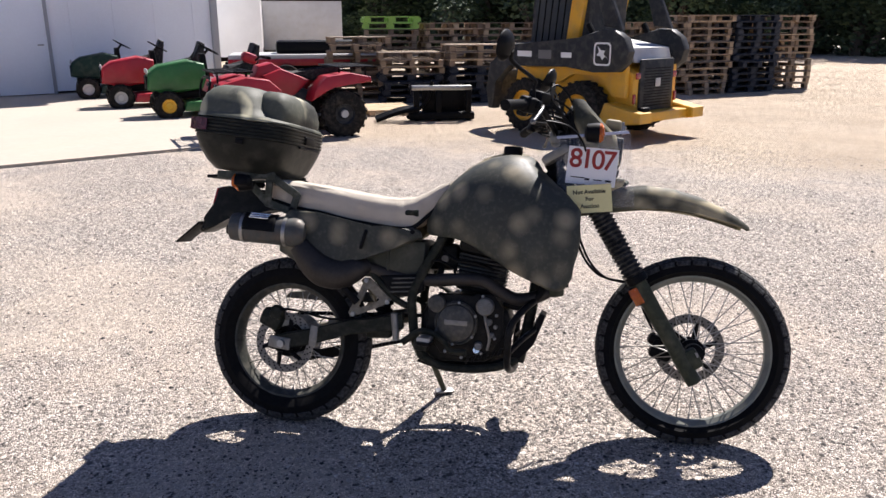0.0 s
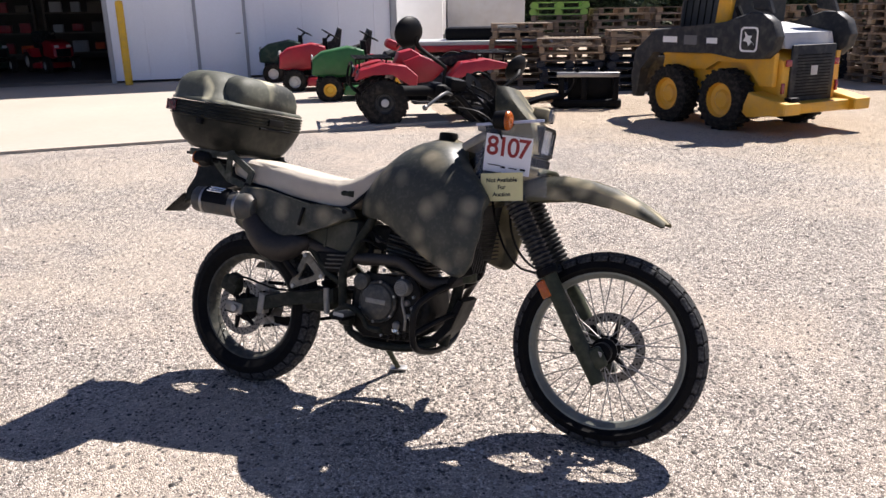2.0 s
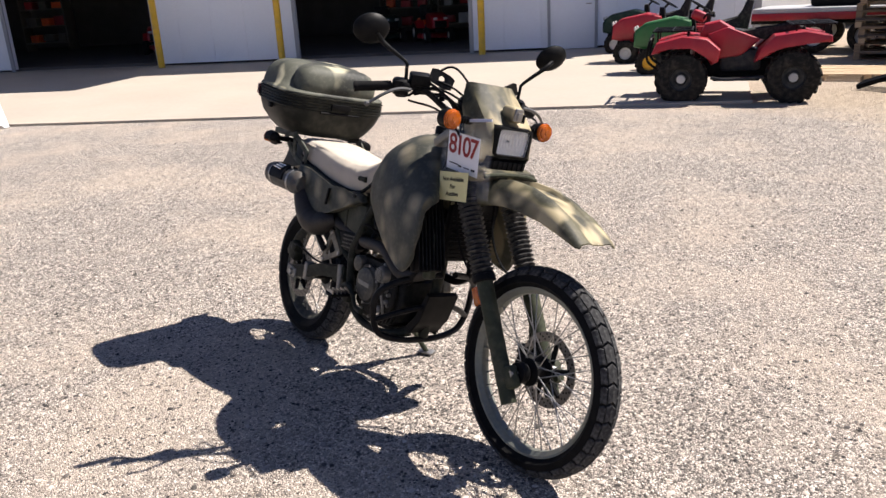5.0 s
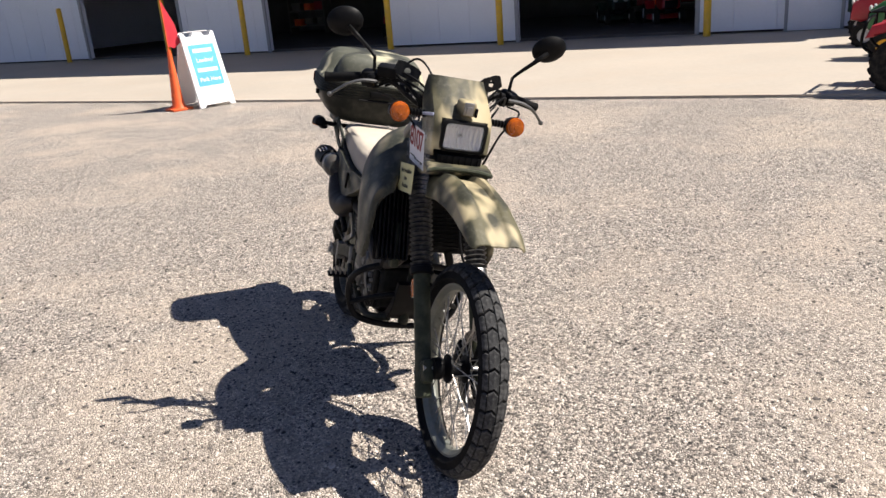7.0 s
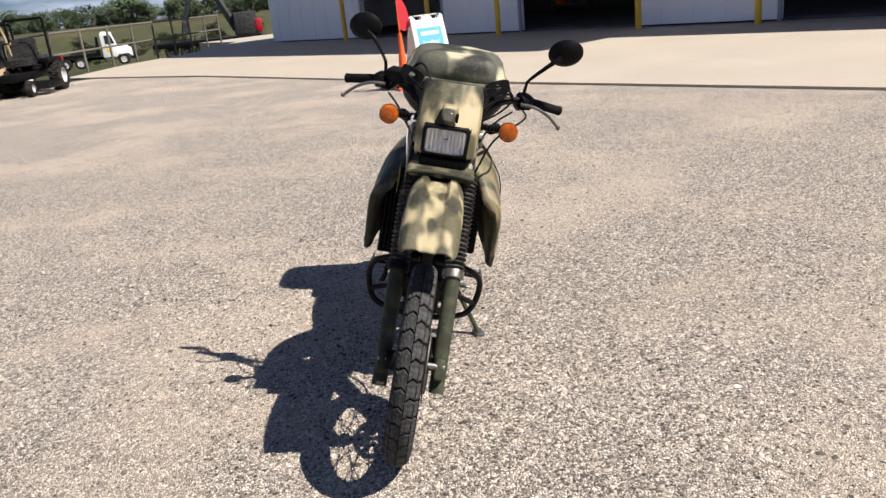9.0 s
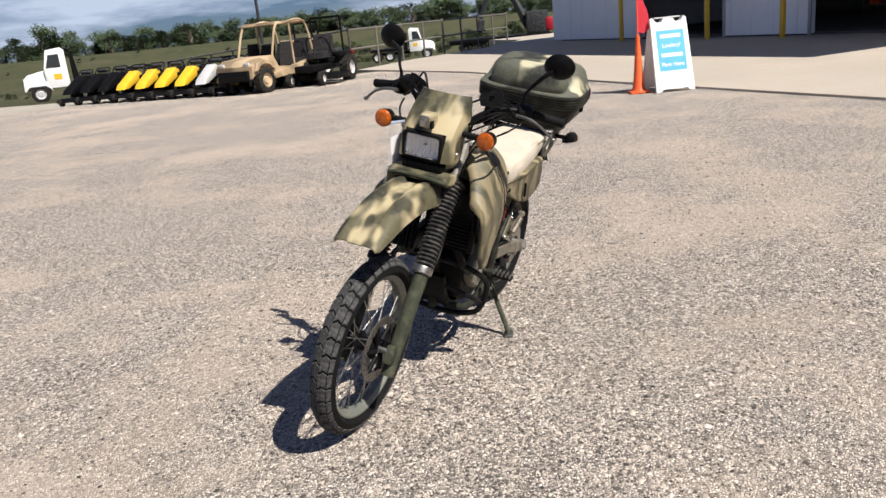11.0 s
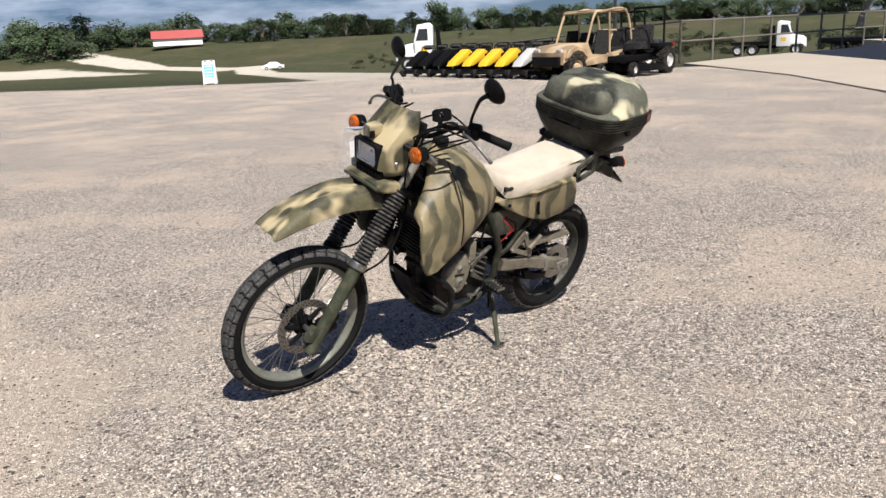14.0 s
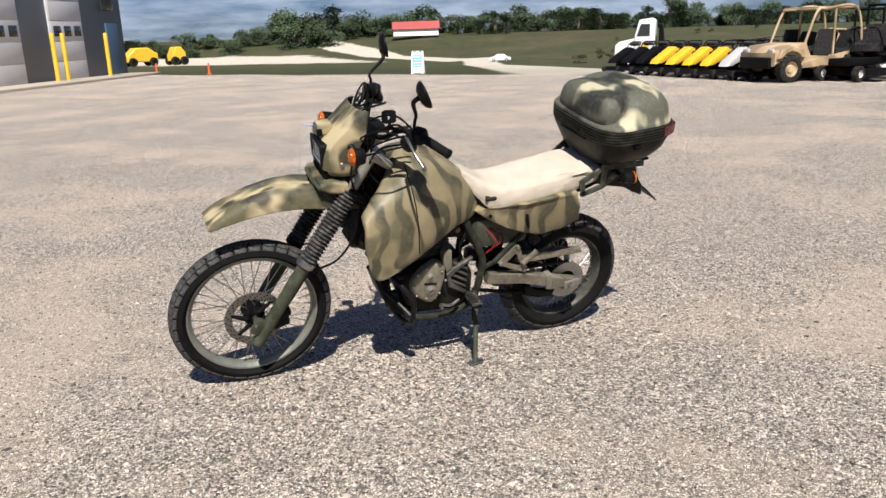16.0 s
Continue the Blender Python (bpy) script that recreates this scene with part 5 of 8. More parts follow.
bpart("tail_pipe", lathem([(0.014, -0.012), (0.020, -0.012), (0.020, 0.02), (0.014, 0.02)], 18, MUF_M @ Matrix.Translation((0, 0, -0.012)), True), BLACK, muffler)
for h in (0.205, 0.045):
    bpart("muffler_strap", lathem([(0.0525, h), (0.0555, h + 0.002), (0.0555, h + 0.014), (0.0525, h + 0.016)], 30, MUF_M), STEEL, muffler)
bpart("exhaust_chamber", tubem([(0.075, -0.178, 0.715), (0.115, -0.172, 0.660), (0.165, -0.165, 0.618), (0.23, -0.158, 0.605), (0.29, -0.150, 0.625), (0.33, -0.128, 0.640)], [0.040, 0.052, 0.060, 0.056, 0.044, 0.026], 22), PIPE, None, "brown heat-stained exhaust chamber")
bpart("exhaust_pipe", tubem([(0.31, -0.125, 0.635), (0.40, -0.105, 0.605), (0.50, -0.100, 0.588), (0.58, -0.118, 0.583), (0.68, -0.138, 0.588), (0.765, -0.142, 0.582), (0.825, -0.140, 0.545), (0.88, -0.135, 0.518), (0.955, -0.120, 0.526), (1.005, -0.090, 0.560), (0.985, -0.060, 0.620), (0.90, -0.04, 0.65)], 0.0235, 16), PIPE, None, "heat-stained exhaust pipe")

# engine
COVER_GREY = paint("worn_grey_cover", (0.085, 0.083, 0.075), 0.46, 0.35, vary=0.4, scale=22, dust=(0.26, 0.23, 0.18), dust_amount=0.35)
poly = [(0.515, 0.330), (0.525, 0.455), (0.565, 0.515), (0.66, 0.530), (0.78, 0.520), (0.850, 0.470), (0.865, 0.390), (0.835, 0.315), (0.76, 0.280), (0.58, 0.280)]
engine = bpart("engine", prismm(poly, -0.105, 0.105, 0.018, 3), ENGINE, None, "dark dusty single-cylinder engine")
cyl = Vector((0.20, 0, 0.98)).normalized()
bpart("cylinder", box(bmesh.new(), Vector((0.735, 0, 0.60)), (0.15, 0.14, 0.13), (0, 11.5, 0), 0.01), ENGINE, engine)
for k in range(9):
    bpart("cooling_fin", box(bmesh.new(), Vector((0.735, 0, 0.545)) + cyl * (0.012 + 0.0135 * k), (0.185, 0.165, 0.006), (0, 11.5, 0), 0.0015, 1), COVER_GREY, engine)
bm = box(bmesh.new(), Vector((0.735, 0, 0.545)) + cyl * 0.165, (0.20, 0.19, 0.075), (0, 11.5, 0), 0.022)
box(bm, Vector((0.735, 0, 0.545)) + cyl * 0.215, (0.15, 0.17, 0.05), (0, 11.5, 0), 0.018)
bpart("cylinder_head", bm, ENGINE, engine)


def rim_bolts(parent, cx, cz, y, radius, angles, s, size=0.006):
    for a in angles:
        c = (cx + radius * math.cos(radians(a)), y, cz + radius * math.sin(radians(a)))
        bpart("cover_bolt", lathem([(0.001, 0), (size, 0), (size, 0.009), (size * 0.7, 0.011), (0.001, 0.011)], 8, along_y(c, (0, s, 0))), STEEL, parent)


# right side: crankcase cover, round clutch cover, pump and oil filter cap
bm = prismm([(0.545, 0.40), (0.56, 0.505), (0.60, 0.540), (0.655, 0.520), (0.73, 0.535), (0.80, 0.535), (0.835, 0.48), (0.835, 0.39), (0.80, 0.325), (0.70, 0.30), (0.60, 0.315)], -0.126, -0.100, 0.010, 2)
case_r = bpart("crankcase_cover", bm, ENGINE, engine)
rim_bolts(case_r, 0.69, 0.425, -0.126, 0.124, (15, 55, 95, 200, 235, 265, 300, 335), -1)
bm = lathem([(0.030, 0.0), (0.074, 0.002), (0.080, 0.010), (0.080, 0.020), (0.074, 0.026), (0.070, 0.024), (0.066, 0.034), (0.058, 0.038), (0.030, 0.040), (0.002, 0.040)], 44, along_y((0.662, -0.122, 0.428), (0, -1, 0)))
clutch = bpart("clutch_cover", bm, COVER_GREY, engine, "round dusty grey clutch cover")
rim_bolts(clutch, 0.662, 0.428, -0.140, 0.077, range(20, 380, 60), -1)
bpart("maker_bar", box(bmesh.new(), (0.664, -0.1625, 0.432), (0.085, 0.003, 0.018), (0, 4, 0), 0.001), ALU, clutch)
bm = lathem([(0.030, 0.0), (0.034, 0.028), (0.030, 0.038), (0.016, 0.042), (0.001, 0.042)], 26, along_y((0.592, -0.118, 0.500), (0, -1, 0)))
bpart("pump_cover", bm, COVER_GREY, engine)
bm = lathem([(0.032, 0.0), (0.033, 0.034), (0.028, 0.042), (0.001, 0.044)], 26, along_y((0.770, -0.118, 0.490), (0, -1, 0)))
cap = bpart("filter_cap", bm, ALU, engine, "finned alloy oil filter cap")
for k in range(7):
    bpart("cap_fin", box(bmesh.new(), (0.770, -0.164, 0.470 + 0.0066 * k), (0.048 - 0.004 * abs(k - 3), 0.006, 0.0028), (0, 8, 0)), ALU, cap)
bpart("oil_line", tubem([(0.768, -0.140, 0.460), (0.774, -0.150, 0.43), (0.784, -0.142, 0.375), (0.775, -0.128, 0.33)], 0.0055, 8), ALU, engine)
for x, z, r in ((0.782, 0.432, 0.013), (0.792, 0.385, 0.010), (0.742, 0.345, 0.016), (0.806, 0.415, 0.008)):
    bpart("union_bolt", lathem([(0.001, 0.014), (r * 0.7, 0.014), (r, 0.008), (r, 0.0), (0.001, 0.0)], 12, along_y((x, -0.126, z), (0, -1, 0))), ALU, engine)
bpart("sight_glass", lathem([(0.001, 0.006), (0.012, 0.006), (0.015, 0.0)], 18, along_y((0.735, -0.127, 0.330), (0, -1, 0))), CHROME, engine)
# left side: pale generator cover, starter boss, ribbed sprocket cover
poly = [(0.846, 0.435), (0.826, 0.402), (0.799, 0.376), (0.768, 0.356), (0.737, 0.349), (0.712, 0.366), (0.696, 0.399), (0.684, 0.476), (0.691, 0.530), (0.715, 0.552), (0.742, 0.560), (0.795, 0.527), (0.832, 0.482)]
gen = bpart("generator_cover", prismm(poly, 0.100, 0.150, 0.016, 3), COVER_PALE, engine, "pale dusty alloy generator cover")
for x, z, r in ((0.752, 0.418, 0.024), (0.760, 0.487, 0.016)):
    bpart("inspection_plug", lathem([(0.001, 0.010), (r * 0.55, 0.010), (r * 0.60, 0.006), (r * 0.85, 0.006), (r, 0.004), (r, 0.0)], 20, along_y((x, 0.150, z), (0, 1, 0))), ALU, gen)
    bpart("plug_slot", box(bmesh.new(), (x, 0.1605, z), (r * 1.0, 0.002, 0.0035), (0, 30, 0)), BLACK, gen)
bpart("maker_bar", box(bmesh.new(), (0.756, 0.1515, 0.453), (0.060, 0.003, 0.010), (0, -6, 0)), ENGINE, gen)
rim_bolts(gen, 0.762, 0.455, 0.146, 0.078, (-85, -45, -5, 40, 75, 135, 175, 225), 1)
poly = [(0.701, 0.590), (0.681, 0.612), (0.660, 0.598), (0.648, 0.510), (0.672, 0.487), (0.698, 0.532)]
bpart("starter_boss", prismm(poly, 0.085, 0.135, 0.010, 2), COVER_PALE, engine, "pale alloy boss")
poly = [(0.672, 0.480), (0.640, 0.508), (0.556, 0.555), (0.545, 0.545), (0.630, 0.492), (0.655, 0.462), (0.640, 0.430), (0.560, 0.378), (0.566, 0.364), (0.655, 0.410)]
rib = bpart("sprocket_cover", prismm(poly, 0.112, 0.132, 0.004, 1), COVER_GREY, engine, "ribbed sprocket cover")
for k in range(4):
    bpart("cover_rib", box(bmesh.new(), (0.600, 0.120, 0.418 + 0.030 * k), (0.085, 0.014, 0.010), (0, -28, 0), 0.003), COVER_GREY, rib)
bpart("front_sprocket", lathem([(0.012, 0.0), (0.040, 0.0), (0.040, 0.008), (0.012, 0.008)], 20, along_y((0.585, 0.070, 0.440), (0, 1, 0)), True), STEEL, engine)
bm = box(bmesh.new(), (0.60, 0.0, 0.665), (0.12, 0.11, 0.10), None, 0.022)
lathe(bm, [(0.035, 0.0), (0.035, 0.08)], 18, along_y((0.64, 0, 0.665), (1, 0, 0)))
carb = bpart("carburettor", bm, ENGINE, None, "dark alloy carburettor")
for s in (-1, 1):
    bpart("carburettor_screw", lathem([(0.001, 0.008), (0.012, 0.008), (0.014, 0.0)], 12, along_y((0.61, 0.055 * s, 0.66), (0, s, 0))), ALU, carb)
air_box = bpart("air_box", box(bmesh.new(), (0.410, 0.0, 0.662), (0.27, 0.235, 0.150), (0, 4, 0), 0.022), AIRBOX, None, "faded olive air box under the seat")
bpart("box_rib", box(bmesh.new(), (0.405, -0.120, 0.662), (0.010, 0.008, 0.130), (0, 4, 0), 0.003), AIRBOX, air_box)
vent = bpart("coolant_tank", prismm([(0.372, 0.600), (0.545, 0.606), (0.540, 0.545), (0.500, 0.520), (0.425, 0.525)], -0.135, -0.090, 0.008, 2), BLACK, None, "black slotted cover behind the engine")
for k in range(4):
    bpart("vent_slot", box(bmesh.new(), (0.455 + 0.004 * k, -0.136, 0.541 + 0.0165 * k), (0.085, 0.004, 0.0055), (0, -2, 0), 0.001), COVER_GREY, vent)
for pts, r, mat in (([(0.50, 0.10, 0.70), (0.44, 0.135, 0.67), (0.42, 0.13, 0.62), (0.46, 0.12, 0.57)], 0.0026, RED_LENS), ([(0.51, 0.11, 0.69), (0.455, 0.140, 0.64), (0.45, 0.13, 0.60), (0.48, 0.12, 0.56)], 0.0026, RED_LENS), ([(0.49, 0.11, 0.69), (0.425, 0.14, 0.655), (0.41, 0.135, 0.60)], 0.005, BLACK), ([(0.56, 0.09, 0.70), (0.60, 0.115, 0.66), (0.62, 0.12, 0.60), (0.60, 0.115, 0.55)], 0.006, BLACK), ([(0.66, -0.10, 0.62), (0.60, -0.13, 0.655), (0.56, -0.13, 0.64), (0.55, -0.12, 0.59)], 0.005, BLACK), ([(0.80, -0.11, 0.62), (0.74, -0.135, 0.645), (0.66, -0.13, 0.66), (0.60, -0.10, 0.70)], 0.006, BLACK)):
    bpart("wiring_loom", tubem(pts, r, 7), mat, None)
bpart("intake_hose", tubem([(0.50, -0.02, 0.70), (0.56, -0.05, 0.66), (0.60, -0.09, 0.62), (0.57, -0.10, 0.56)], 0.012, 10), BLACK, None)
for s in (-1, 1):
    bpart("radiator_hose", tubem([(0.99, 0.10 * s, 0.60), (0.96, 0.13 * s, 0.53), (0.90, 0.12 * s, 0.49), (0.84, 0.09 * s, 0.50)], 0.016, 12), BLACK, None)

# radiator between the wings
radiator = bpart("radiator", box(bmesh.new(), (1.0, 0.065, 0.72), (0.035, 0.22, 0.27), (0, 10, 0), 0.01), BLACK, None, "black radiator behind the front wheel")
for k in range(16):
    bpart("fin", box(bmesh.new(), (1.022, 0.065, 0.605 + 0.0152 * k), (0.010, 0.20, 0.003), (0, 10, 0)), BLACK, radiator)
guard = bpart("radiator_guard", box(bmesh.new(), (0.995, -0.135, 0.70), (0.02, 0.13, 0.30), (0, -14, 0), 0.006), BLACK, None)
for k in range(8):
    bpart("slat", box(bmesh.new(), (1.020, -0.190 + 0.0158 * k, 0.70), (0.030, 0.006, 0.28), (0, -14, 0), 0.001, 1), BLACK_GLOSS, guard)
bm = box(bmesh.new(), (1.015, -0.115, 0.610), (0.055, 0.03, 0.17), (0, -8, 0), 0.012)
bpart("overflow_bottle", bm, OLIVE, None)

# frame
bpart("main_frame", tubem([(1.03, 0, 0.92), (0.97, 0, 0.70), (0.925, 0, 0.45), (0.88, 0, 0.27)], 0.021, 14), FRAME, None, "grey-green tubular frame")


def frame_side(s):
    y = 0.118 * s
    bpart("frame_tube", tubem([(0.628, y * 0.75, 0.80), (0.600, y * 0.95, 0.722), (0.546, y * 1.05, 0.627), (0.499, y * 1.08, 0.535), (0.498, y * 1.08, 0.455), (0.505, y * 1.05, 0.37), (0.53, y, 0.30)], 0.0175, 12), FRAME, None)
    bpart("subframe_tube", tubem([(0.505, y, 0.47), (0.430, y * 1.05, 0.512), (0.300, y * 1.05, 0.656), (0.14, y, 0.80), (-0.02, y * 0.95, 0.87)], 0.0125, 10, False), FRAME, None)
    bpart("subframe_tube", tubem([(0.52, y * 0.95, 0.83), (0.25, y, 0.84), (-0.02, y * 0.95, 0.89)], 0.0125, 10, False), FRAME, None)
    # open triangular hanger for the passenger footrest
    outer = [(0.420, 0.510), (0.400, 0.494), (0.350, 0.474), (0.262, 0.444), (0.254, 0.462), (0.300, 0.545), (0.322, 0.592), (0.340, 0.592)]
    mid = (0.333, 0.512)
    inner = [(a + (mid[0] - a) * 0.52, b + (mid[1] - b) * 0.52) for a, b in outer]
    bm = bmesh.new()
    y0, y1 = y * 1.10, y * 1.10 + 0.012 * s
    loops = [[bm.verts.new((a, yy, b)) for a, b in ring] for ring, yy in ((outer, y0), (outer, y1), (inner, y1), (inner, y0))]
    loops.append(loops[0])
    ring_faces(bm, loops, True, False)
    plate = bpart("footrest_hanger", bm, HANGER, None, "worn alloy triangular footrest hanger")
    for x, z in ((0.272, 0.456), (0.326, 0.582), (0.405, 0.503)):
        bpart("hanger_bolt", lathem([(0.001, 0.006), (0.008, 0.006), (0.010, 0.0)], 10, along_y((x, y1, z), (0, s, 0))), STEEL, plate)
    bpart("passenger_peg", tubem([(0.290, s * 0.150, 0.500), (0.236, s * 0.165, 0.566)], [0.015, 0.013], 10, False), BLACK if s < 0 else HANGER, plate)
    bpart("frame_cradle", tubem([(0.53, y, 0.30), (0.62, y, 0.262), (0.78, y, 0.262), (0.875, y * 0.5, 0.285)], 0.015, 10), FRAME, None)
    peg = bpart("footrest", box(bmesh.new(), (0.560, s * 0.212, 0.366), (0.045, 0.100, 0.014), (0, 6, 0), 0.004), BLACK, None, "serrated black footrest")
    for k in range(5):
        bpart("footrest_tooth", box(bmesh.new(), (0.560, s * (0.172 + 0.020 * k), 0.380), (0.046, 0.006, 0.014), (0, 6, 0)), STEEL, peg)
    bpart("footrest_mount", box(bmesh.new(), (0.535, s * 0.148, 0.352), (0.055, 0.05, 0.05), (0, 6, 0), 0.012), FRAME, None)
    # crash bar loop and its cross brace
    bpart("crash_bar", tubem([(0.995, s * 0.03, 0.535), (0.950, s * 0.13, 0.515), (0.905, s * 0.200, 0.478), (0.868, s * 0.228, 0.430), (0.858, s * 0.226, 0.360), (0.853, s * 0.200, 0.295), (0.855, s * 0.150, 0.266), (0.862, s * 0.07, 0.252), (0.864, 0.0, 0.250)], 0.0125, 12), BLACK_GLOSS, None, "black tubular crash bar")
    bpart("crash_bar_brace", tubem([(0.856, s * 0.222, 0.335), (0.905, s * 0.14, 0.375), (0.945, s * 0.06, 0.402), (0.955, 0.0, 0.408)], 0.011, 10), BLACK_GLOSS, None)


both(frame_side)
poly = [(0.50, 0.272), (0.56, 0.252), (0.80, 0.258), (0.885, 0.285), (0.940, 0.345), (0.985, 0.450), (0.965, 0.460), (0.915, 0.360), (0.86, 0.305), (0.79, 0.275), (0.56, 0.268), (0.51, 0.285)]
skid = bpart("skid_plate", prismm(poly, -0.070, 0.070, 0.003, 1), BLACK, None, "black skid plate under the engine")
for k in range(6):
    bpart("plate_slot", box(bmesh.new(), (0.700 + 0.024 * k, -0.112, 0.292 + 0.006 * k), (0.008, 0.012, 0.034), (0, 25, 0), 0.003), BLACK_GLOSS, skid)


# swing arm, shock, brake
def arm(s):
    y = s * 0.118
    bm = bmesh.new()
    st = [(0.46, 0.432, 0.060), (0.41, 0.422, 0.056), (0.26, 0.405, 0.056), (0.10, 0.366, 0.060), (-0.02, 0.344, 0.058), (-0.050, 0.340, 0.050), (-0.066, 0.338, 0.034)]
    loft(bm, [[Vector((x, y + a * 0.042, z + b * h)) for a, b in ((-0.5, -0.42), (-0.38, -0.5), (0.38, -0.5), (0.5, -0.42), (0.5, 0.42), (0.38, 0.5), (-0.38, 0.5), (-0.5, 0.42))] for x, z, h in st])
    sw = bpart("swing_arm", bm, HANGER if s > 0 else FRAME, None, "worn tan swing arm" if s > 0 else "grey-green swing arm")
    bpart("chain_adjuster", box(bmesh.new(), (-0.020, y + s * 0.022, 0.342), (0.085, 0.010, 0.045), (0, 10, 0), 0.004), ALU, sw)
    bpart("axle_nut", lathem([(0.001, 0.014), (0.015, 0.014), (0.017, 0.0), (0.001, 0.0)], 6, along_y((-0.012, y + s * 0.026, 0.340), (0, s, 0))), STEEL, sw)
    bpart("arm_strap", box(bmesh.new(), (0.115, y, 0.369), (0.030, 0.048, 0.082), (0, 8, 0), 0.003), ALU, sw)


both(arm)
bpart("arm_bridge", box(bmesh.new(), (0.36, 0, 0.388), (0.10, 0.22, 0.055), None, 0.015), FRAME, None)
bm = bmesh.new()
prof = []
for k in range(0, 49):
    prof.append((0.026 + 0.009 * (1 if (k // 3) % 2 else 0), 0.05 + 0.0052 * k))
lathe(bm, prof, 18, along_y((0.34, 0, 0.36), (0.18, 0, 0.98)))
bpart("rear_shock", bm, BLACK, None, "black coil rear shock absorber")
bm = box(bmesh.new(), (-0.060, -0.10, 0.430), (0.085, 0.065, 0.07), (0, 25, 0), 0.016)
box(bm, (-0.035, -0.115, 0.455), (0.05, 0.05, 0.05), (0, 25, 0), 0.012)
bpart("rear_caliper", bm, FRAME, None, "grey-green rear brake caliper")
bpart("brake_line", tubem([(-0.07, -0.12, 0.45), (0.02, -0.14, 0.47), (0.18, -0.13, 0.435), (0.33, -0.14, 0.44), (0.42, -0.135, 0.46)], 0.0045, 7), BLACK, None)
bpart("brake_pedal", tubem([(0.465, -0.150, 0.356), (0.53, -0.165, 0.398), (0.580, -0.172, 0.394), (0.622, -0.178, 0.366), (0.645, -0.180, 0.334), (0.705, -0.185, 0.328)], [0.013, 0.012, 0.011, 0.009, 0.012], 10), FRAME, None, "bent rear brake pedal")
bpart("gear_lever", tubem([(0.600, 0.145, 0.345), (0.65, 0.165, 0.335), (0.705, 0.178, 0.352), (0.712, 0.210, 0.354)], 0.007, 9), STEEL, None)
bpart("master_cylinder", tubem([(0.437, -0.140, 0.36), (0.430, -0.140, 0.46)], 0.0125, 12, False), ALU, None)
# chain and guard on the left
for z0, z1 in ((0.430, 0.434), (0.345, 0.240)):
    bm = bmesh.new()
    a, b = Vector((0.50, 0.075, z0)), Vector((-0.015, 0.075, z1))
    n = 34
    for k in range(n):
        box(bm, a + (b - a) * ((k + 0.5) / n), (0.0135, 0.016 if k % 2 else 0.011, 0.014), (0, -math.degrees(math.atan2((b - a).z, (b - a).x)), 0))
    bpart("chain_run", bm, BLACK, None, "dusty black drive chain")
poly = [(0.30, 0.480), (0.28, 0.520), (0.15, 0.520), (0.03, 0.522), (-0.05, 0.520), (-0.07, 0.495), (0.05, 0.488), (0.20, 0.478)]
bpart("chain_guard", prismm(poly, 0.070, 0.105, 0.006, 2), HANGER, None, "scuffed alloy chain guard")
poly = [(0.19, 0.335), (0.165, 0.30), (0.10, 0.285), (0.04, 0.290), (0.05, 0.255), (0.12, 0.252), (0.20, 0.275), (0.23, 0.33)]
bpart("chain_guide", prismm(poly, 0.060, 0.092, 0.006, 2), BLACK, None)

# side stand
foot_w = Vector((0.535, 0.300, ground_height(0.535, 0.300) + 0.008))
foot = BIKE.inverted() @ foot_w
top = Vector((0.50, 0.118, 0.300))
stand = bpart("side_stand", tubem([top, top + (foot - top) * 0.15 + Vector((0, 0.012, 0)), foot], [0.014, 0.0125, 0.011], 12), OLIVE, None, "worn olive steel side stand propping the motorcycle")
bm = box(bmesh.new(), (0, 0, 0), (0.075, 0.042, 0.010), None, 0.003)
bm.transform(BIKE.inverted() @ Matrix.Translation(foot_w) @ pose(0, 0, 0, 0, 0, 20))
bpart("stand_foot", bm, STEEL, stand)
bpart("stand_spring", tubem([(0.515, 0.125, 0.33), (0.51, 0.150, 0.22)], 0.006, 8, False), BLACK, stand)

# lot papers in a clear bag tied at the right indicator
FILM = bpy.data.materials.new("clear_plastic_film")
FILM.use_nodes = True
nd, lk = FILM.node_tree.nodes, FILM.node_tree.links
bsdf = nd["Principled BSDF"]
bsdf.inputs["Base Color"].default_value, bsdf.inputs["Roughness"].default_value, bsdf.inputs["Alpha"].default_value = (0.70, 0.71, 0.76, 1), 0.10, 0.07
bump(nd, lk, bsdf, noise_node(nd, lk, 18, 3), 0.6, 0.006)
PAPER = paint("white_paper", (0.80, 0.80, 0.83), 0.7, vary=0.04, scale=6, relief=0.05)
NOTE = paint("pale_yellow_paper", (0.72, 0.66, 0.34), 0.75, vary=0.06, scale=8, relief=0.05)
INK_RED = paint("dark_red_ink", (0.27, 0.022, 0.02), 0.7, vary=0.1, relief=0)
INK = paint("black_ink", (0.02, 0.02, 0.025), 0.7, vary=0.1, relief=0)


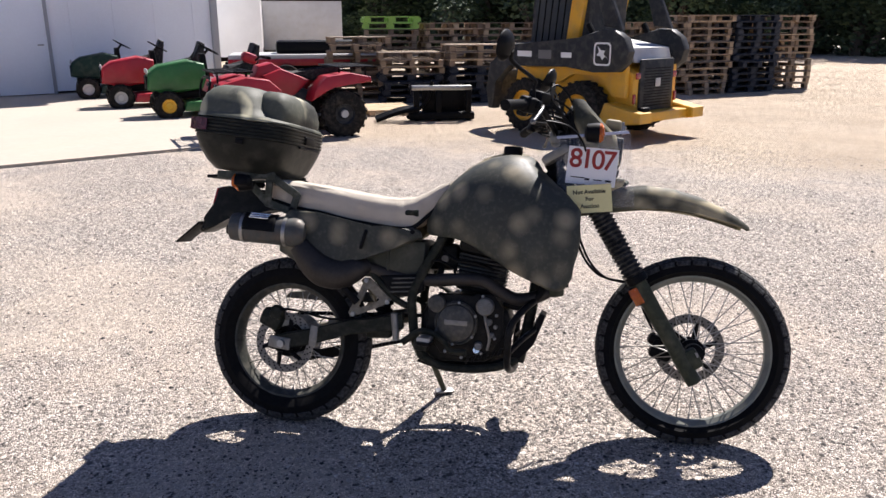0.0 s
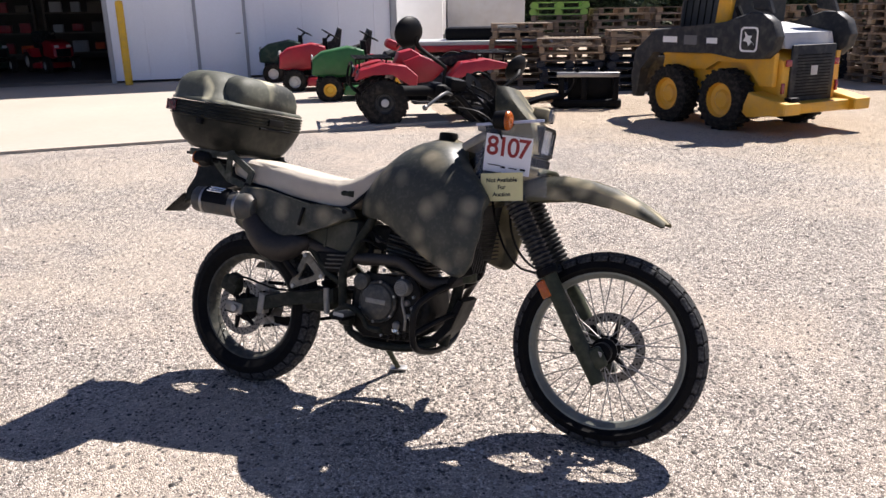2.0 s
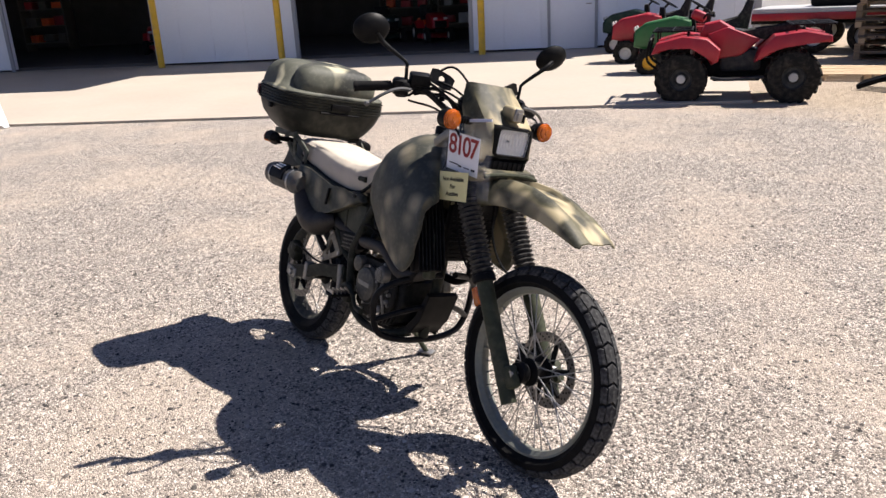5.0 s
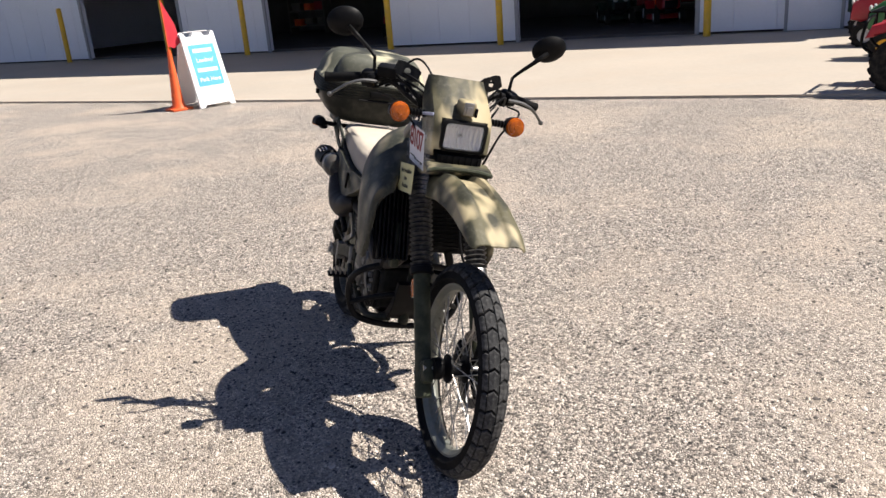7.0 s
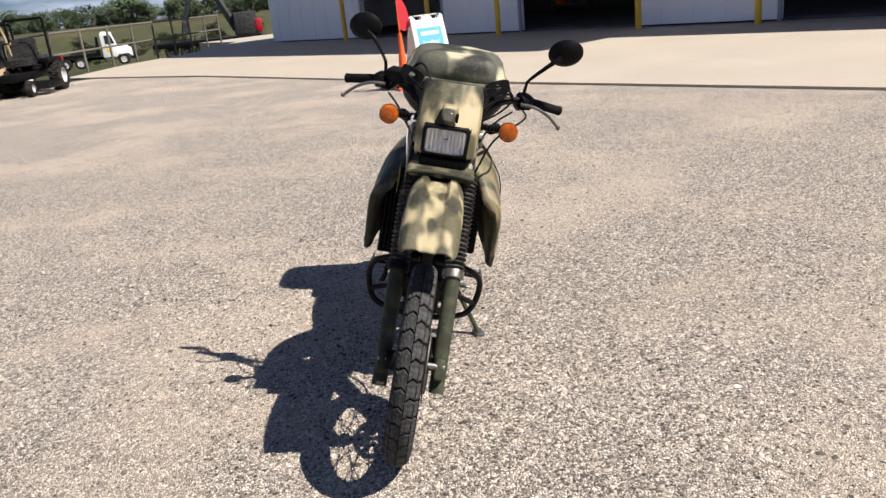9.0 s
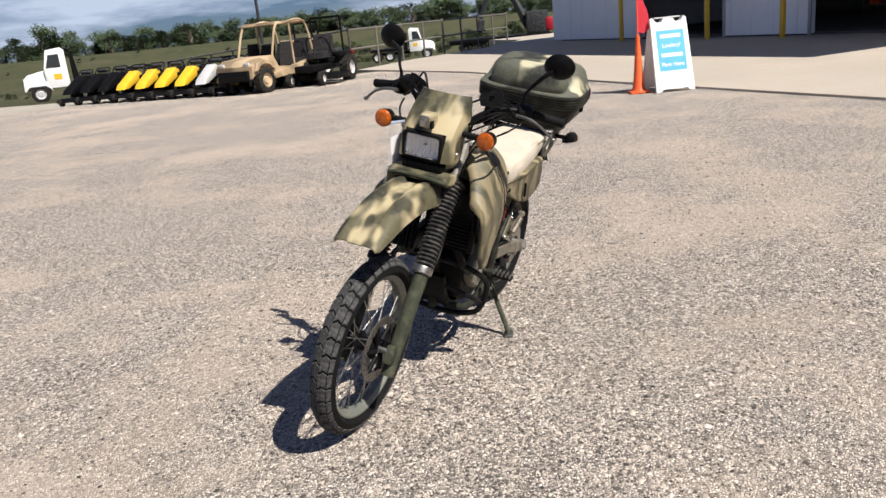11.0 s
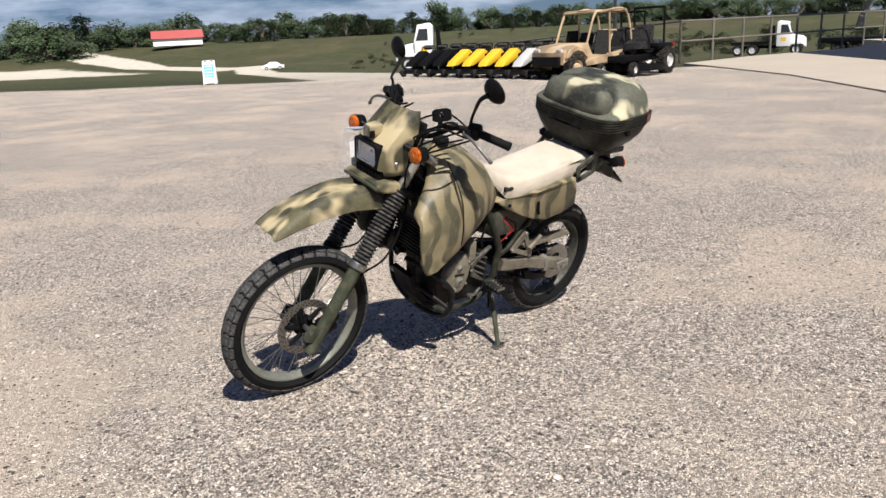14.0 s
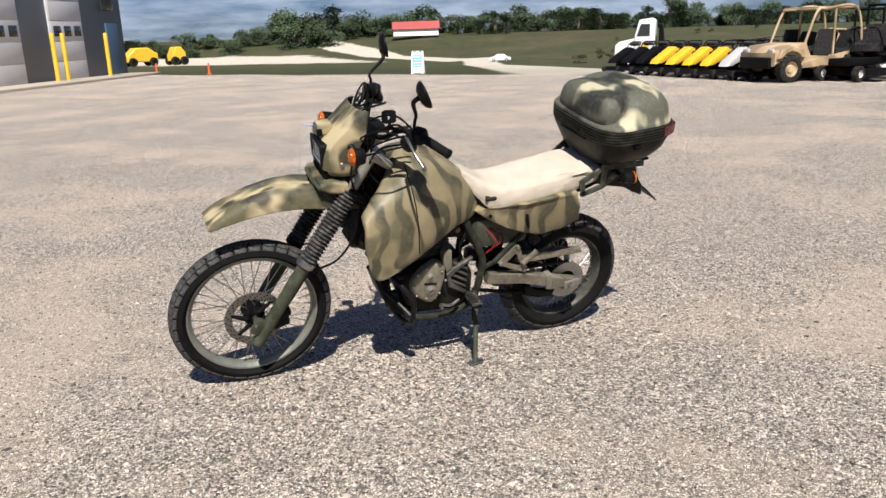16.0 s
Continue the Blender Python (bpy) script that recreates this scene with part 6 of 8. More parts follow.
def sheet(w, h, thick, curl=0.0, nx=10, nz=6, wave=0.0):
    """A thin sheet in local x, z facing -y."""
    bm = bmesh.new()
    def pt(i, j, back):
        x, z = (i / nx - 0.5) * w, (j / nz - 0.5) * h
        y = curl * (2 * x / w) ** 2 + wave * noise.noise(Vector((x * 20, z * 14, 3.0)))
        return bm.verts.new((x, y + back, z))
    a = [[pt(i, j, 0) for i in range(nx + 1)] for j in range(nz + 1)]
    b = [[pt(i, j, thick) for i in range(nx + 1)] for j in range(nz + 1)]
    for j in range(nz):
        for i in range(nx):
            bm.faces.new((a[j][i], a[j][i + 1], a[j + 1][i + 1], a[j + 1][i]))
            bm.faces.new((b[j][i], b[j + 1][i], b[j + 1][i + 1], b[j][i + 1]))
    for j in range(nz):
        bm.faces.new((a[j][0], a[j + 1][0], b[j + 1][0], b[j][0]))
        bm.faces.new((a[j][nx], b[j][nx], b[j + 1][nx], a[j + 1][nx]))
    for i in range(nx):
        bm.faces.new((a[0][i], b[0][i], b[0][i + 1], a[0][i + 1]))
        bm.faces.new((a[nz][i], a[nz][i + 1], b[nz][i + 1], b[nz][i]))
    return bm


def lettering(name, text, size, material, parent, x, y, z, bold=0.0):
    """Flat letters facing -y, centred at x, z."""
    cu = bpy.data.curves.new(name, "FONT")
    cu.body, cu.size, cu.align_x, cu.align_y, cu.offset, cu.extrude = text, size, "CENTER", "CENTER", bold, 0.0002
    tmp = bpy.data.objects.new(name, cu)
    scene.collection.objects.link(tmp)
    bpy.context.view_layer.update()
    me = bpy.data.meshes.new_from_object(tmp.evaluated_get(bpy.context.evaluated_depsgraph_get()))
    bpy.data.objects.remove(tmp)
    me.materials.clear()
    me.materials.append(material)
    ob = new(name, me)
    ob.parent = parent
    ob.matrix_basis = pose(x, y, z, 90, 0, 0)
    return ob


bag = tagged(mesh_object("plastic_bag", sheet(0.262, 0.268, 0.0010, -0.004, 16, 16, 0.004), FILM), "clear plastic zip bag hanging from the motorcycle's indicator", "bag")
bag.matrix_world = BIKE @ pose(1.158, -0.1195, 0.975, 2, -3, 0)
part("zip_strip", boxm((0, -0.003, 0.127), (0.250, 0.005, 0.010), None, 0.002), paint("blue_zip", (0.42, 0.46, 0.60), 0.4, vary=0.2), bag, "pale blue zip strip")
tag = tagged(mesh_object("lot_tag", sheet(0.174, 0.132, 0.0006, 0.0), PAPER), "white paper lot tag with large dark red numerals", "tag")
tag.matrix_world = BIKE @ pose(1.149, -0.1285, 0.990, 8, 7, 0)
for k, digit in enumerate("8107"):
    lettering("numeral", digit, 0.094, INK_RED, tag, -0.0585 + 0.039 * k, -0.0014, 0.022, 0.0014)
for x, w in ((-0.045, 0.05), (-0.012, 0.018), (0.025, 0.03), (0.062, 0.02)):
    part("print_line", boxm((x, -0.001, -0.046 if w < 0.04 else -0.042), (w, 0.0008, 0.0035 if w > 0.025 else 0.007)), INK, tag)
note = tagged(mesh_object("notice", sheet(0.154, 0.098, 0.0006, 0.0), NOTE), "pale yellow paper notice saying not available for auction", "notice")
note.matrix_world = BIKE @ pose(1.140, -0.1480, 0.876, 0, -3, 1)
for k, line in enumerate(("Not Available", "For", "Auction")):
    lettering("printed_line", line, 0.0205, INK, note, 0.0, -0.0012, 0.024 - 0.025 * k, 0.0004)


# ---- things round the yard ----
DUSTY_TYRE = paint("dusty_tyre_rubber", (0.016, 0.0155, 0.015), 0.8, vary=0.35, scale=9, dust=(0.20, 0.17, 0.13), dust_amount=0.22)


def wheel_part(parent, c, R, w, rim_r, rim_mat, lugs=0, rim_label=""):
    """A tyre with its rim, its axle along the parent's y."""
    cr = R - 0.35 * w
    prof = [(rim_r, -w * 0.46), (rim_r + 0.02, -w * 0.5), (cr, -w * 0.5), (R - 0.012, -w * 0.40), (R - 0.004, -w * 0.15), (R - 0.004, w * 0.15), (R - 0.012, w * 0.40), (cr, w * 0.5), (rim_r + 0.02, w * 0.5), (rim_r, w * 0.46)]
    bm = lathem(prof, 28, None, True)
    ty = part("wheel", bm, DUSTY_TYRE, parent)
    if lugs:
        lug = boxm((0, 0, 0), (0.024, w * 0.48, R * 0.12), None, 0.004, 1)
        me = bpy.data.meshes.new("lug")
        lug.to_mesh(me)
        lug.free()
        me.materials.append(DUSTY_TYRE)
        for k in range(lugs):
            for s in (-1, 1):
                a = 2 * math.pi * (k + (0.5 if s > 0 else 0)) / lugs
                ob = new("lug", me)
                ob.parent = ty
                ob.matrix_basis = Matrix.Rotation(-a, 4, "Y") @ pose(R, s * w * 0.22, 0, 28 * s, 0, 0)
    ty.matrix_basis = Matrix.Translation(c)
    prof = [(0.02, -w * 0.30), (rim_r * 0.45, -w * 0.32), (rim_r * 0.6, -w * 0.22), (rim_r * 0.9, -w * 0.25), (rim_r * 1.02, -w * 0.47), (rim_r * 1.02, w * 0.47), (rim_r * 0.9, w * 0.25), (rim_r * 0.6, w * 0.22), (rim_r * 0.45, w * 0.32), (0.02, w * 0.30)]
    part("rim", lathem(prof, 24), rim_mat, ty, rim_label)
    return ty


def on_ground(x, y, rz):
    return pose(x, y, ground_height(x, y), 0, 0, rz)


RED_BODY = paint("red_bodywork", (0.36, 0.006, 0.018), 0.42, vary=0.2, scale=4, dust=(0.3, 0.2, 0.15), dust_amount=0.06, coat=0.1)
GREEN_BODY = paint("green_bodywork", (0.016, 0.12, 0.024), 0.42, vary=0.2, scale=4, dust=(0.25, 0.22, 0.15), dust_amount=0.08, coat=0.1)
DARK_GREEN = paint("dark_green_bodywork", (0.018, 0.04, 0.032), 0.4, vary=0.2, scale=4, dust=(0.2, 0.2, 0.15), dust_amount=0.2)
LOADER = paint("loader_yellow", (0.72, 0.38, 0.025), 0.4, vary=0.18, scale=3, dust=(0.3, 0.24, 0.16), dust_amount=0.3)
CHARCOAL = paint("charcoal_panel", (0.035, 0.038, 0.042), 0.45, vary=0.25, scale=4, dust=(0.25, 0.22, 0.18), dust_amount=0.25)
CHARCOAL_PALE = paint("grey_lettering_panel", (0.13, 0.135, 0.14), 0.5, vary=0.2, scale=9)
LIGHT_GREY = paint("light_grey_panel", (0.50, 0.50, 0.50), 0.45, vary=0.12, scale=3, dust=(0.4, 0.36, 0.3), dust_amount=0.3)
DARK_GLASS = paint("dark_cab_glass", (0.03, 0.036, 0.04), 0.08, vary=0.2, scale=2, relief=0)
DECAL = paint("white_decal", (0.78, 0.78, 0.78), 0.5, vary=0.05, relief=0)
SEAT_VINYL = paint("black_vinyl", (0.02, 0.02, 0.022), 0.55, vary=0.3, scale=10, dust=(0.25, 0.23, 0.2), dust_amount=0.2)


# compact loader: x forward, y to its left
def skid_steer(m):
    ob = thing("skid_steer", m, "yellow and charcoal compact skid-steer loader parked on the dirt", "loader")
    for x in (0.53, -0.53):
        for s in (-1, 1):
            wheel_part(ob, (x, 0.70 * s, 0.41), 0.41, 0.30, 0.235, LOADER, 20, "yellow wheel rim")
    body = part("chassis", prismm([(-1.15, 0.30), (-1.28, 0.42), (-1.28, 0.95), (-0.95, 1.10), (0.95, 1.10), (1.05, 0.55), (0.85, 0.28)], -0.52, 0.52, 0.03, 2), LOADER, ob, "yellow loader body")
    for s in (-1, 1):
        part("skirt", prismm([(-1.22, 0.62), (-1.22, 1.05), (0.9, 0.98), (0.75, 0.80), (-0.02, 0.78), (-0.25, 0.92), (-0.75, 0.92), (-1.0, 0.62)], 0.53 * s, 0.62 * s, 0.01, 1), LOADER, ob)
        part("rear_guard", prismm([(-1.62, 0.30), (-1.62, 0.44), (-1.0, 0.55), (-0.9, 0.30), (-1.0, 0.22)], 0.50 * s, 0.80 * s, 0.015, 1), LOADER, ob)
        arm = part("lift_arm", prismm([(-1.16, 0.98), (-1.30, 1.10), (-1.34, 1.26), (-1.26, 1.44), (-1.08, 1.55), (-0.86, 1.56), (-0.45, 1.42), (0.95, 1.33), (1.38, 1.02), (1.46, 0.60), (1.40, 0.30), (1.28, 0.30), (1.25, 0.74), (0.95, 1.02), (-0.25, 1.02), (-0.75, 0.96)], 0.60 * s, 0.76 * s, 0.02, 2), CHARCOAL, ob, "charcoal lift arm with pale decals")
        y = 0.7635 * s
        for x, w, h in ((0.60, 0.30, 0.085), (0.18, 0.26, 0.13), (-0.24, 0.20, 0.075)):
            part("decal", boxm((x, y, 1.19), (w, 0.003, h), None, 0.0), DECAL if h < 0.1 else CHARCOAL_PALE, arm)
        bm = bmesh.new()
        ringo = [Vector((-0.90 + a, y, 1.22 + b)) for a, b in rounded(0, 0, 0.30, 0.32, 0.06)]
        ringi = [Vector((-0.90 + a, y, 1.22 + b)) for a, b in rounded(0, 0, 0.25, 0.27, 0.045)]
        ring_faces(bm, [[bm.verts.new(p) for p in ringo], [bm.verts.new(p) for p in ringi], [bm.verts.new(p + Vector((0, 0.003 * s, 0))) for p in ringi], [bm.verts.new(p + Vector((0, 0.003 * s, 0))) for p in ringo]], True, False)
        part("emblem", bm, DECAL, arm, "white outlined emblem")
        bm = prismm([(-1.00, 1.15), (-0.95, 1.19), (-0.90, 1.14), (-0.87, 1.19), (-0.80, 1.20), (-0.84, 1.25), (-0.82, 1.32), (-0.88, 1.27), (-0.95, 1.27), (-0.92, 1.22)], y, y + 0.004 * s)
        part("emblem_shape", bm, DECAL, arm)
        part("arm_cylinder", tubem([(-0.95, 0.66 * s, 1.05), (-0.55, 0.66 * s, 1.62)], 0.045, 10, False), BLACK, ob)
        part("arm_link", prismm([(-1.12, 1.55), (-0.80, 1.60), (-0.62, 2.15), (-0.80, 2.20)], 0.55 * s, 0.64 * s, 0.02, 1), CHARCOAL, ob)
        part("cab_pillar", prismm([(-0.20, 1.10), (0.02, 1.10), (-0.12, 2.05), (-0.36, 2.05)], 0.44 * s, 0.53 * s, 0.01, 1), LOADER, ob)
        part("side_window", prismm([(0.02, 1.12), (0.72, 1.12), (0.62, 2.0), (-0.12, 2.0)], 0.46 * s, 0.49 * s), DARK_GLASS, ob)
        bm = bmesh.new()
        for k in range(5):
            box(bm, (0.08 + 0.13 * k, 0.50 * s, 1.56), (0.012, 0.012, 0.86), (0, -7, 0))
        part("window_guard", bm, BLACK, ob)
        part("rear_lamp", boxm((-1.30, 0.44 * s, 0.92), (0.03, 0.10, 0.09), None, 0.01), RED_LENS, ob)
        part("rear_marker", boxm((-1.292, 0.50 * s, 0.60), (0.03, 0.05, 0.14), None, 0.008), RED_LENS, ob)
        part("work_lamp", boxm((-0.30, 0.30 * s, 2.10), (0.08, 0.12, 0.09), None, 0.02), LIGHT_GREY, ob)
    part("cab", prismm([(-0.36, 1.10), (0.80, 1.10), (0.72, 2.06), (0.60, 2.12), (-0.40, 2.12)], -0.45, 0.45, 0.03, 2), CHARCOAL, ob, "dark cab with barred windows")
    part("rear_hood", prismm([(-1.24, 1.10), (-1.18, 1.30), (-0.40, 1.42), (-0.36, 1.10)], -0.46, 0.46, 0.03, 2), LIGHT_GREY, ob, "pale grey engine hood")
    grille = part("rear_grille", boxm((-1.295, 0, 0.78), (0.05, 0.80, 0.74), None, 0.02), CHARCOAL, ob, "dark rear grille door")
    for k in range(14):
        part("grille_slat", boxm((-1.322, 0, 0.50 + 0.04 * k), (0.012, 0.62, 0.014)), BLACK, grille)
    part("emblem", boxm((-1.332, 0, 0.82), (0.006, 0.12, 0.12), None, 0.002), LIGHT_GREY, grille)
    part("counterweight", boxm((-1.38, 0, 0.36), (0.30, 1.45, 0.14), None, 0.03), LOADER, ob)
    part("tow_block", boxm((-1.50, 0.55, 0.45), (0.12, 0.16, 0.12), None, 0.02), BLACK, ob)
    part("bucket_mount", boxm((1.38, 0, 0.62), (0.12, 1.25, 0.55), (0, 12, 0), 0.02), CHARCOAL, ob)
    part("head_lamp", boxm((-0.95, 0.50, 1.40), (0.07, 0.12, 0.10), None, 0.02), LIGHT_GREY, ob)
    return ob


skid_steer(on_ground(0.98, 8.85, 141.5) @ Matrix.Scale(0.91, 4))


# all-terrain vehicle
def quad_bike(m):
    ob = thing("quad_bike", m, "red all-terrain vehicle with knobbly tyres and black racks", "quad bike")
    for x in (0.66, -0.66):
        for s in (-1, 1):
            wheel_part(ob, (x, 0.42 * s, 0.31), 0.315, 0.25, 0.14, CHARCOAL, 18)
            part("hub_cap", lathem([(0.001, 0.03), (0.05, 0.025), (0.055, 0.0)], 14, along_y((x, (0.42 + 0.085) * s, 0.31), (0, s, 0))), LIGHT_GREY, ob)
    part("chassis", boxm((0, 0, 0.40), (1.15, 0.34, 0.22), None, 0.05), BLACK, ob)
    part("engine", boxm((-0.05, 0, 0.50), (0.5, 0.42, 0.28), None, 0.06), CHARCOAL, ob)
    for s in (-1, 1):
        part("front_fender", prismm([(0.22, 0.52), (0.20, 0.66), (0.36, 0.80), (0.66, 0.84), (0.98, 0.76), (1.04, 0.62), (0.94, 0.64), (0.82, 0.72), (0.55, 0.72), (0.38, 0.62), (0.30, 0.48)], 0.16 * s, 0.55 * s, 0.03, 2), RED_BODY, ob, "red front fender")
        part("rear_fender", prismm([(-0.20, 0.50), (-0.26, 0.66), (-0.42, 0.82), (-0.75, 0.86), (-1.05, 0.80), (-1.06, 0.72), (-0.80, 0.74), (-0.52, 0.70), (-0.36, 0.58)], 0.14 * s, 0.54 * s, 0.03, 2), RED_BODY, ob, "red rear fender")
        part("side_panel", prismm([(0.25, 0.52), (0.36, 0.84), (0.12, 0.92), (-0.28, 0.76), (-0.05, 0.56)], 0.15 * s, 0.24 * s, 0.03, 2), RED_BODY, ob)
        part("foot_well", boxm((0.0, 0.40 * s, 0.30), (0.55, 0.24, 0.04), None, 0.015), BLACK, ob)
        part("nerf_bar", tubem([(0.30, 0.50 * s, 0.32), (0.1, 0.53 * s, 0.30), (-0.32, 0.50 * s, 0.32)], 0.02, 8), CHARCOAL, ob)
        part("grip", tubem([(0.36, 0.22 * s, 1.08), (0.30, 0.40 * s, 1.07)], 0.02, 8, False), RUBBER, ob)
        part("shock", tubem([(0.62, 0.22 * s, 0.36), (0.50, 0.18 * s, 0.72)], 0.03, 8, False), STEEL, ob)
        part("head_lamp", boxm((0.98, 0.26 * s, 0.70), (0.06, 0.16, 0.09), None, 0.02), DARK_GLASS, ob)
    part("tank_cover", prismm([(0.48, 0.78), (0.40, 0.96), (0.22, 1.0), (0.02, 0.88), (0.0, 0.74)], -0.16, 0.16, 0.04, 2), RED_BODY, ob)
    part("seat", prismm([(0.08, 0.80), (0.04, 0.89), (-0.22, 0.84), (-0.66, 0.89), (-0.78, 0.94), (-0.80, 0.82), (-0.4, 0.74)], -0.17, 0.17, 0.04, 2), SEAT_VINYL, ob, "black vinyl saddle")
    part("handlebar", tubem([(0.32, -0.38, 1.07), (0.38, -0.20, 1.08), (0.44, 0, 1.00), (0.38, 0.20, 1.08), (0.32, 0.38, 1.07)], 0.014, 8), BLACK, ob)
    part("instrument_pod", boxm((0.48, 0, 1.06), (0.20, 0.22, 0.13), (0, -25, 0), 0.05), RED_BODY, ob)
    for x0, x1, z in ((0.55, 1.02, 0.90), (-1.10, -0.62, 0.93)):
        bm = bmesh.new()
        for k in range(7):
            y = -0.42 + 0.14 * k
            tube(bm, [(x0, y, z), (x1, y, z)], 0.012, 6, False)
        for x in (x0, (x0 + x1) / 2, x1):
            tube(bm, [(x, -0.46, z), (x, 0.46, z)], 0.014, 6, False)
        for x in (x0 + 0.05, x1 - 0.05):
            for y in (-0.3, 0.3):
                tube(bm, [(x, y, z), (x, y, z - 0.14)], 0.012, 6, False)
        part("rack", bm, BLACK, ob, "black tubular rack")
    part("bumper", tubem([(0.95, -0.30, 0.40), (1.10, -0.30, 0.55), (1.06, -0.28, 0.80), (1.06, 0.28, 0.80), (1.10, 0.30, 0.55), (0.95, 0.30, 0.40)], 0.018, 8), BLACK, ob)
    return ob


quad_bike(on_ground(-3.06, 7.65, -143.5))


# ride-on mowers
def lawn_tractor(m, body, label, rim=LIGHT_GREY):
    ob = thing("lawn_tractor", m, label, "mower", "parked ride-on mowers")
    for s in (-1, 1):
        wheel_part(ob, (0.62, 0.36 * s, 0.20), 0.20, 0.16, 0.10, rim, 14)
        wheel_part(ob, (-0.52, 0.38 * s, 0.28), 0.28, 0.24, 0.15, rim, 14)
    part("hood", prismm([(0.05, 0.42), (0.06, 0.78), (0.30, 0.84), (0.72, 0.76), (0.86, 0.66), (0.88, 0.42), (0.60, 0.36)], -0.25, 0.25, 0.05, 3), body, ob, "rounded engine hood")
    part("grille", boxm((0.875, 0, 0.52), (0.03, 0.36, 0.20), None, 0.01), BLACK, ob)
    for s in (-1, 1):
        part("head_lamp", boxm((0.865, 0.15 * s, 0.68), (0.03, 0.12, 0.07), None, 0.02), LIGHT_GREY, ob)
        part("fender", prismm([(-0.85, 0.48), (-0.82, 0.60), (-0.30, 0.62), (-0.12, 0.40), (-0.28, 0.42), (-0.45, 0.56), (-0.70, 0.54)], 0.22 * s, 0.48 * s, 0.02, 2), body, ob)
    part("frame", boxm((0.05, 0, 0.34), (1.5, 0.32, 0.12), None, 0.03), BLACK, ob)
    part("mower_deck", prismm([(-0.30, 0.10), (-0.28, 0.22), (-0.1, 0.26), (0.38, 0.26), (0.42, 0.12)], -0.46, 0.46, 0.03, 2), body, ob)
    part("dash", prismm([(-0.02, 0.45), (0.02, 0.92), (0.10, 0.92), (0.12, 0.45)], -0.13, 0.13, 0.03, 2), BLACK, ob)
    bm = lathem([(0.150, -0.010), (0.166, -0.008), (0.170, 0.0), (0.166, 0.008), (0.150, 0.010)], 24, along_y((-0.04, 0, 0.98), (-0.5, 0, 0.87)), True)
    for a in (0, 120, 240):
        q = along_y((-0.04, 0, 0.98), (-0.5, 0, 0.87)) @ Vector((0.155 * math.cos(radians(a)), 0, 0.155 * math.sin(radians(a))))
        tube(bm, [(-0.03, 0, 0.97), q], 0.010, 6, False)
    part("steering_wheel", bm, BLACK, ob)
    part("steering_column", tubem([(0.05, 0, 0.88), (-0.04, 0, 0.98)], 0.02, 8, False), BLACK, ob)
    part("seat", prismm([(-0.72, 0.62), (-0.78, 1.02), (-0.70, 1.06), (-0.60, 0.76), (-0.28, 0.74), (-0.24, 0.66)], -0.22, 0.22, 0.04, 2), SEAT_VINYL, ob, "black vinyl seat")
    return ob


lawn_tractor(on_ground(-5.3, 9.75, -145) @ Matrix.Scale(1.12, 4), GREEN_BODY, "green ride-on lawn tractor with a black seat", YELLOW)
lawn_tractor(on_ground(-6.95, 11.0, -145) @ Matrix.Scale(1.12, 4), RED_BODY, "red ride-on lawn tractor beside a green one")
lawn_tractor(on_ground(-8.7, 12.6, -145) @ Matrix.Scale(1.12, 4), DARK_GREEN, "dark green ride-on lawn tractor by the white wall")
for u, out, col, lab in ((2.6, -4.2, RED_BODY, "red lawn tractor standing inside the open workshop"), (4.2, -5.0, DARK_GREEN, "dark lawn tractor standing inside the open workshop"), (11.6, -4.5, RED_BODY, "red lawn tractor stored behind the second open door"), (19.2, -4.4, DARK_GREEN, "dark lawn tractor stored behind the third open door")):
    p = WALL_O + WALL_U * u + WALL_N * out
    lawn_tractor(pose(p.x, p.y, 0.11, 0, 0, -20), col, lab)
# shelf colour lowered to carry the workshop's dimness
SHELF = paint("dim_steel_shelf", (0.16, 0.13, 0.10), 0.6, vary=0.3, scale=2)
for u in (2.2, 4.3, 11.0, 18.4):
    p = wall_m(u, -9.0, 0.11)
    sh = thing("shelving", p, "steel shelving loaded with boxes, its colour dimmed for the workshop's shade", "shelf", "workshop shelving")
    for x in (-0.9, 0.9):
        part("upright", boxm((x, 0, 1.2), (0.06, 0.6, 2.4), None, 0.006), SHELF, sh)
    for k in range(4):
        part("board", boxm((0, 0, 0.3 + 0.62 * k), (1.74, 0.6, 0.05)), SHELF, sh)
        for j in range(3):
            rr = random.Random(int(u * 10) + 7 * k + j)
            part("carton", boxm((-0.6 + 0.58 * j, 0, 0.325 + 0.62 * k + 0.15 * (0.7 + 0.5 * rr.random())), (0.42 * (0.6 + 0.5 * rr.random()), 0.4, 0.3 * (0.7 + 0.5 * rr.random())), None, 0.01), rr.choice([LIGHT_GREY, RED_BODY, SHELF, ORANGE]), sh)


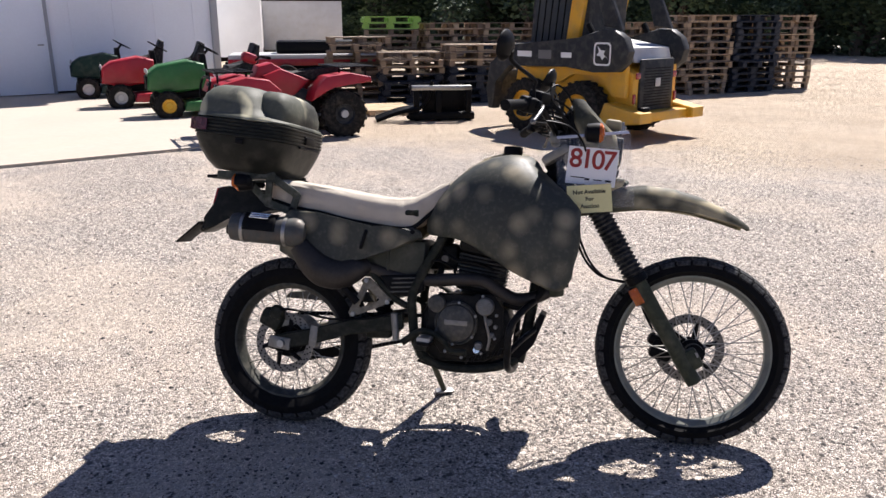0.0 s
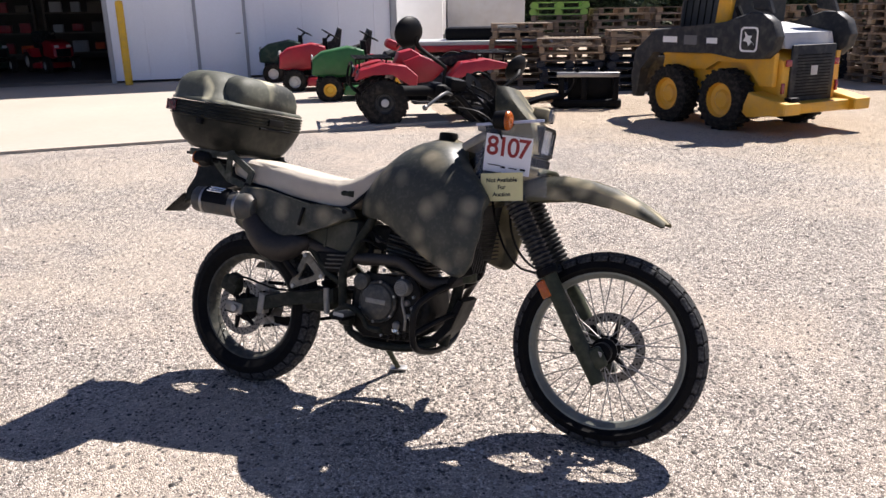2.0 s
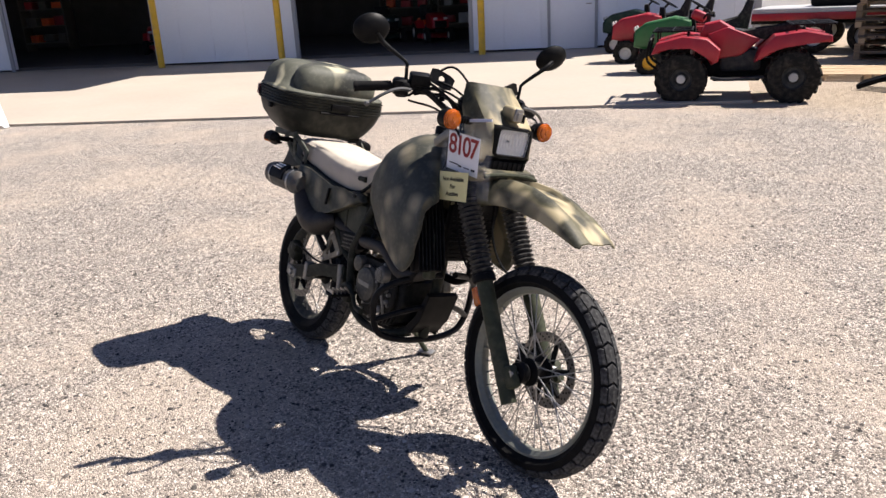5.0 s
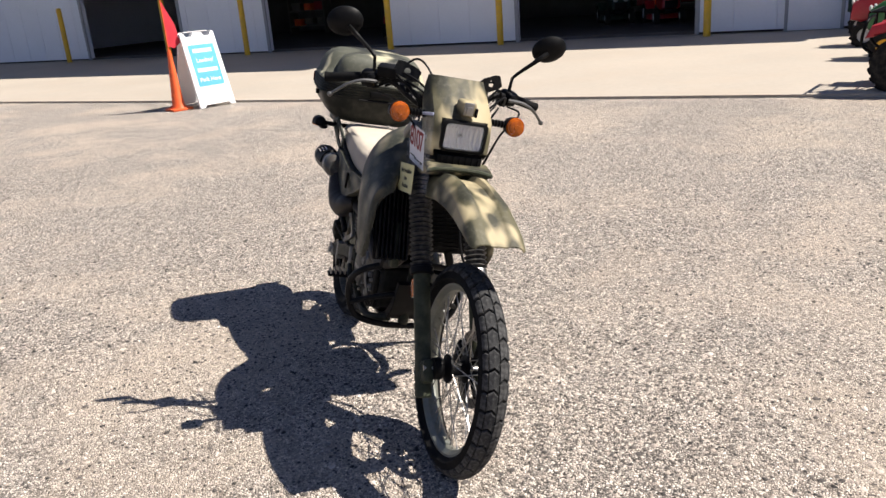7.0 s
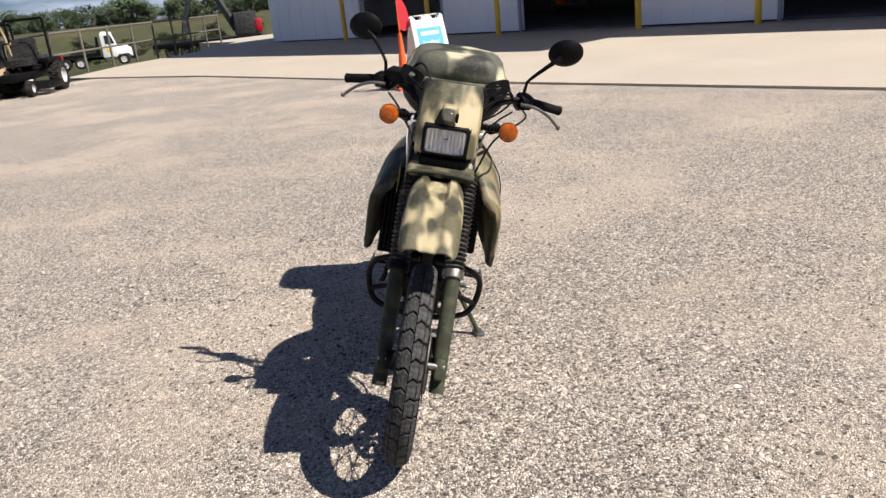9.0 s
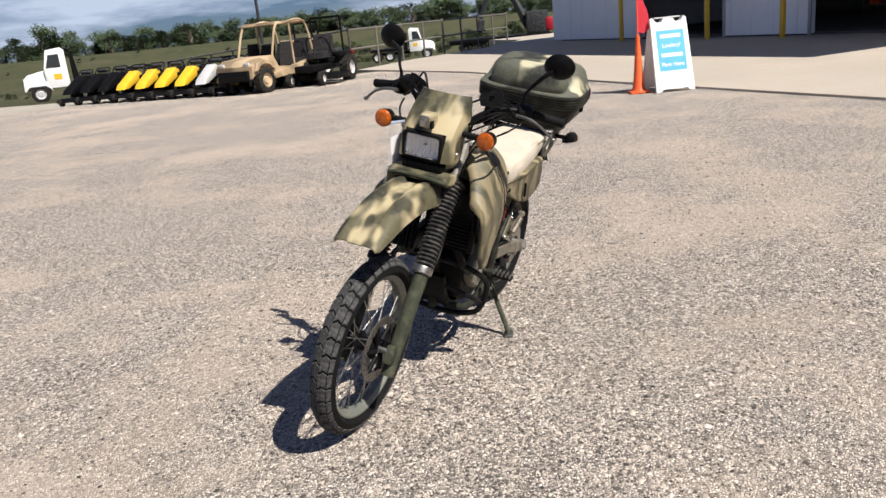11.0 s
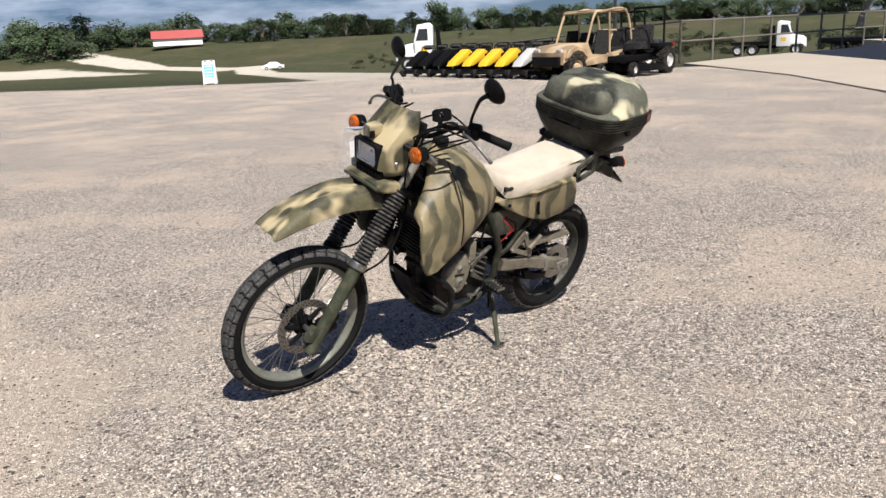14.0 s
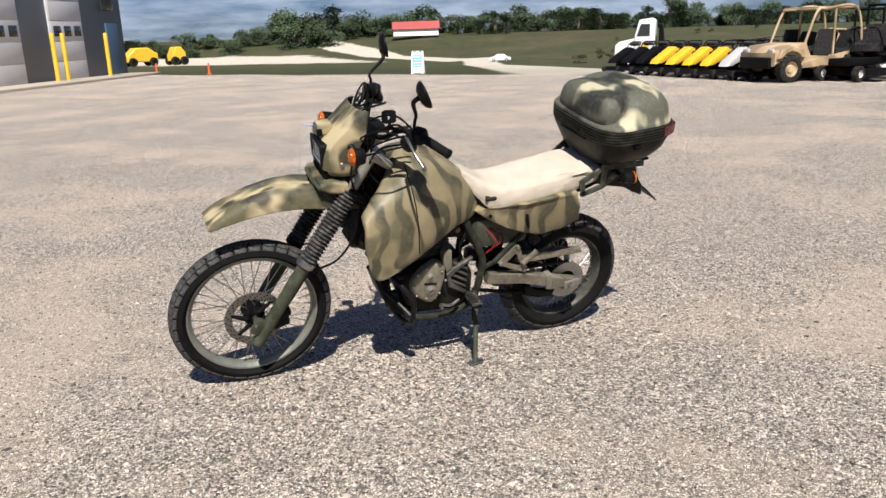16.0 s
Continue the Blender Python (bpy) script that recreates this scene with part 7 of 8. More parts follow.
# pallets
def pallet_wood():
    m, nd, lk, bsdf = shade("pallet_wood", 0.85)
    info = nd.new("ShaderNodeObjectInfo")
    tone = ramp_node(nd, lk, info.outputs["Random"], [(0.0, (0.13, 0.10, 0.075)), (0.4, (0.23, 0.175, 0.125)), (0.8, (0.34, 0.25, 0.165)), (1.0, (0.46, 0.36, 0.24))])
    tc, mp = nd.new("ShaderNodeTexCoord"), nd.new("ShaderNodeMapping")
    mp.inputs["Scale"].default_value = (2.0, 30.0, 30.0)
    lk.new(tc.outputs["Object"], mp.inputs["Vector"])
    grain = noise_node(nd, lk, 3.0, 5, 0.6, mp.outputs["Vector"])
    geo = nd.new("ShaderNodeNewGeometry")
    piece = ramp_node(nd, lk, geo.outputs["Random Per Island"], [(0.0, grey(0.55)), (1.0, grey(1.3))])
    out = mix_node(nd, lk, 1.0, mix_node(nd, lk, 0.8, tone, piece, "MULTIPLY"), ramp_node(nd, lk, grain, [(0.3, grey(0.65)), (0.7, grey(1.1))]), "MULTIPLY")
    lk.new(out, bsdf.inputs["Base Color"])
    bump(nd, lk, bsdf, grain, 0.4, 0.003)
    return m


PALLET = pallet_wood()
PLASTIC_BLUE = paint("dark_blue_plastic", (0.02, 0.026, 0.04), 0.45, vary=0.25, scale=4, dust=(0.2, 0.19, 0.18), dust_amount=0.25)
LIME = paint("lime_plastic", (0.30, 0.52, 0.10), 0.5, vary=0.2, scale=4)


def pallet_pieces(material, dense=False):
    """Shared meshes and places of a pallet's boards and blocks; the first is its centre bearer."""
    def piece(name, size):
        bm = boxm((0, 0, 0), size)
        me = bpy.data.meshes.new(name)
        bm.to_mesh(me)
        bm.free()
        me.materials.append(material)
        return me

    deck, block = piece("deck_board", (1.2, 0.13 if dense else 0.10, 0.018)), piece("block", (0.16 if dense else 0.10, 0.10, 0.085))
    cross, base = piece("cross_board", (0.10, 1.0, 0.016)), piece("base_board", (1.2, 0.10, 0.020))
    out = [(base, (0, 0, 0.011))] + [(base, (0, y, 0.011)) for y in (-0.45, 0.45)]
    out += [(deck, (0, -0.475 + 0.95 * k / 6, 0.128)) for k in range(7)]
    out += [(cross, (x, 0, 0.111)) for x in (-0.55, 0, 0.55)]
    return out + [(block, (x, y, 0.062)) for x in (-0.55, 0, 0.55) for y in (-0.45, 0, 0.45)]


WOOD_PALLET, BLUE_PALLET, LIME_PALLET = pallet_pieces(PALLET), pallet_pieces(PLASTIC_BLUE, True), pallet_pieces(LIME, True)


def pallet_stack(x, y, rz, kinds, seed, label):
    rr = random.Random(seed)
    st = thing("pallet_stack", on_ground(x, y, rz), label, "pallets", "pallet stacks")
    for k, pieces in enumerate(kinds):
        place = pose(rr.uniform(-0.05, 0.05), rr.uniform(-0.05, 0.05), 0.1375 * k, 0, 0, rr.uniform(-3, 3) + (90 if rr.random() < 0.15 else 0))
        bearer = new("pallet", pieces[0][0])
        bearer.parent = st
        bearer.matrix_basis = place @ Matrix.Translation(pieces[0][1])
        for me, at in pieces[1:]:
            ob = new(me.name.split(".")[0], me)
            ob.parent = bearer
            ob.matrix_basis = Matrix.Translation(Vector(at) - Vector(pieces[0][1])) @ pose(0, 0, 0, 0, 0, rr.uniform(-0.8, 0.8))


W, B, L = WOOD_PALLET, BLUE_PALLET, LIME_PALLET
LW, LB = "tall leaning stack of weathered wooden pallets", "stack of dark plastic pallets among wooden ones"
for i, (x, y, rz, kinds, lab) in enumerate((
    (-3.75, 13.3, 22, [W] * 9, LW), (-2.5, 12.8, 18, [B] * 3 + [B, W, W, W], LB), (-1.25, 13.1, 24, [B] * 5 + [W] * 3, LB), (0.0, 13.6, 20, [B] * 3 + [W] * 5, LB),
    (-3.5, 15.0, 18, [W] * 10 + [L] * 2, "stack of weathered wooden pallets topped by lime plastic ones"), (-2.2, 15.3, 25, [W] * 11, LW), (-0.9, 15.7, 20, [W] * 6 + [B] * 2 + [W] * 3, LW), (0.4, 16.1, 22, [W] * 11, LW), (1.7, 16.5, 20, [B] * 4 + [W] * 7, LB),
    (3.2, 15.6, 34, [W] * 12, LW), (4.3, 16.35, 34, [B] * 12, LB), (5.25, 17.2, 30, [W] * 12, LW), (2.9, 17.2, 20, [W] * 11, LW), (4.1, 18.0, 20, [W] * 11, LW))):
    pallet_stack(x, y, rz, kinds, 50 + i, lab)
# loose boards on the dirt
loose = thing("loose_pallet", on_ground(-2.75, 10.5, 25), "pale broken pallet lying flat on the dirt", "pallet")
for k in range(8):
    part("slat", boxm((0, -0.52 + 0.15 * k, 0.095), (1.5, 0.11, 0.02), (0, 0, 1.5 * math.sin(k * 2.1)), 0.003, 1), paint("pale_board", (0.55, 0.40, 0.24), 0.8, vary=0.25, scale=5) if k == 0 else bpy.data.materials["pale_board"], loose)
for x in (-0.6, 0, 0.6):
    part("bearer", boxm((x, 0, 0.043), (0.1, 1.15, 0.085)), bpy.data.materials["pale_board"], loose)


# black steel implement with a bright edge
def implement(m):
    ob = thing("loader_attachment", m, "black steel loader attachment with a bright worn edge", "attachment")
    part("edge_bar", boxm((0.25, 0, 0.52), (0.95, 0.16, 0.07), None, 0.01), STEEL, ob, "bright worn steel bar")
    for x in (-0.15, 0.20, 0.68):
        part("upright", boxm((x, 0, 0.25), (0.09, 0.10, 0.48), None, 0.01), BLACK, ob)
    part("base_bar", boxm((0.25, 0.05, 0.08), (1.05, 0.22, 0.12), None, 0.02), BLACK, ob)
    for k in range(4):
        part("tine", tubem([(-0.15 - 0.02 * k, -0.15 + 0.12 * k, 0.20), (-0.45, -0.18 + 0.13 * k, 0.16), (-0.80, -0.2 + 0.14 * k, 0.04)], 0.035, 8), BLACK, ob)
    part("brace", tubem([(-0.3, 0, 0.05), (0.0, 0, 0.30), (0.1, 0, 0.62)], 0.03, 8), BLACK, ob)
    part("back_plate", boxm((0.3, 0.14, 0.30), (0.70, 0.04, 0.34), None, 0.01), BLACK, ob)


implement(on_ground(-1.5, 9.55, 18))


# sandwich board and cone
def sandwich_board(m, size=1.0, legible=True):
    ob = thing("sandwich_board", m, "white plastic sandwich board with a blue notice panel", "sign", "yard signs")
    blue = bpy.data.materials.get("sign_blue") or paint("sign_blue", (0.10, 0.42, 0.78), 0.5, vary=0.12, scale=3)
    for s in (-1, 1):
        bm = bmesh.new()
        outline = [(-0.31, 0.0), (-0.22, 0.0), (-0.20, 0.05), (0.20, 0.05), (0.22, 0.0), (0.31, 0.0), (0.29, 1.12), (0.24, 1.14), (0.20, 1.06), (0.10, 1.06), (0.08, 1.12), (-0.08, 1.12), (-0.10, 1.06), (-0.20, 1.06), (-0.24, 1.14), (-0.29, 1.12)]
        prism(bm, [(a * size, b * size) for a, b in outline], -0.018, 0.018, 0.006, 1)
        bm.transform(Matrix.Translation((0, -0.30 * s * size, 0)) @ pose(0, 0, 0, -14.5 * s, 0, 0) @ pose(0, 0, 0, 0, 0, 0 if s > 0 else 180))
        leaf = part("leaf", bm, WHITE, ob)
        place = Matrix.Translation((0, -0.30 * s * size, 0)) @ pose(0, 0, 0, -14.5 * s, 0, 0) @ pose(0, 0, 0, 0, 0, 0 if s > 0 else 180)
        bm = boxm((0, -0.0195, 0.63 * size), (0.44 * size, 0.004, 0.62 * size), None, 0.0015, 1)
        bm.transform(place)
        part("notice_panel", bm, blue, leaf, "bright blue panel with white lettering")
        for k, (w, text) in enumerate(((0.32, ""), (0.28, "Loading/"), (0.34, ""), (0.34, "Park Here"))):
            z = (0.85 - 0.145 * k) * size
            if text and legible:
                lt = lettering("printed_line", text, 0.085 * size, DECAL, leaf, 0, 0, 0, 0.0015)
                lt.matrix_basis = place @ pose(0, -0.0235, z, 90, 0, 0)
            else:
                bm = boxm((0, -0.0225, z), (w * size, 0.002, 0.055 * size))
                bm.transform(place)
                part("printed_bar", bm, DECAL, leaf)
    part("hinge", tubem([(-0.2 * size, 0, 1.10 * size), (0.2 * size, 0, 1.10 * size)], 0.012, 8, False), LIGHT_GREY, ob)
    return ob


sandwich_board(on_ground(-9.60, -0.56, 122), 1.05)


def cone(m, h, label, flag=False):
    ob = thing("traffic_cone", m, label, "cone", "" if flag else "far cones")
    part("base", boxm((0, 0, 0.02), (0.36 * h, 0.36 * h, 0.04), None, 0.01), ORANGE, ob)
    part("body", lathem([(0.14 * h, 0.035), (0.10 * h, 0.12 * h), (0.035, h * 0.9), (0.03, h), (0.001, h + 0.002)], 20, along_y((0, 0, 0), (0, 0, 1))), ORANGE, ob)
    if flag:
        part("staff", tubem([(0, 0, h), (0, 0, h + 0.75)], 0.010, 8, False), ORANGE, ob)
        part("flag", prismm([(0.0, h + 0.06), (0.10, h + 0.02), (0.21, h + 0.10), (0.16, h + 0.38), (0.0, h + 0.74)], -0.006, 0.006), paint("red_flag", (0.65, 0.03, 0.05), 0.6, vary=0.15), ob, "red cloth flag")
    return ob


cone(on_ground(-9.38, -0.99, 115), 0.92, "tall orange cone with a red flag beside the sandwich board", True)
cone(on_ground(0.0, -36.3, 0), 0.5, "orange cone at the edge of the yard")
cone(on_ground(-2.1, -33.8, 0), 0.5, "orange cone at the edge of the yard")
sandwich_board(on_ground(-9.05, -25.6, 150), 0.78, False)


# rows of stand-on mowers
def row_mower(m, col, label):
    ob = thing("row_mower", m, label, "mower", "row of mowers")
    for s in (-1, 1):
        wheel_part(ob, (-0.35, 0.34 * s, 0.24), 0.24, 0.20, 0.12, LIGHT_GREY if s > 0 else BLACK, 0)
        wheel_part(ob, (0.55, 0.28 * s, 0.13), 0.13, 0.10, 0.06, LIGHT_GREY, 0)
    part("deck", prismm([(0.0, 0.12), (0.02, 0.24), (0.55, 0.24), (0.66, 0.12)], -0.42, 0.42, 0.02, 1), BLACK, ob)
    part("hood", prismm([(-0.30, 0.58), (-0.46, 0.78), (-0.26, 0.86), (0.50, 0.50), (0.62, 0.36), (0.40, 0.36)], -0.17, 0.17, 0.035, 2), col, ob, "slanted engine hood")
    part("engine", boxm((-0.42, 0, 0.52), (0.36, 0.42, 0.40), None, 0.05), BLACK, ob)
    part("muffler", lathem([(0.001, -0.16), (0.06, -0.15), (0.06, 0.15), (0.001, 0.16)], 12, along_y((-0.10, 0, 0.40))), BLACK, ob)
    part("control_panel", boxm((-0.60, 0, 0.95), (0.12, 0.36, 0.10), (0, 25, 0), 0.02), CHARCOAL, ob)
    part("handle", tubem([(-0.30, -0.22, 0.60), (-0.62, -0.24, 0.98), (-0.66, 0, 1.02), (-0.62, 0.24, 0.98), (-0.30, 0.22, 0.60)], 0.018, 8), BLACK, ob)
    return ob


first, last_p = Vector((-14.3, -19.6, 0)), Vector((-14.25, -13.4, 0))
cols = [BLACK, BLACK, BLACK, YELLOW, YELLOW, YELLOW, YELLOW, LIGHT_GREY, YELLOW]
for k, col in enumerate(cols):
    p = first.lerp(last_p, k / (len(cols) - 1))
    row_mower(on_ground(p.x, p.y, 14), col, {BLACK: "black stand-on mower in a row", YELLOW: "yellow-hooded stand-on mower in a row", LIGHT_GREY: "pale grey stand-on mower in a row"}[col])
for k in range(6):
    p = first.lerp(last_p, (k + 0.4) / 6) + Vector((-1.9, 0.3, 0))
    row_mower(on_ground(p.x, p.y, 200), BLACK, "black mower standing in the back row")

DESERT = camo("desert_paint", (0.50, 0.38, 0.24), (0.36, 0.26, 0.16), (0.24, 0.18, 0.11), 1.6, 0.35, 0.6, 2.0)


def utility_vehicle(m):
    ob = thing("utility_vehicle", m, "tan utility vehicle with an open roll cage", "buggy")
    for x in (0.95, -0.95):
        for s in (-1, 1):
            wheel_part(ob, (x, 0.62 * s, 0.34), 0.34, 0.26, 0.19, DESERT, 16)
    part("body", prismm([(-1.45, 0.40), (-1.45, 0.72), (-0.4, 0.62), (0.35, 0.62), (0.45, 0.98), (1.15, 0.92), (1.42, 0.75), (1.42, 0.42), (1.1, 0.62), (0.8, 0.62), (0.6, 0.36), (-0.6, 0.36)], -0.66, 0.66, 0.04, 2), DESERT, ob, "tan body")
    part("bumper", boxm((1.47, 0, 0.50), (0.10, 1.1, 0.28), None, 0.03), BLACK, ob)
    for s in (-1, 1):
        part("roll_cage", tubem([(0.50, 0.62 * s, 0.95), (0.18, 0.60 * s, 1.72), (-0.15, 0.60 * s, 1.80), (-1.10, 0.60 * s, 1.80), (-1.38, 0.62 * s, 0.72)], 0.032, 8), DESERT, ob)
        part("cage_post", tubem([(-0.42, 0.62 * s, 0.62), (-0.42, 0.60 * s, 1.80)], 0.03, 8, False), DESERT, ob)
        part("seat", prismm([(-0.42, 0.60), (-0.55, 1.20), (-0.42, 1.24), (-0.26, 0.76), (0.10, 0.74), (0.12, 0.62)], 0.08 * s, 0.52 * s, 0.04, 2), SEAT_VINYL, ob)
        part("rear_seat", prismm([(-1.15, 0.64), (-1.26, 1.20), (-1.14, 1.24), (-1.0, 0.80), (-0.66, 0.78), (-0.64, 0.66)], 0.08 * s, 0.52 * s, 0.04, 2), SEAT_VINYL, ob)
        part("head_lamp", boxm((1.38, 0.45 * s, 0.80), (0.08, 0.2, 0.1), None, 0.03), LIGHT_GREY, ob)
        # added dark sheet: stands in for the shade inside the roll cage
        part("door_net", prismm([(0.20, 0.66), (0.06, 1.30), (-0.38, 1.30), (-0.38, 0.66)], 0.600 * s, 0.606 * s), SEAT_VINYL, ob, "dark sheet standing in for the shaded inside of the cage")
        part("rocker_panel", prismm([(0.62, 0.34), (0.60, 0.50), (-0.9, 0.74), (-1.30, 0.78), (-1.30, 0.62), (-0.4, 0.40)], 0.655 * s, 0.69 * s, 0.012, 1), DESERT, ob)
        part("wheel_arch", prismm([(0.52, 0.62), (0.62, 0.82), (0.95, 0.92), (1.28, 0.82), (1.38, 0.60), (1.26, 0.60), (1.16, 0.76), (0.95, 0.82), (0.74, 0.76), (0.64, 0.60)], 0.62 * s, 0.74 * s, 0.02, 1), DESERT, ob)
        part("bed_rail", tubem([(-1.40, 0.60 * s, 1.28), (-2.00, 0.60 * s, 1.26), (-2.02, 0.60 * s, 0.90)], 0.03, 8, False), DESERT, ob)
        part("bed_board", boxm((-1.70, 0.58 * s, 1.04), (0.62, 0.04, 0.24), None, 0.012), DESERT, ob)
    part("bed_floor", boxm((-1.70, 0, 0.88), (0.66, 1.2, 0.06), None, 0.012), CHARCOAL, ob)
    part("roof", boxm((-0.50, 0, 1.83), (1.3, 1.22, 0.05), None, 0.015), DESERT, ob)
    for x in (0.18, -0.42, -1.10):
        part("cage_bar", tubem([(x, -0.6, 1.79), (x, 0.6, 1.79)], 0.028, 8, False), DESERT, ob)
    return ob


utility_vehicle(on_ground(-14.94, -12.55, -4))


def zero_turn(m, label):
    ob = thing("zero_turn_mower", m, label, "mower")
    for s in (-1, 1):
        wheel_part(ob, (-0.55, 0.50 * s, 0.31), 0.31, 0.26, 0.16, LIGHT_GREY, 16)
        wheel_part(ob, (0.85, 0.42 * s, 0.17), 0.17, 0.14, 0.08, LIGHT_GREY, 0)
        part("fender", boxm((-0.5, 0.40 * s, 0.66), (0.7, 0.24, 0.12), None, 0.04), BLACK, ob)
        part("lever", tubem([(-0.1, 0.32 * s, 0.70), (0.05, 0.26 * s, 1.05), (0.10, 0.10 * s, 1.08)], 0.018, 8), BLACK, ob)
        part("roll_bar", tubem([(-0.62, 0.40 * s, 0.60), (-0.62, 0.40 * s, 1.55)], 0.028, 8, False), BLACK, ob)
    part("roll_bar_top", tubem([(-0.62, -0.40, 1.55), (-0.62, 0.40, 1.55)], 0.028, 8, False), BLACK, ob)
    part("deck", prismm([(-0.15, 0.12), (-0.12, 0.26), (0.55, 0.26), (0.62, 0.12)], -0.72, 0.72, 0.03, 2), BLACK, ob)
    part("frame", boxm((0.05, 0, 0.40), (1.7, 0.5, 0.16), None, 0.03), BLACK, ob)
    part("engine", boxm((-0.75, 0, 0.62), (0.5, 0.55, 0.34), None, 0.06), CHARCOAL, ob)
    part("seat", prismm([(-0.35, 0.55), (-0.45, 1.12), (-0.33, 1.16), (-0.20, 0.76), (0.16, 0.74), (0.18, 0.60)], -0.26, 0.26, 0.05, 2), SEAT_VINYL, ob)
    part("marker", boxm((-0.86, 0.50, 0.66), (0.05, 0.12, 0.1), None, 0.02), RED_LENS, ob)
    return ob


zero_turn(on_ground(-16.0, -11.5, 8) @ Matrix.Scale(1.2, 4), "black zero-turn mower on large rear tyres")
zero_turn(on_ground(-17.6, -13.4, 0) @ Matrix.Scale(1.15, 4), "black zero-turn mower parked behind the buggy")


# lorries
def truck(m, label, s=1.0):
    ob = thing("lorry", m @ Matrix.Scale(s, 4), label, "truck", "far lorries")
    for x in (1.9, -1.6, -2.8):
        for y in (-0.95, 0.95):
            wheel_part(ob, (x, y, 0.5), 0.5, 0.3, 0.28, LIGHT_GREY, 0)
    part("cab", prismm([(0.3, 0.75), (0.3, 2.75), (0.5, 2.9), (1.25, 2.8), (1.5, 1.85), (1.45, 0.75)], -1.1, 1.1, 0.06, 2), WHITE, ob, "white cab")
    part("bonnet", prismm([(1.4, 0.75), (1.45, 1.75), (2.4, 1.55), (2.65, 1.35), (2.7, 0.65)], -0.85, 0.85, 0.08, 2), WHITE, ob, "white bonnet")
    for y in (-1.106, 1.106):
        part("side_window", prismm([(0.62, 1.85), (0.62, 2.55), (1.15, 2.55), (1.38, 1.85)], y - 0.01, y + 0.01), DARK_GLASS, ob)
        part("decal", boxm((0.85, y, 1.35), (0.4, 0.012, 0.3)), YELLOW, ob)
        part("mud_guard", prismm([(1.25, 0.6), (1.4, 1.12), (2.3, 1.12), (2.55, 0.75), (2.3, 0.95), (1.55, 0.95)], y * 0.72, y, 0.03, 1), WHITE, ob)
    part("windscreen", boxm((1.40, 0, 2.28), (0.05, 1.7, 0.75), (0, -15, 0), 0.02), DARK_GLASS, ob)
    part("frame", boxm((-1.4, 0, 0.72), (3.6, 0.9, 0.25), None, 0.03), BLACK, ob)
    part("body", prismm([(0.1, 0.95), (0.1, 2.5), (-0.1, 2.5), (-0.2, 1.2), (-3.4, 1.2), (-3.4, 0.95)], -1.1, 1.1, 0.03, 1), BLACK, ob)
    return ob


truck(on_ground(-31.6, -39.9, -40), "white bonneted lorry on the road beyond the mower row", 1.08)
truck(on_ground(-60.6, -31.5, 116), "white bonneted lorry parked beyond the pipe fence", 0.95)

box_white = thing("box_truck", pose(-11.0, 21.7, 0, 0, 0, 30), "white box truck parked past the end of the building", "truck")
part("cargo_box", boxm((0, 0, 2.1), (2.4, 4.8, 2.6), None, 0.03), WHITE, box_white)
part("cab", prismm([(-2.4, 0.6), (-2.4, 1.2), (-2.9, 1.6), (-3.3, 2.4), (-3.9, 2.4), (-3.9, 0.6)], -1.0, 1.0, 0.06, 2, "x"), WHITE, box_white)
part("chassis", boxm((0, -0.4, 0.62), (1.0, 6.4, 0.3), None, 0.03), BLACK, box_white)
for y in (1.3, -2.9):
    for x in (-1.0, 1.0):
        wheel_part(box_white, (0, 0, 0), 0.42, 0.28, 0.24, LIGHT_GREY, 0).matrix_basis = pose(x, y, 0.42, 0, 0, 90)
trailer = thing("enclosed_trailer", pose(-9.0, 23.6, 0, 0, 0, 27), "grey enclosed cargo trailer with a dark roof edge", "trailer")
part("body", boxm((0, 0, 1.45), (2.5, 4.2, 1.5), None, 0.04), LIGHT_GREY, trailer)
part("roof_edge", boxm((0, 0, 2.24), (2.54, 4.24, 0.10), None, 0.02), BLACK, trailer)
for x in (-1.1, 1.1):
    for y in (-0.5, 0.5):
        wheel_part(trailer, (0, 0, 0), 0.36, 0.24, 0.2, LIGHT_GREY, 0).matrix_basis = pose(x, y, 0.36, 0, 0, 90)
part("chassis", boxm((0, 0, 0.60), (1.6, 4.4, 0.2), None, 0.02), BLACK, trailer)
flat = thing("flatbed_trailer", pose(-5.3, 14.6, 0, 0, 0, 22), "pale flatbed trailer with red side markers", "trailer")
part("deck", boxm((0, 0, 0.80), (3.4, 1.7, 0.12), None, 0.02), LIGHT_GREY, flat)
part("side_rail", boxm((0, -0.86, 0.70), (3.4, 0.05, 0.14), None, 0.01), RED_BODY, flat)
for x in (-0.5, 0.4):
    for y in (-0.95, 0.95):
        wheel_part(flat, (x, y, 0.33), 0.33, 0.22, 0.18, LIGHT_GREY, 0)
part("chassis", boxm((0, 0, 0.62), (3.6, 0.9, 0.16), None, 0.02), BLACK, flat)
part("load", boxm((0.3, 0.1, 1.0), (2.0, 1.1, 0.28), None, 0.08), BLACK, flat)


# pipe fence, excavator trailer beyond the apron
DARK_PIPE = paint("weathered_steel_pipe", (0.17, 0.155, 0.135), 0.6, 0.2, vary=0.3, scale=3)


def fence_run(a, b, n):
    fe = thing("pipe_fence", None, "grey two-rail steel pipe fence", "fence")
    a, b = Vector(a), Vector(b)
    for k in range(n + 1):
        p = a.lerp(b, k / n)
        part("post", tubem([p, p + Vector((0, 0, 1.5))], 0.045, 8, False), DARK_PIPE, fe)
    for z in (0.75, 1.42):
        part("rail", tubem([a + Vector((0, 0, z)), b + Vector((0, 0, z))], 0.035, 8, False), DARK_PIPE, fe)


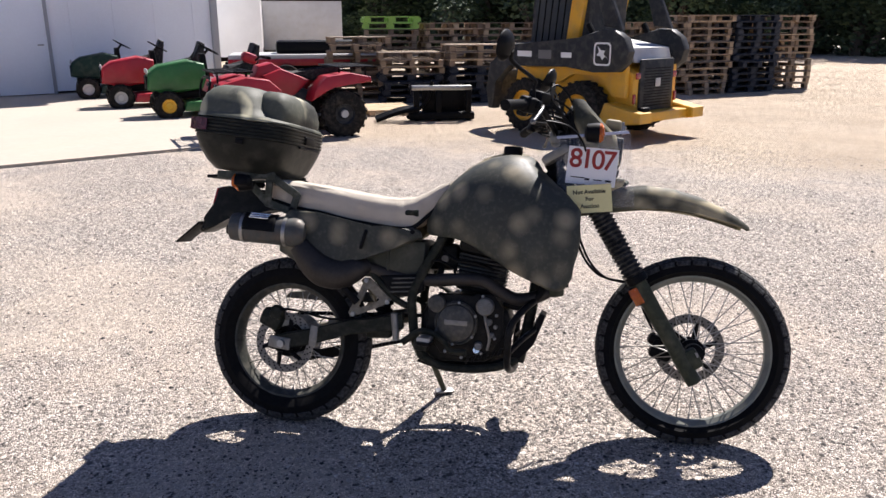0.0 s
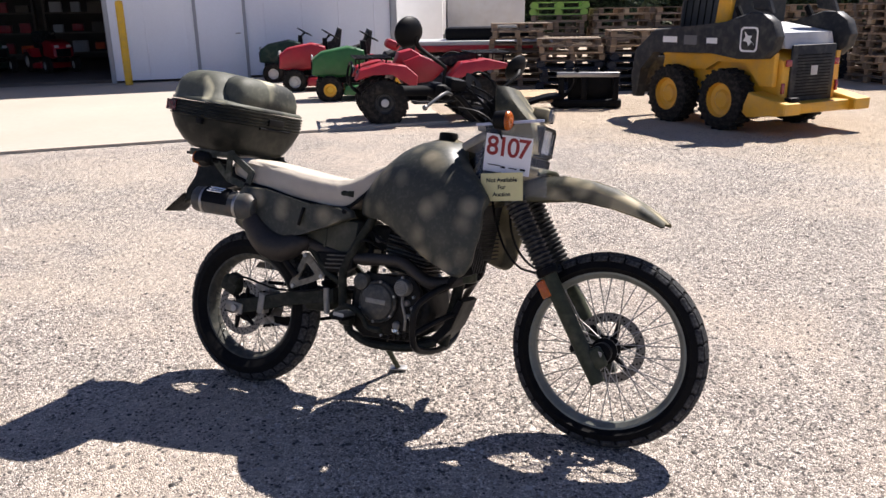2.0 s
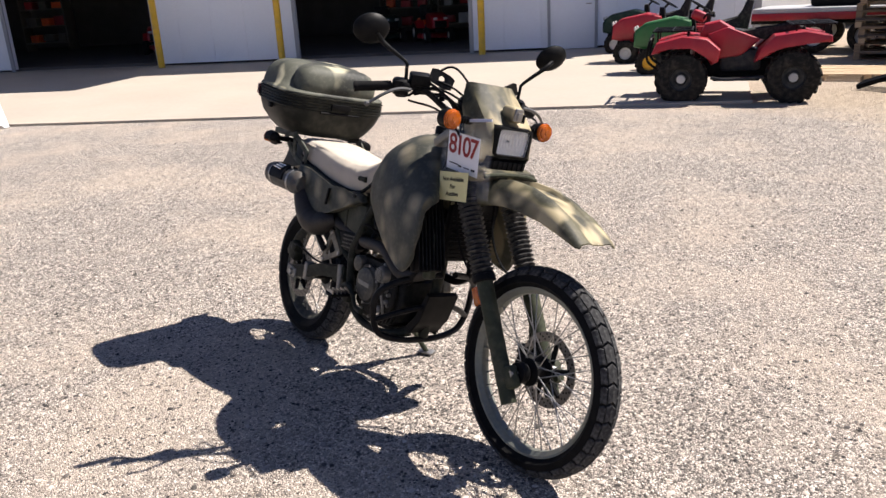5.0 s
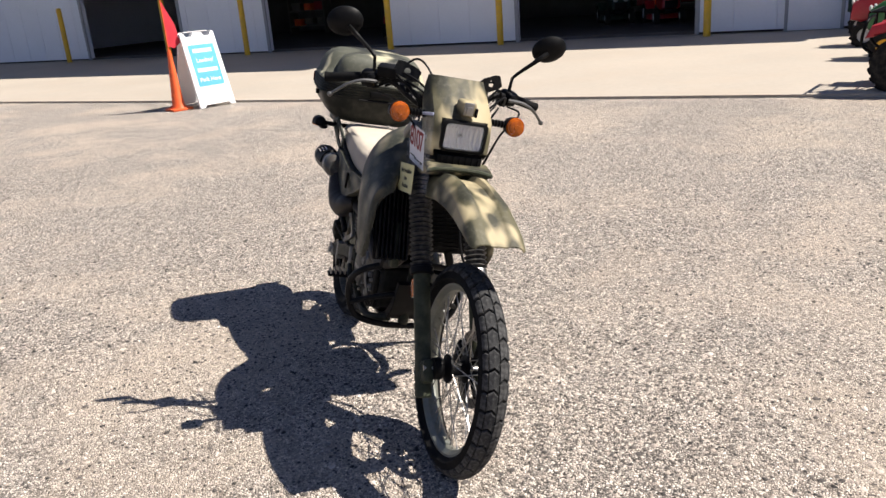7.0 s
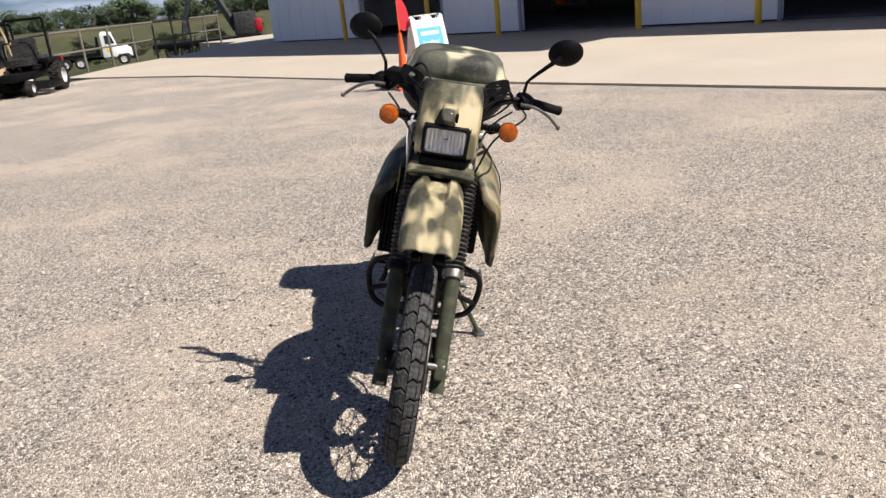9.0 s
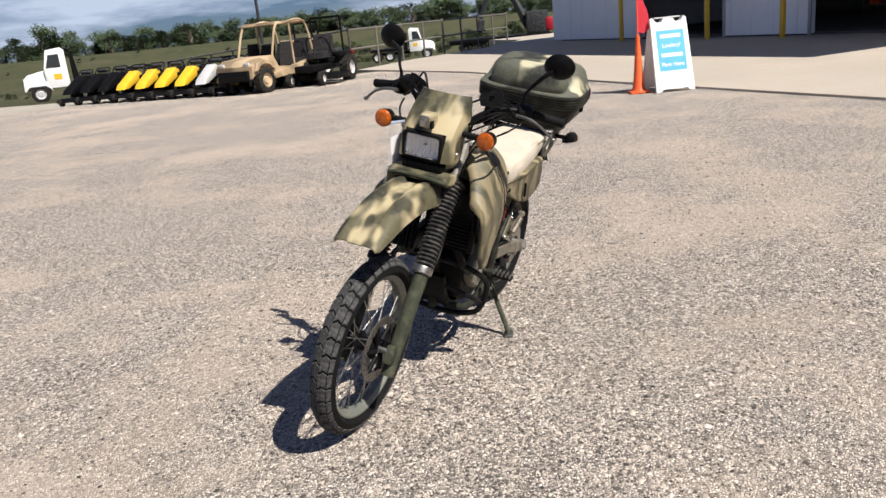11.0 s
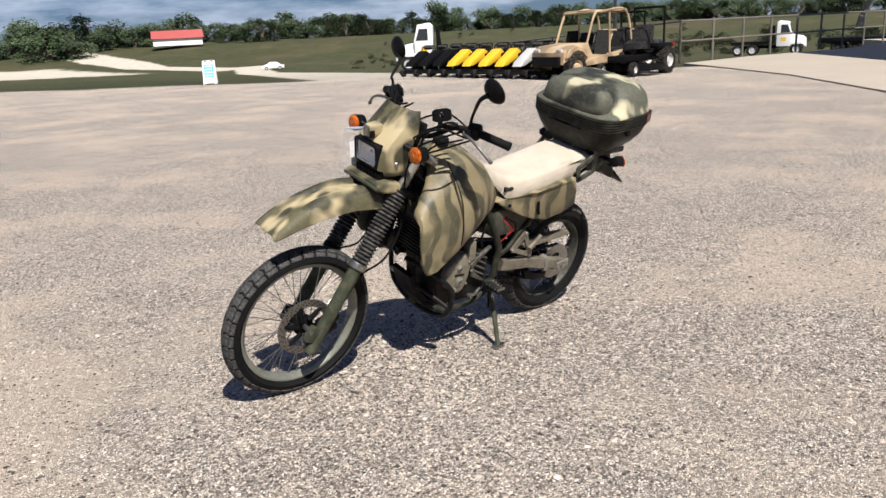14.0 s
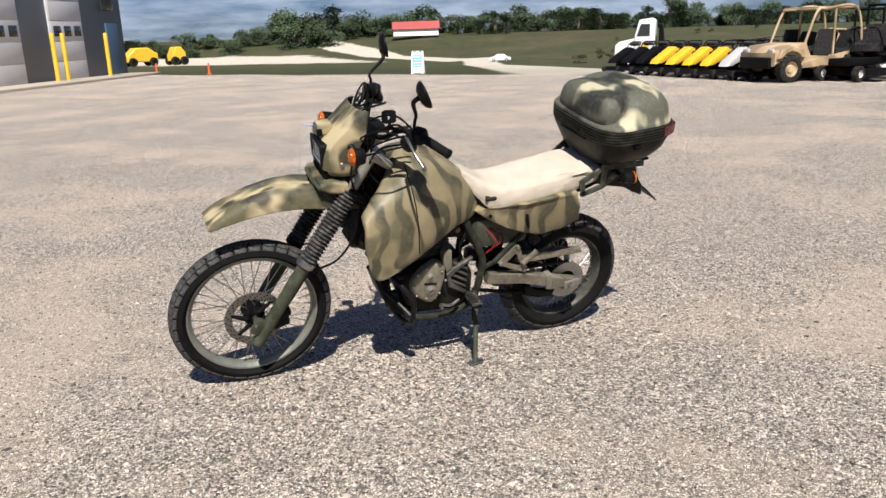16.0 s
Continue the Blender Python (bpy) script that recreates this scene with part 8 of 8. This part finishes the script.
fence_run((-20.8, -13.3, 0.0), (-36.0, -12.9, 0.0), 8)
fence_run((-20.8, -13.3, 0.0), (-30.5, -33.0, -0.9), 9)
low = thing("low_loader", on_ground(-48.9, -18.1, 109.5), "dark low-loader trailer carrying a folded excavator arm", "trailer")
part("deck", boxm((0, 0, 0.85), (7.0, 2.2, 0.3), None, 0.04), BLACK, low)
for k in range(4):
    for y in (-0.9, 0.9):
        wheel_part(low, (-2.4 + 0.95 * k, y, 0.42), 0.42, 0.28, 0.22, CHARCOAL, 0)
part("cab", boxm((2.6, 0, 1.75), (1.5, 1.8, 1.5), None, 0.1), CHARCOAL, low)
part("counterweight", boxm((3.4, 0.0, 1.55), (0.5, 1.9, 0.9), None, 0.12), RED_BODY, low)
part("boom", tubem([(2.0, 0, 1.4), (1.0, 0, 3.6), (-0.6, 0, 4.1)], [0.28, 0.25, 0.2], 6, False), CHARCOAL, low)
part("stick", tubem([(-0.5, 0, 4.2), (-1.3, 0, 2.2)], [0.2, 0.14], 6, False), CHARCOAL, low)
part("bucket", prismm([(-1.6, 1.4), (-1.1, 1.5), (-1.0, 2.2), (-1.4, 2.3)], -0.5, 0.5, 0.05, 1), CHARCOAL, low)


# grey building with white shutters at the far side of the yard
CLAD = paint("grey_cladding", (0.11, 0.12, 0.14), 0.5, vary=0.12, scale=0.8)
# white taken down to grey so the doors carry their shade in colour
SHADED_WHITE = paint("weathered_white_door", (0.50, 0.50, 0.51), 0.6, vary=0.1, scale=1.5)
B2_A, B2_B = Vector((2.03, -35.4, 0)), Vector((8.98, -22.1, 0))
b2_turn = math.degrees(math.atan2(B2_B.y - B2_A.y, B2_B.x - B2_A.x))
far_building = thing("grey_building", pose(B2_A.x, B2_A.y, -0.02, 0, 0, b2_turn), "dark grey metal workshop with white sectional doors", "building", kind="structure")
part("wall", boxm((6.55, -4.1, 3.4), (16.9, 8.0, 6.8), None, 0.03), CLAD, far_building)
part("roof", boxm((6.55, -4.1, 6.86), (17.5, 8.6, 0.2), None, 0.03), LIGHT_GREY, far_building)
for x0 in (1.75, 6.1, 10.4):
    dr = part("sectional_door", boxm((x0 + 1.2, -0.06, 2.0), (2.4, 0.08, 3.9), None, 0.01), SHADED_WHITE, far_building, "white sectional door")
    for k in range(5):
        part("door_panel", boxm((x0 + 1.2, -0.008, 0.45 + 0.78 * k), (2.3, 0.03, 0.74), None, 0.015), SHADED_WHITE, dr)
    for k in range(3):
        part("pane", boxm((x0 + 0.45 + 0.75 * k, 0.012, 2.01), (0.5, 0.02, 0.4), None, 0.01), DARK_GLASS, dr)
part("walk_door", boxm((-0.75, -0.05, 1.2), (1.0, 0.1, 2.3), None, 0.01), paint("blue_grey_door", (0.05, 0.10, 0.16), 0.45), far_building)
part("window", boxm((-0.55, -0.04, 3.6), (1.0, 0.1, 1.4), None, 0.01), DARK_GLASS, far_building)
part("kerb", boxm((6.55, 0.75, 0.06), (16.9, 1.48, 0.12), None, 0.02), CONCRETE, far_building)
bm_turn = pose(B2_A.x, B2_A.y, 0.10, 0, 0, b2_turn)
for x in (1.3, 4.6, 5.3):
    bollard(bm_turn @ pose(x, 0.7, 0, 0, 0, 0))

# small far things
for x, y, w in ((-4.0, -182.0, 2.6), (-11.5, -182.0, 1.2)):
    mc = thing("far_loader", pose(x, y, ground_height(x, y), 0, 0, 20) @ Matrix.Scale(2.6, 4), "yellow machine parked far beyond the yard", "loader", "far machines")
    part("body", prismm([(-w / 2, 0.35), (-w / 2, 1.0), (-w / 5, 1.5), (w / 5, 1.5), (w / 2, 0.8), (w / 2, 0.35)], -0.6, 0.6, 0.08, 1), YELLOW, mc)
    for xx in (-w / 3, w / 3):
        for yy in (-0.6, 0.6):
            wheel_part(mc, (xx, yy, 0.36), 0.36, 0.25, 0.2, BLACK, 0)
car = thing("far_car", pose(-60.5, -121.0, ground_height(-60.5, -121.0), 0, 0, -27) @ Matrix.Scale(1.9, 4), "white car far off on the pale road", "car")
part("body", prismm([(-1.0, 0.15), (-1.0, 0.40), (-0.6, 0.45), (-0.4, 0.68), (0.3, 0.68), (0.55, 0.45), (1.0, 0.38), (1.0, 0.15)], -0.4, 0.4, 0.05, 2), WHITE, car)
for xx in (-0.6, 0.6):
    for yy in (-0.38, 0.38):
        wheel_part(car, (xx, yy, 0.16), 0.16, 0.1, 0.09, LIGHT_GREY, 0)
barn = thing("barn", pose(-81.2, -216.5, ground_height(-81.2, -216.5) - 0.1, 0, 0, -21) @ Matrix.Diagonal((1.85, 1.9, 1.35, 1)), "white barn with a faded red metal roof", "building")
part("wall", boxm((0, 0, 0.75), (7.0, 4.0, 1.5)), WHITE, barn)
part("roof", prismm([(-2.3, 1.4), (0, 3.0), (2.3, 1.4), (2.2, 1.3), (0, 2.85), (-2.2, 1.3)], -3.7, 3.7, 0.0, 1, "x"), paint("faded_red_roof", (0.42, 0.10, 0.09), 0.5, vary=0.12, scale=0.6), barn, "faded red metal roof")
pole = thing("light_pole", pose(-44.0, -34.7, ground_height(-44.0, -34.7), 0, 0, 0), "tall thin grey light pole", "pole")
part("shaft", tubem([(0, 0, 0), (0, 0, 12)], [0.13, 0.08], 10, False), CHARCOAL, pole)
part("lamp_head", boxm((0.4, 0, 11.9), (0.9, 0.25, 0.12), None, 0.03), CHARCOAL, pole)


# ---- trees ----
def leaf_material(name, dark, lite):
    m, nd, lk, bsdf = shade(name, 0.75)
    geo = nd.new("ShaderNodeNewGeometry")
    col = ramp_node(nd, lk, geo.outputs["Random Per Island"], [(0.0, dark), (1.0, lite)])
    info = nd.new("ShaderNodeObjectInfo")
    col = mix_node(nd, lk, 0.6, col, ramp_node(nd, lk, info.outputs["Random"], [(0.0, grey(0.6)), (1.0, grey(1.25))]), "MULTIPLY")
    lk.new(col, bsdf.inputs["Base Color"])
    return m


LEAF = leaf_material("leaves", (0.026, 0.048, 0.020), (0.085, 0.12, 0.05))
BARK = paint("bark", (0.10, 0.08, 0.06), 0.9, vary=0.35, scale=3, relief=0.6)


def tree_meshes(seed, tall):
    rr = random.Random(seed)
    trunk = bmesh.new()
    tube(trunk, [(0, 0, -0.3), (0.05, 0.02, 0.2), (0.0, 0.05, 0.5), (0.03, 0, 0.8)], [0.045, 0.035, 0.022, 0.008], 8)
    blobs = []
    for k in range(15):
        a, h = rr.uniform(0, 2 * math.pi), rr.uniform(0.16, 0.92)
        reach = (0.30 if not tall else 0.20) * math.sin(math.pi * min(1.0, max(0.12, (h - 0.08) / 0.95))) ** 0.7 * rr.uniform(0.4, 1.1)
        p = Vector((reach * math.cos(a), reach * math.sin(a), h))
        blobs.append((p, rr.uniform(0.10, 0.19)))
        tube(trunk, [(0, 0, h * 0.55), (p + Vector((0, 0, h * 0.55))) / 2 + Vector((0, 0, 0.03)), p], [0.014, 0.009, 0.004], 5)
    crown = bmesh.new()
    for p, r in blobs:
        for j in range(190):
            d = Vector((rr.gauss(0, 1), rr.gauss(0, 1), rr.gauss(0, 0.8))).normalized() * r * rr.uniform(0.55, 1.12)
            c = p + d
            u = Vector((rr.gauss(0, 1), rr.gauss(0, 1), rr.gauss(0, 1))).normalized()
            v = u.orthogonal().normalized()
            s = rr.uniform(0.011, 0.025)
            crown.faces.new([crown.verts.new(c + s * q) for q in (u, v * 0.7 + u * 0.1, -u, -v * 0.7 + u * 0.1)])
    out = []
    for nm, bm, mat in (("trunk", trunk, BARK), ("crown", crown, LEAF)):
        me = bpy.data.meshes.new(nm)
        bm.to_mesh(me)
        bm.free()
        me.materials.append(mat)
        out.append(me)
    return out


TREES = [tree_meshes(11 + k, k % 3 == 2) for k in range(6)]


def tree(x, y, z, h, spread, k, rz):
    ob = thing("tree", pose(x, y, z, 0, 0, rz) @ Matrix.Diagonal((h * spread, h * spread, h, 1)), "dark green broadleaf tree in the far tree line", "tree", "far trees")
    for nm, me in zip(("trunk", "crown"), TREES[k % len(TREES)]):
        o = new(nm, me)
        o.parent = ob


rt = random.Random(5)
# tree line beyond the fields, by bearing from the yard
for k in range(170):
    deg = -86 - 88 * (k + rt.uniform(-0.5, 0.5)) / 170
    d = rt.uniform(235, 275)
    x, y = d * math.cos(radians(deg)), d * math.sin(radians(deg))
    h = rt.uniform(4.6, 7.2) * (1.35 if rt.random() < 0.16 else 1.0)
    if -105.5 < deg < -100.6:
        h *= 1.45
    elif deg > -99:
        h *= 0.8
    tree(x, y, ground_height(x, y) - 0.22 * h, h * 1.15, rt.uniform(1.4, 2.3), k, rt.uniform(0, 360))
# scrub in the fields, too far and thick to count
def scrub():
    faces, verts, base = [], [], 0
    sources = []
    for _, crown in TREES:
        co = np.empty(len(crown.vertices) * 3, dtype=np.float32)
        crown.vertices.foreach_get("co", co)
        sources.append(co.reshape(-1, 3))
    spots = []
    for k in range(150):
        deg, d = -88 - 84 * rt.random(), rt.uniform(75, 215)
        x, y = d * math.cos(radians(deg)), d * math.sin(radians(deg))
        if not (deg > -122 or abs(-0.92 * x + 0.393 * y - 5) < 7):
            spots.append((x, y, rt.uniform(0.9, 2.0), rt.uniform(1.3, 2.4)))
    for k in range(30):
        deg, d = -146 - 24 * rt.random(), rt.uniform(85, 150)
        spots.append((d * math.cos(radians(deg)), d * math.sin(radians(deg)), rt.uniform(2.0, 3.8), rt.uniform(1.2, 1.8)))
    for k, (x, y, h, w) in enumerate(spots):
        co = sources[k % len(sources)][: 4 * 1200]
        verts.append(co * (h * w, h * w, h) + (x, y, ground_height(x, y) - 0.15))
    co = np.concatenate(verts).astype(np.float32)
    n = len(co) // 4
    me = bpy.data.meshes.new("scrub")
    me.vertices.add(len(co))
    me.vertices.foreach_set("co", co.ravel())
    me.loops.add(len(co))
    me.loops.foreach_set("vertex_index", np.arange(len(co), dtype=np.int32))
    me.polygons.add(n)
    me.polygons.foreach_set("loop_start", np.arange(0, len(co), 4, dtype=np.int32))
    me.update(calc_edges=True)
    me.materials.append(LEAF)
    tagged(new("scrub", me), "low green scrub and bushes scattered over the far fields", "bushes", kind="stuff")


scrub()
# woods behind the pallets
for k in range(64):
    x = -24 + 74 * (k + rt.uniform(-0.5, 0.5)) / 64
    y = 41 + rt.uniform(-3, 7) + 0.1 * abs(x)
    tree(x, y, -0.2, rt.uniform(7, 12), rt.uniform(0.95, 1.35), k, rt.uniform(0, 360))
for k in range(64):
    x = -22 + 70 * (k + rt.uniform(-0.5, 0.5)) / 64
    tree(x, 36.5 + rt.uniform(-1.0, 3.0), -0.3, rt.uniform(2.5, 5.0), rt.uniform(1.3, 1.9), k + 3, rt.uniform(0, 360))
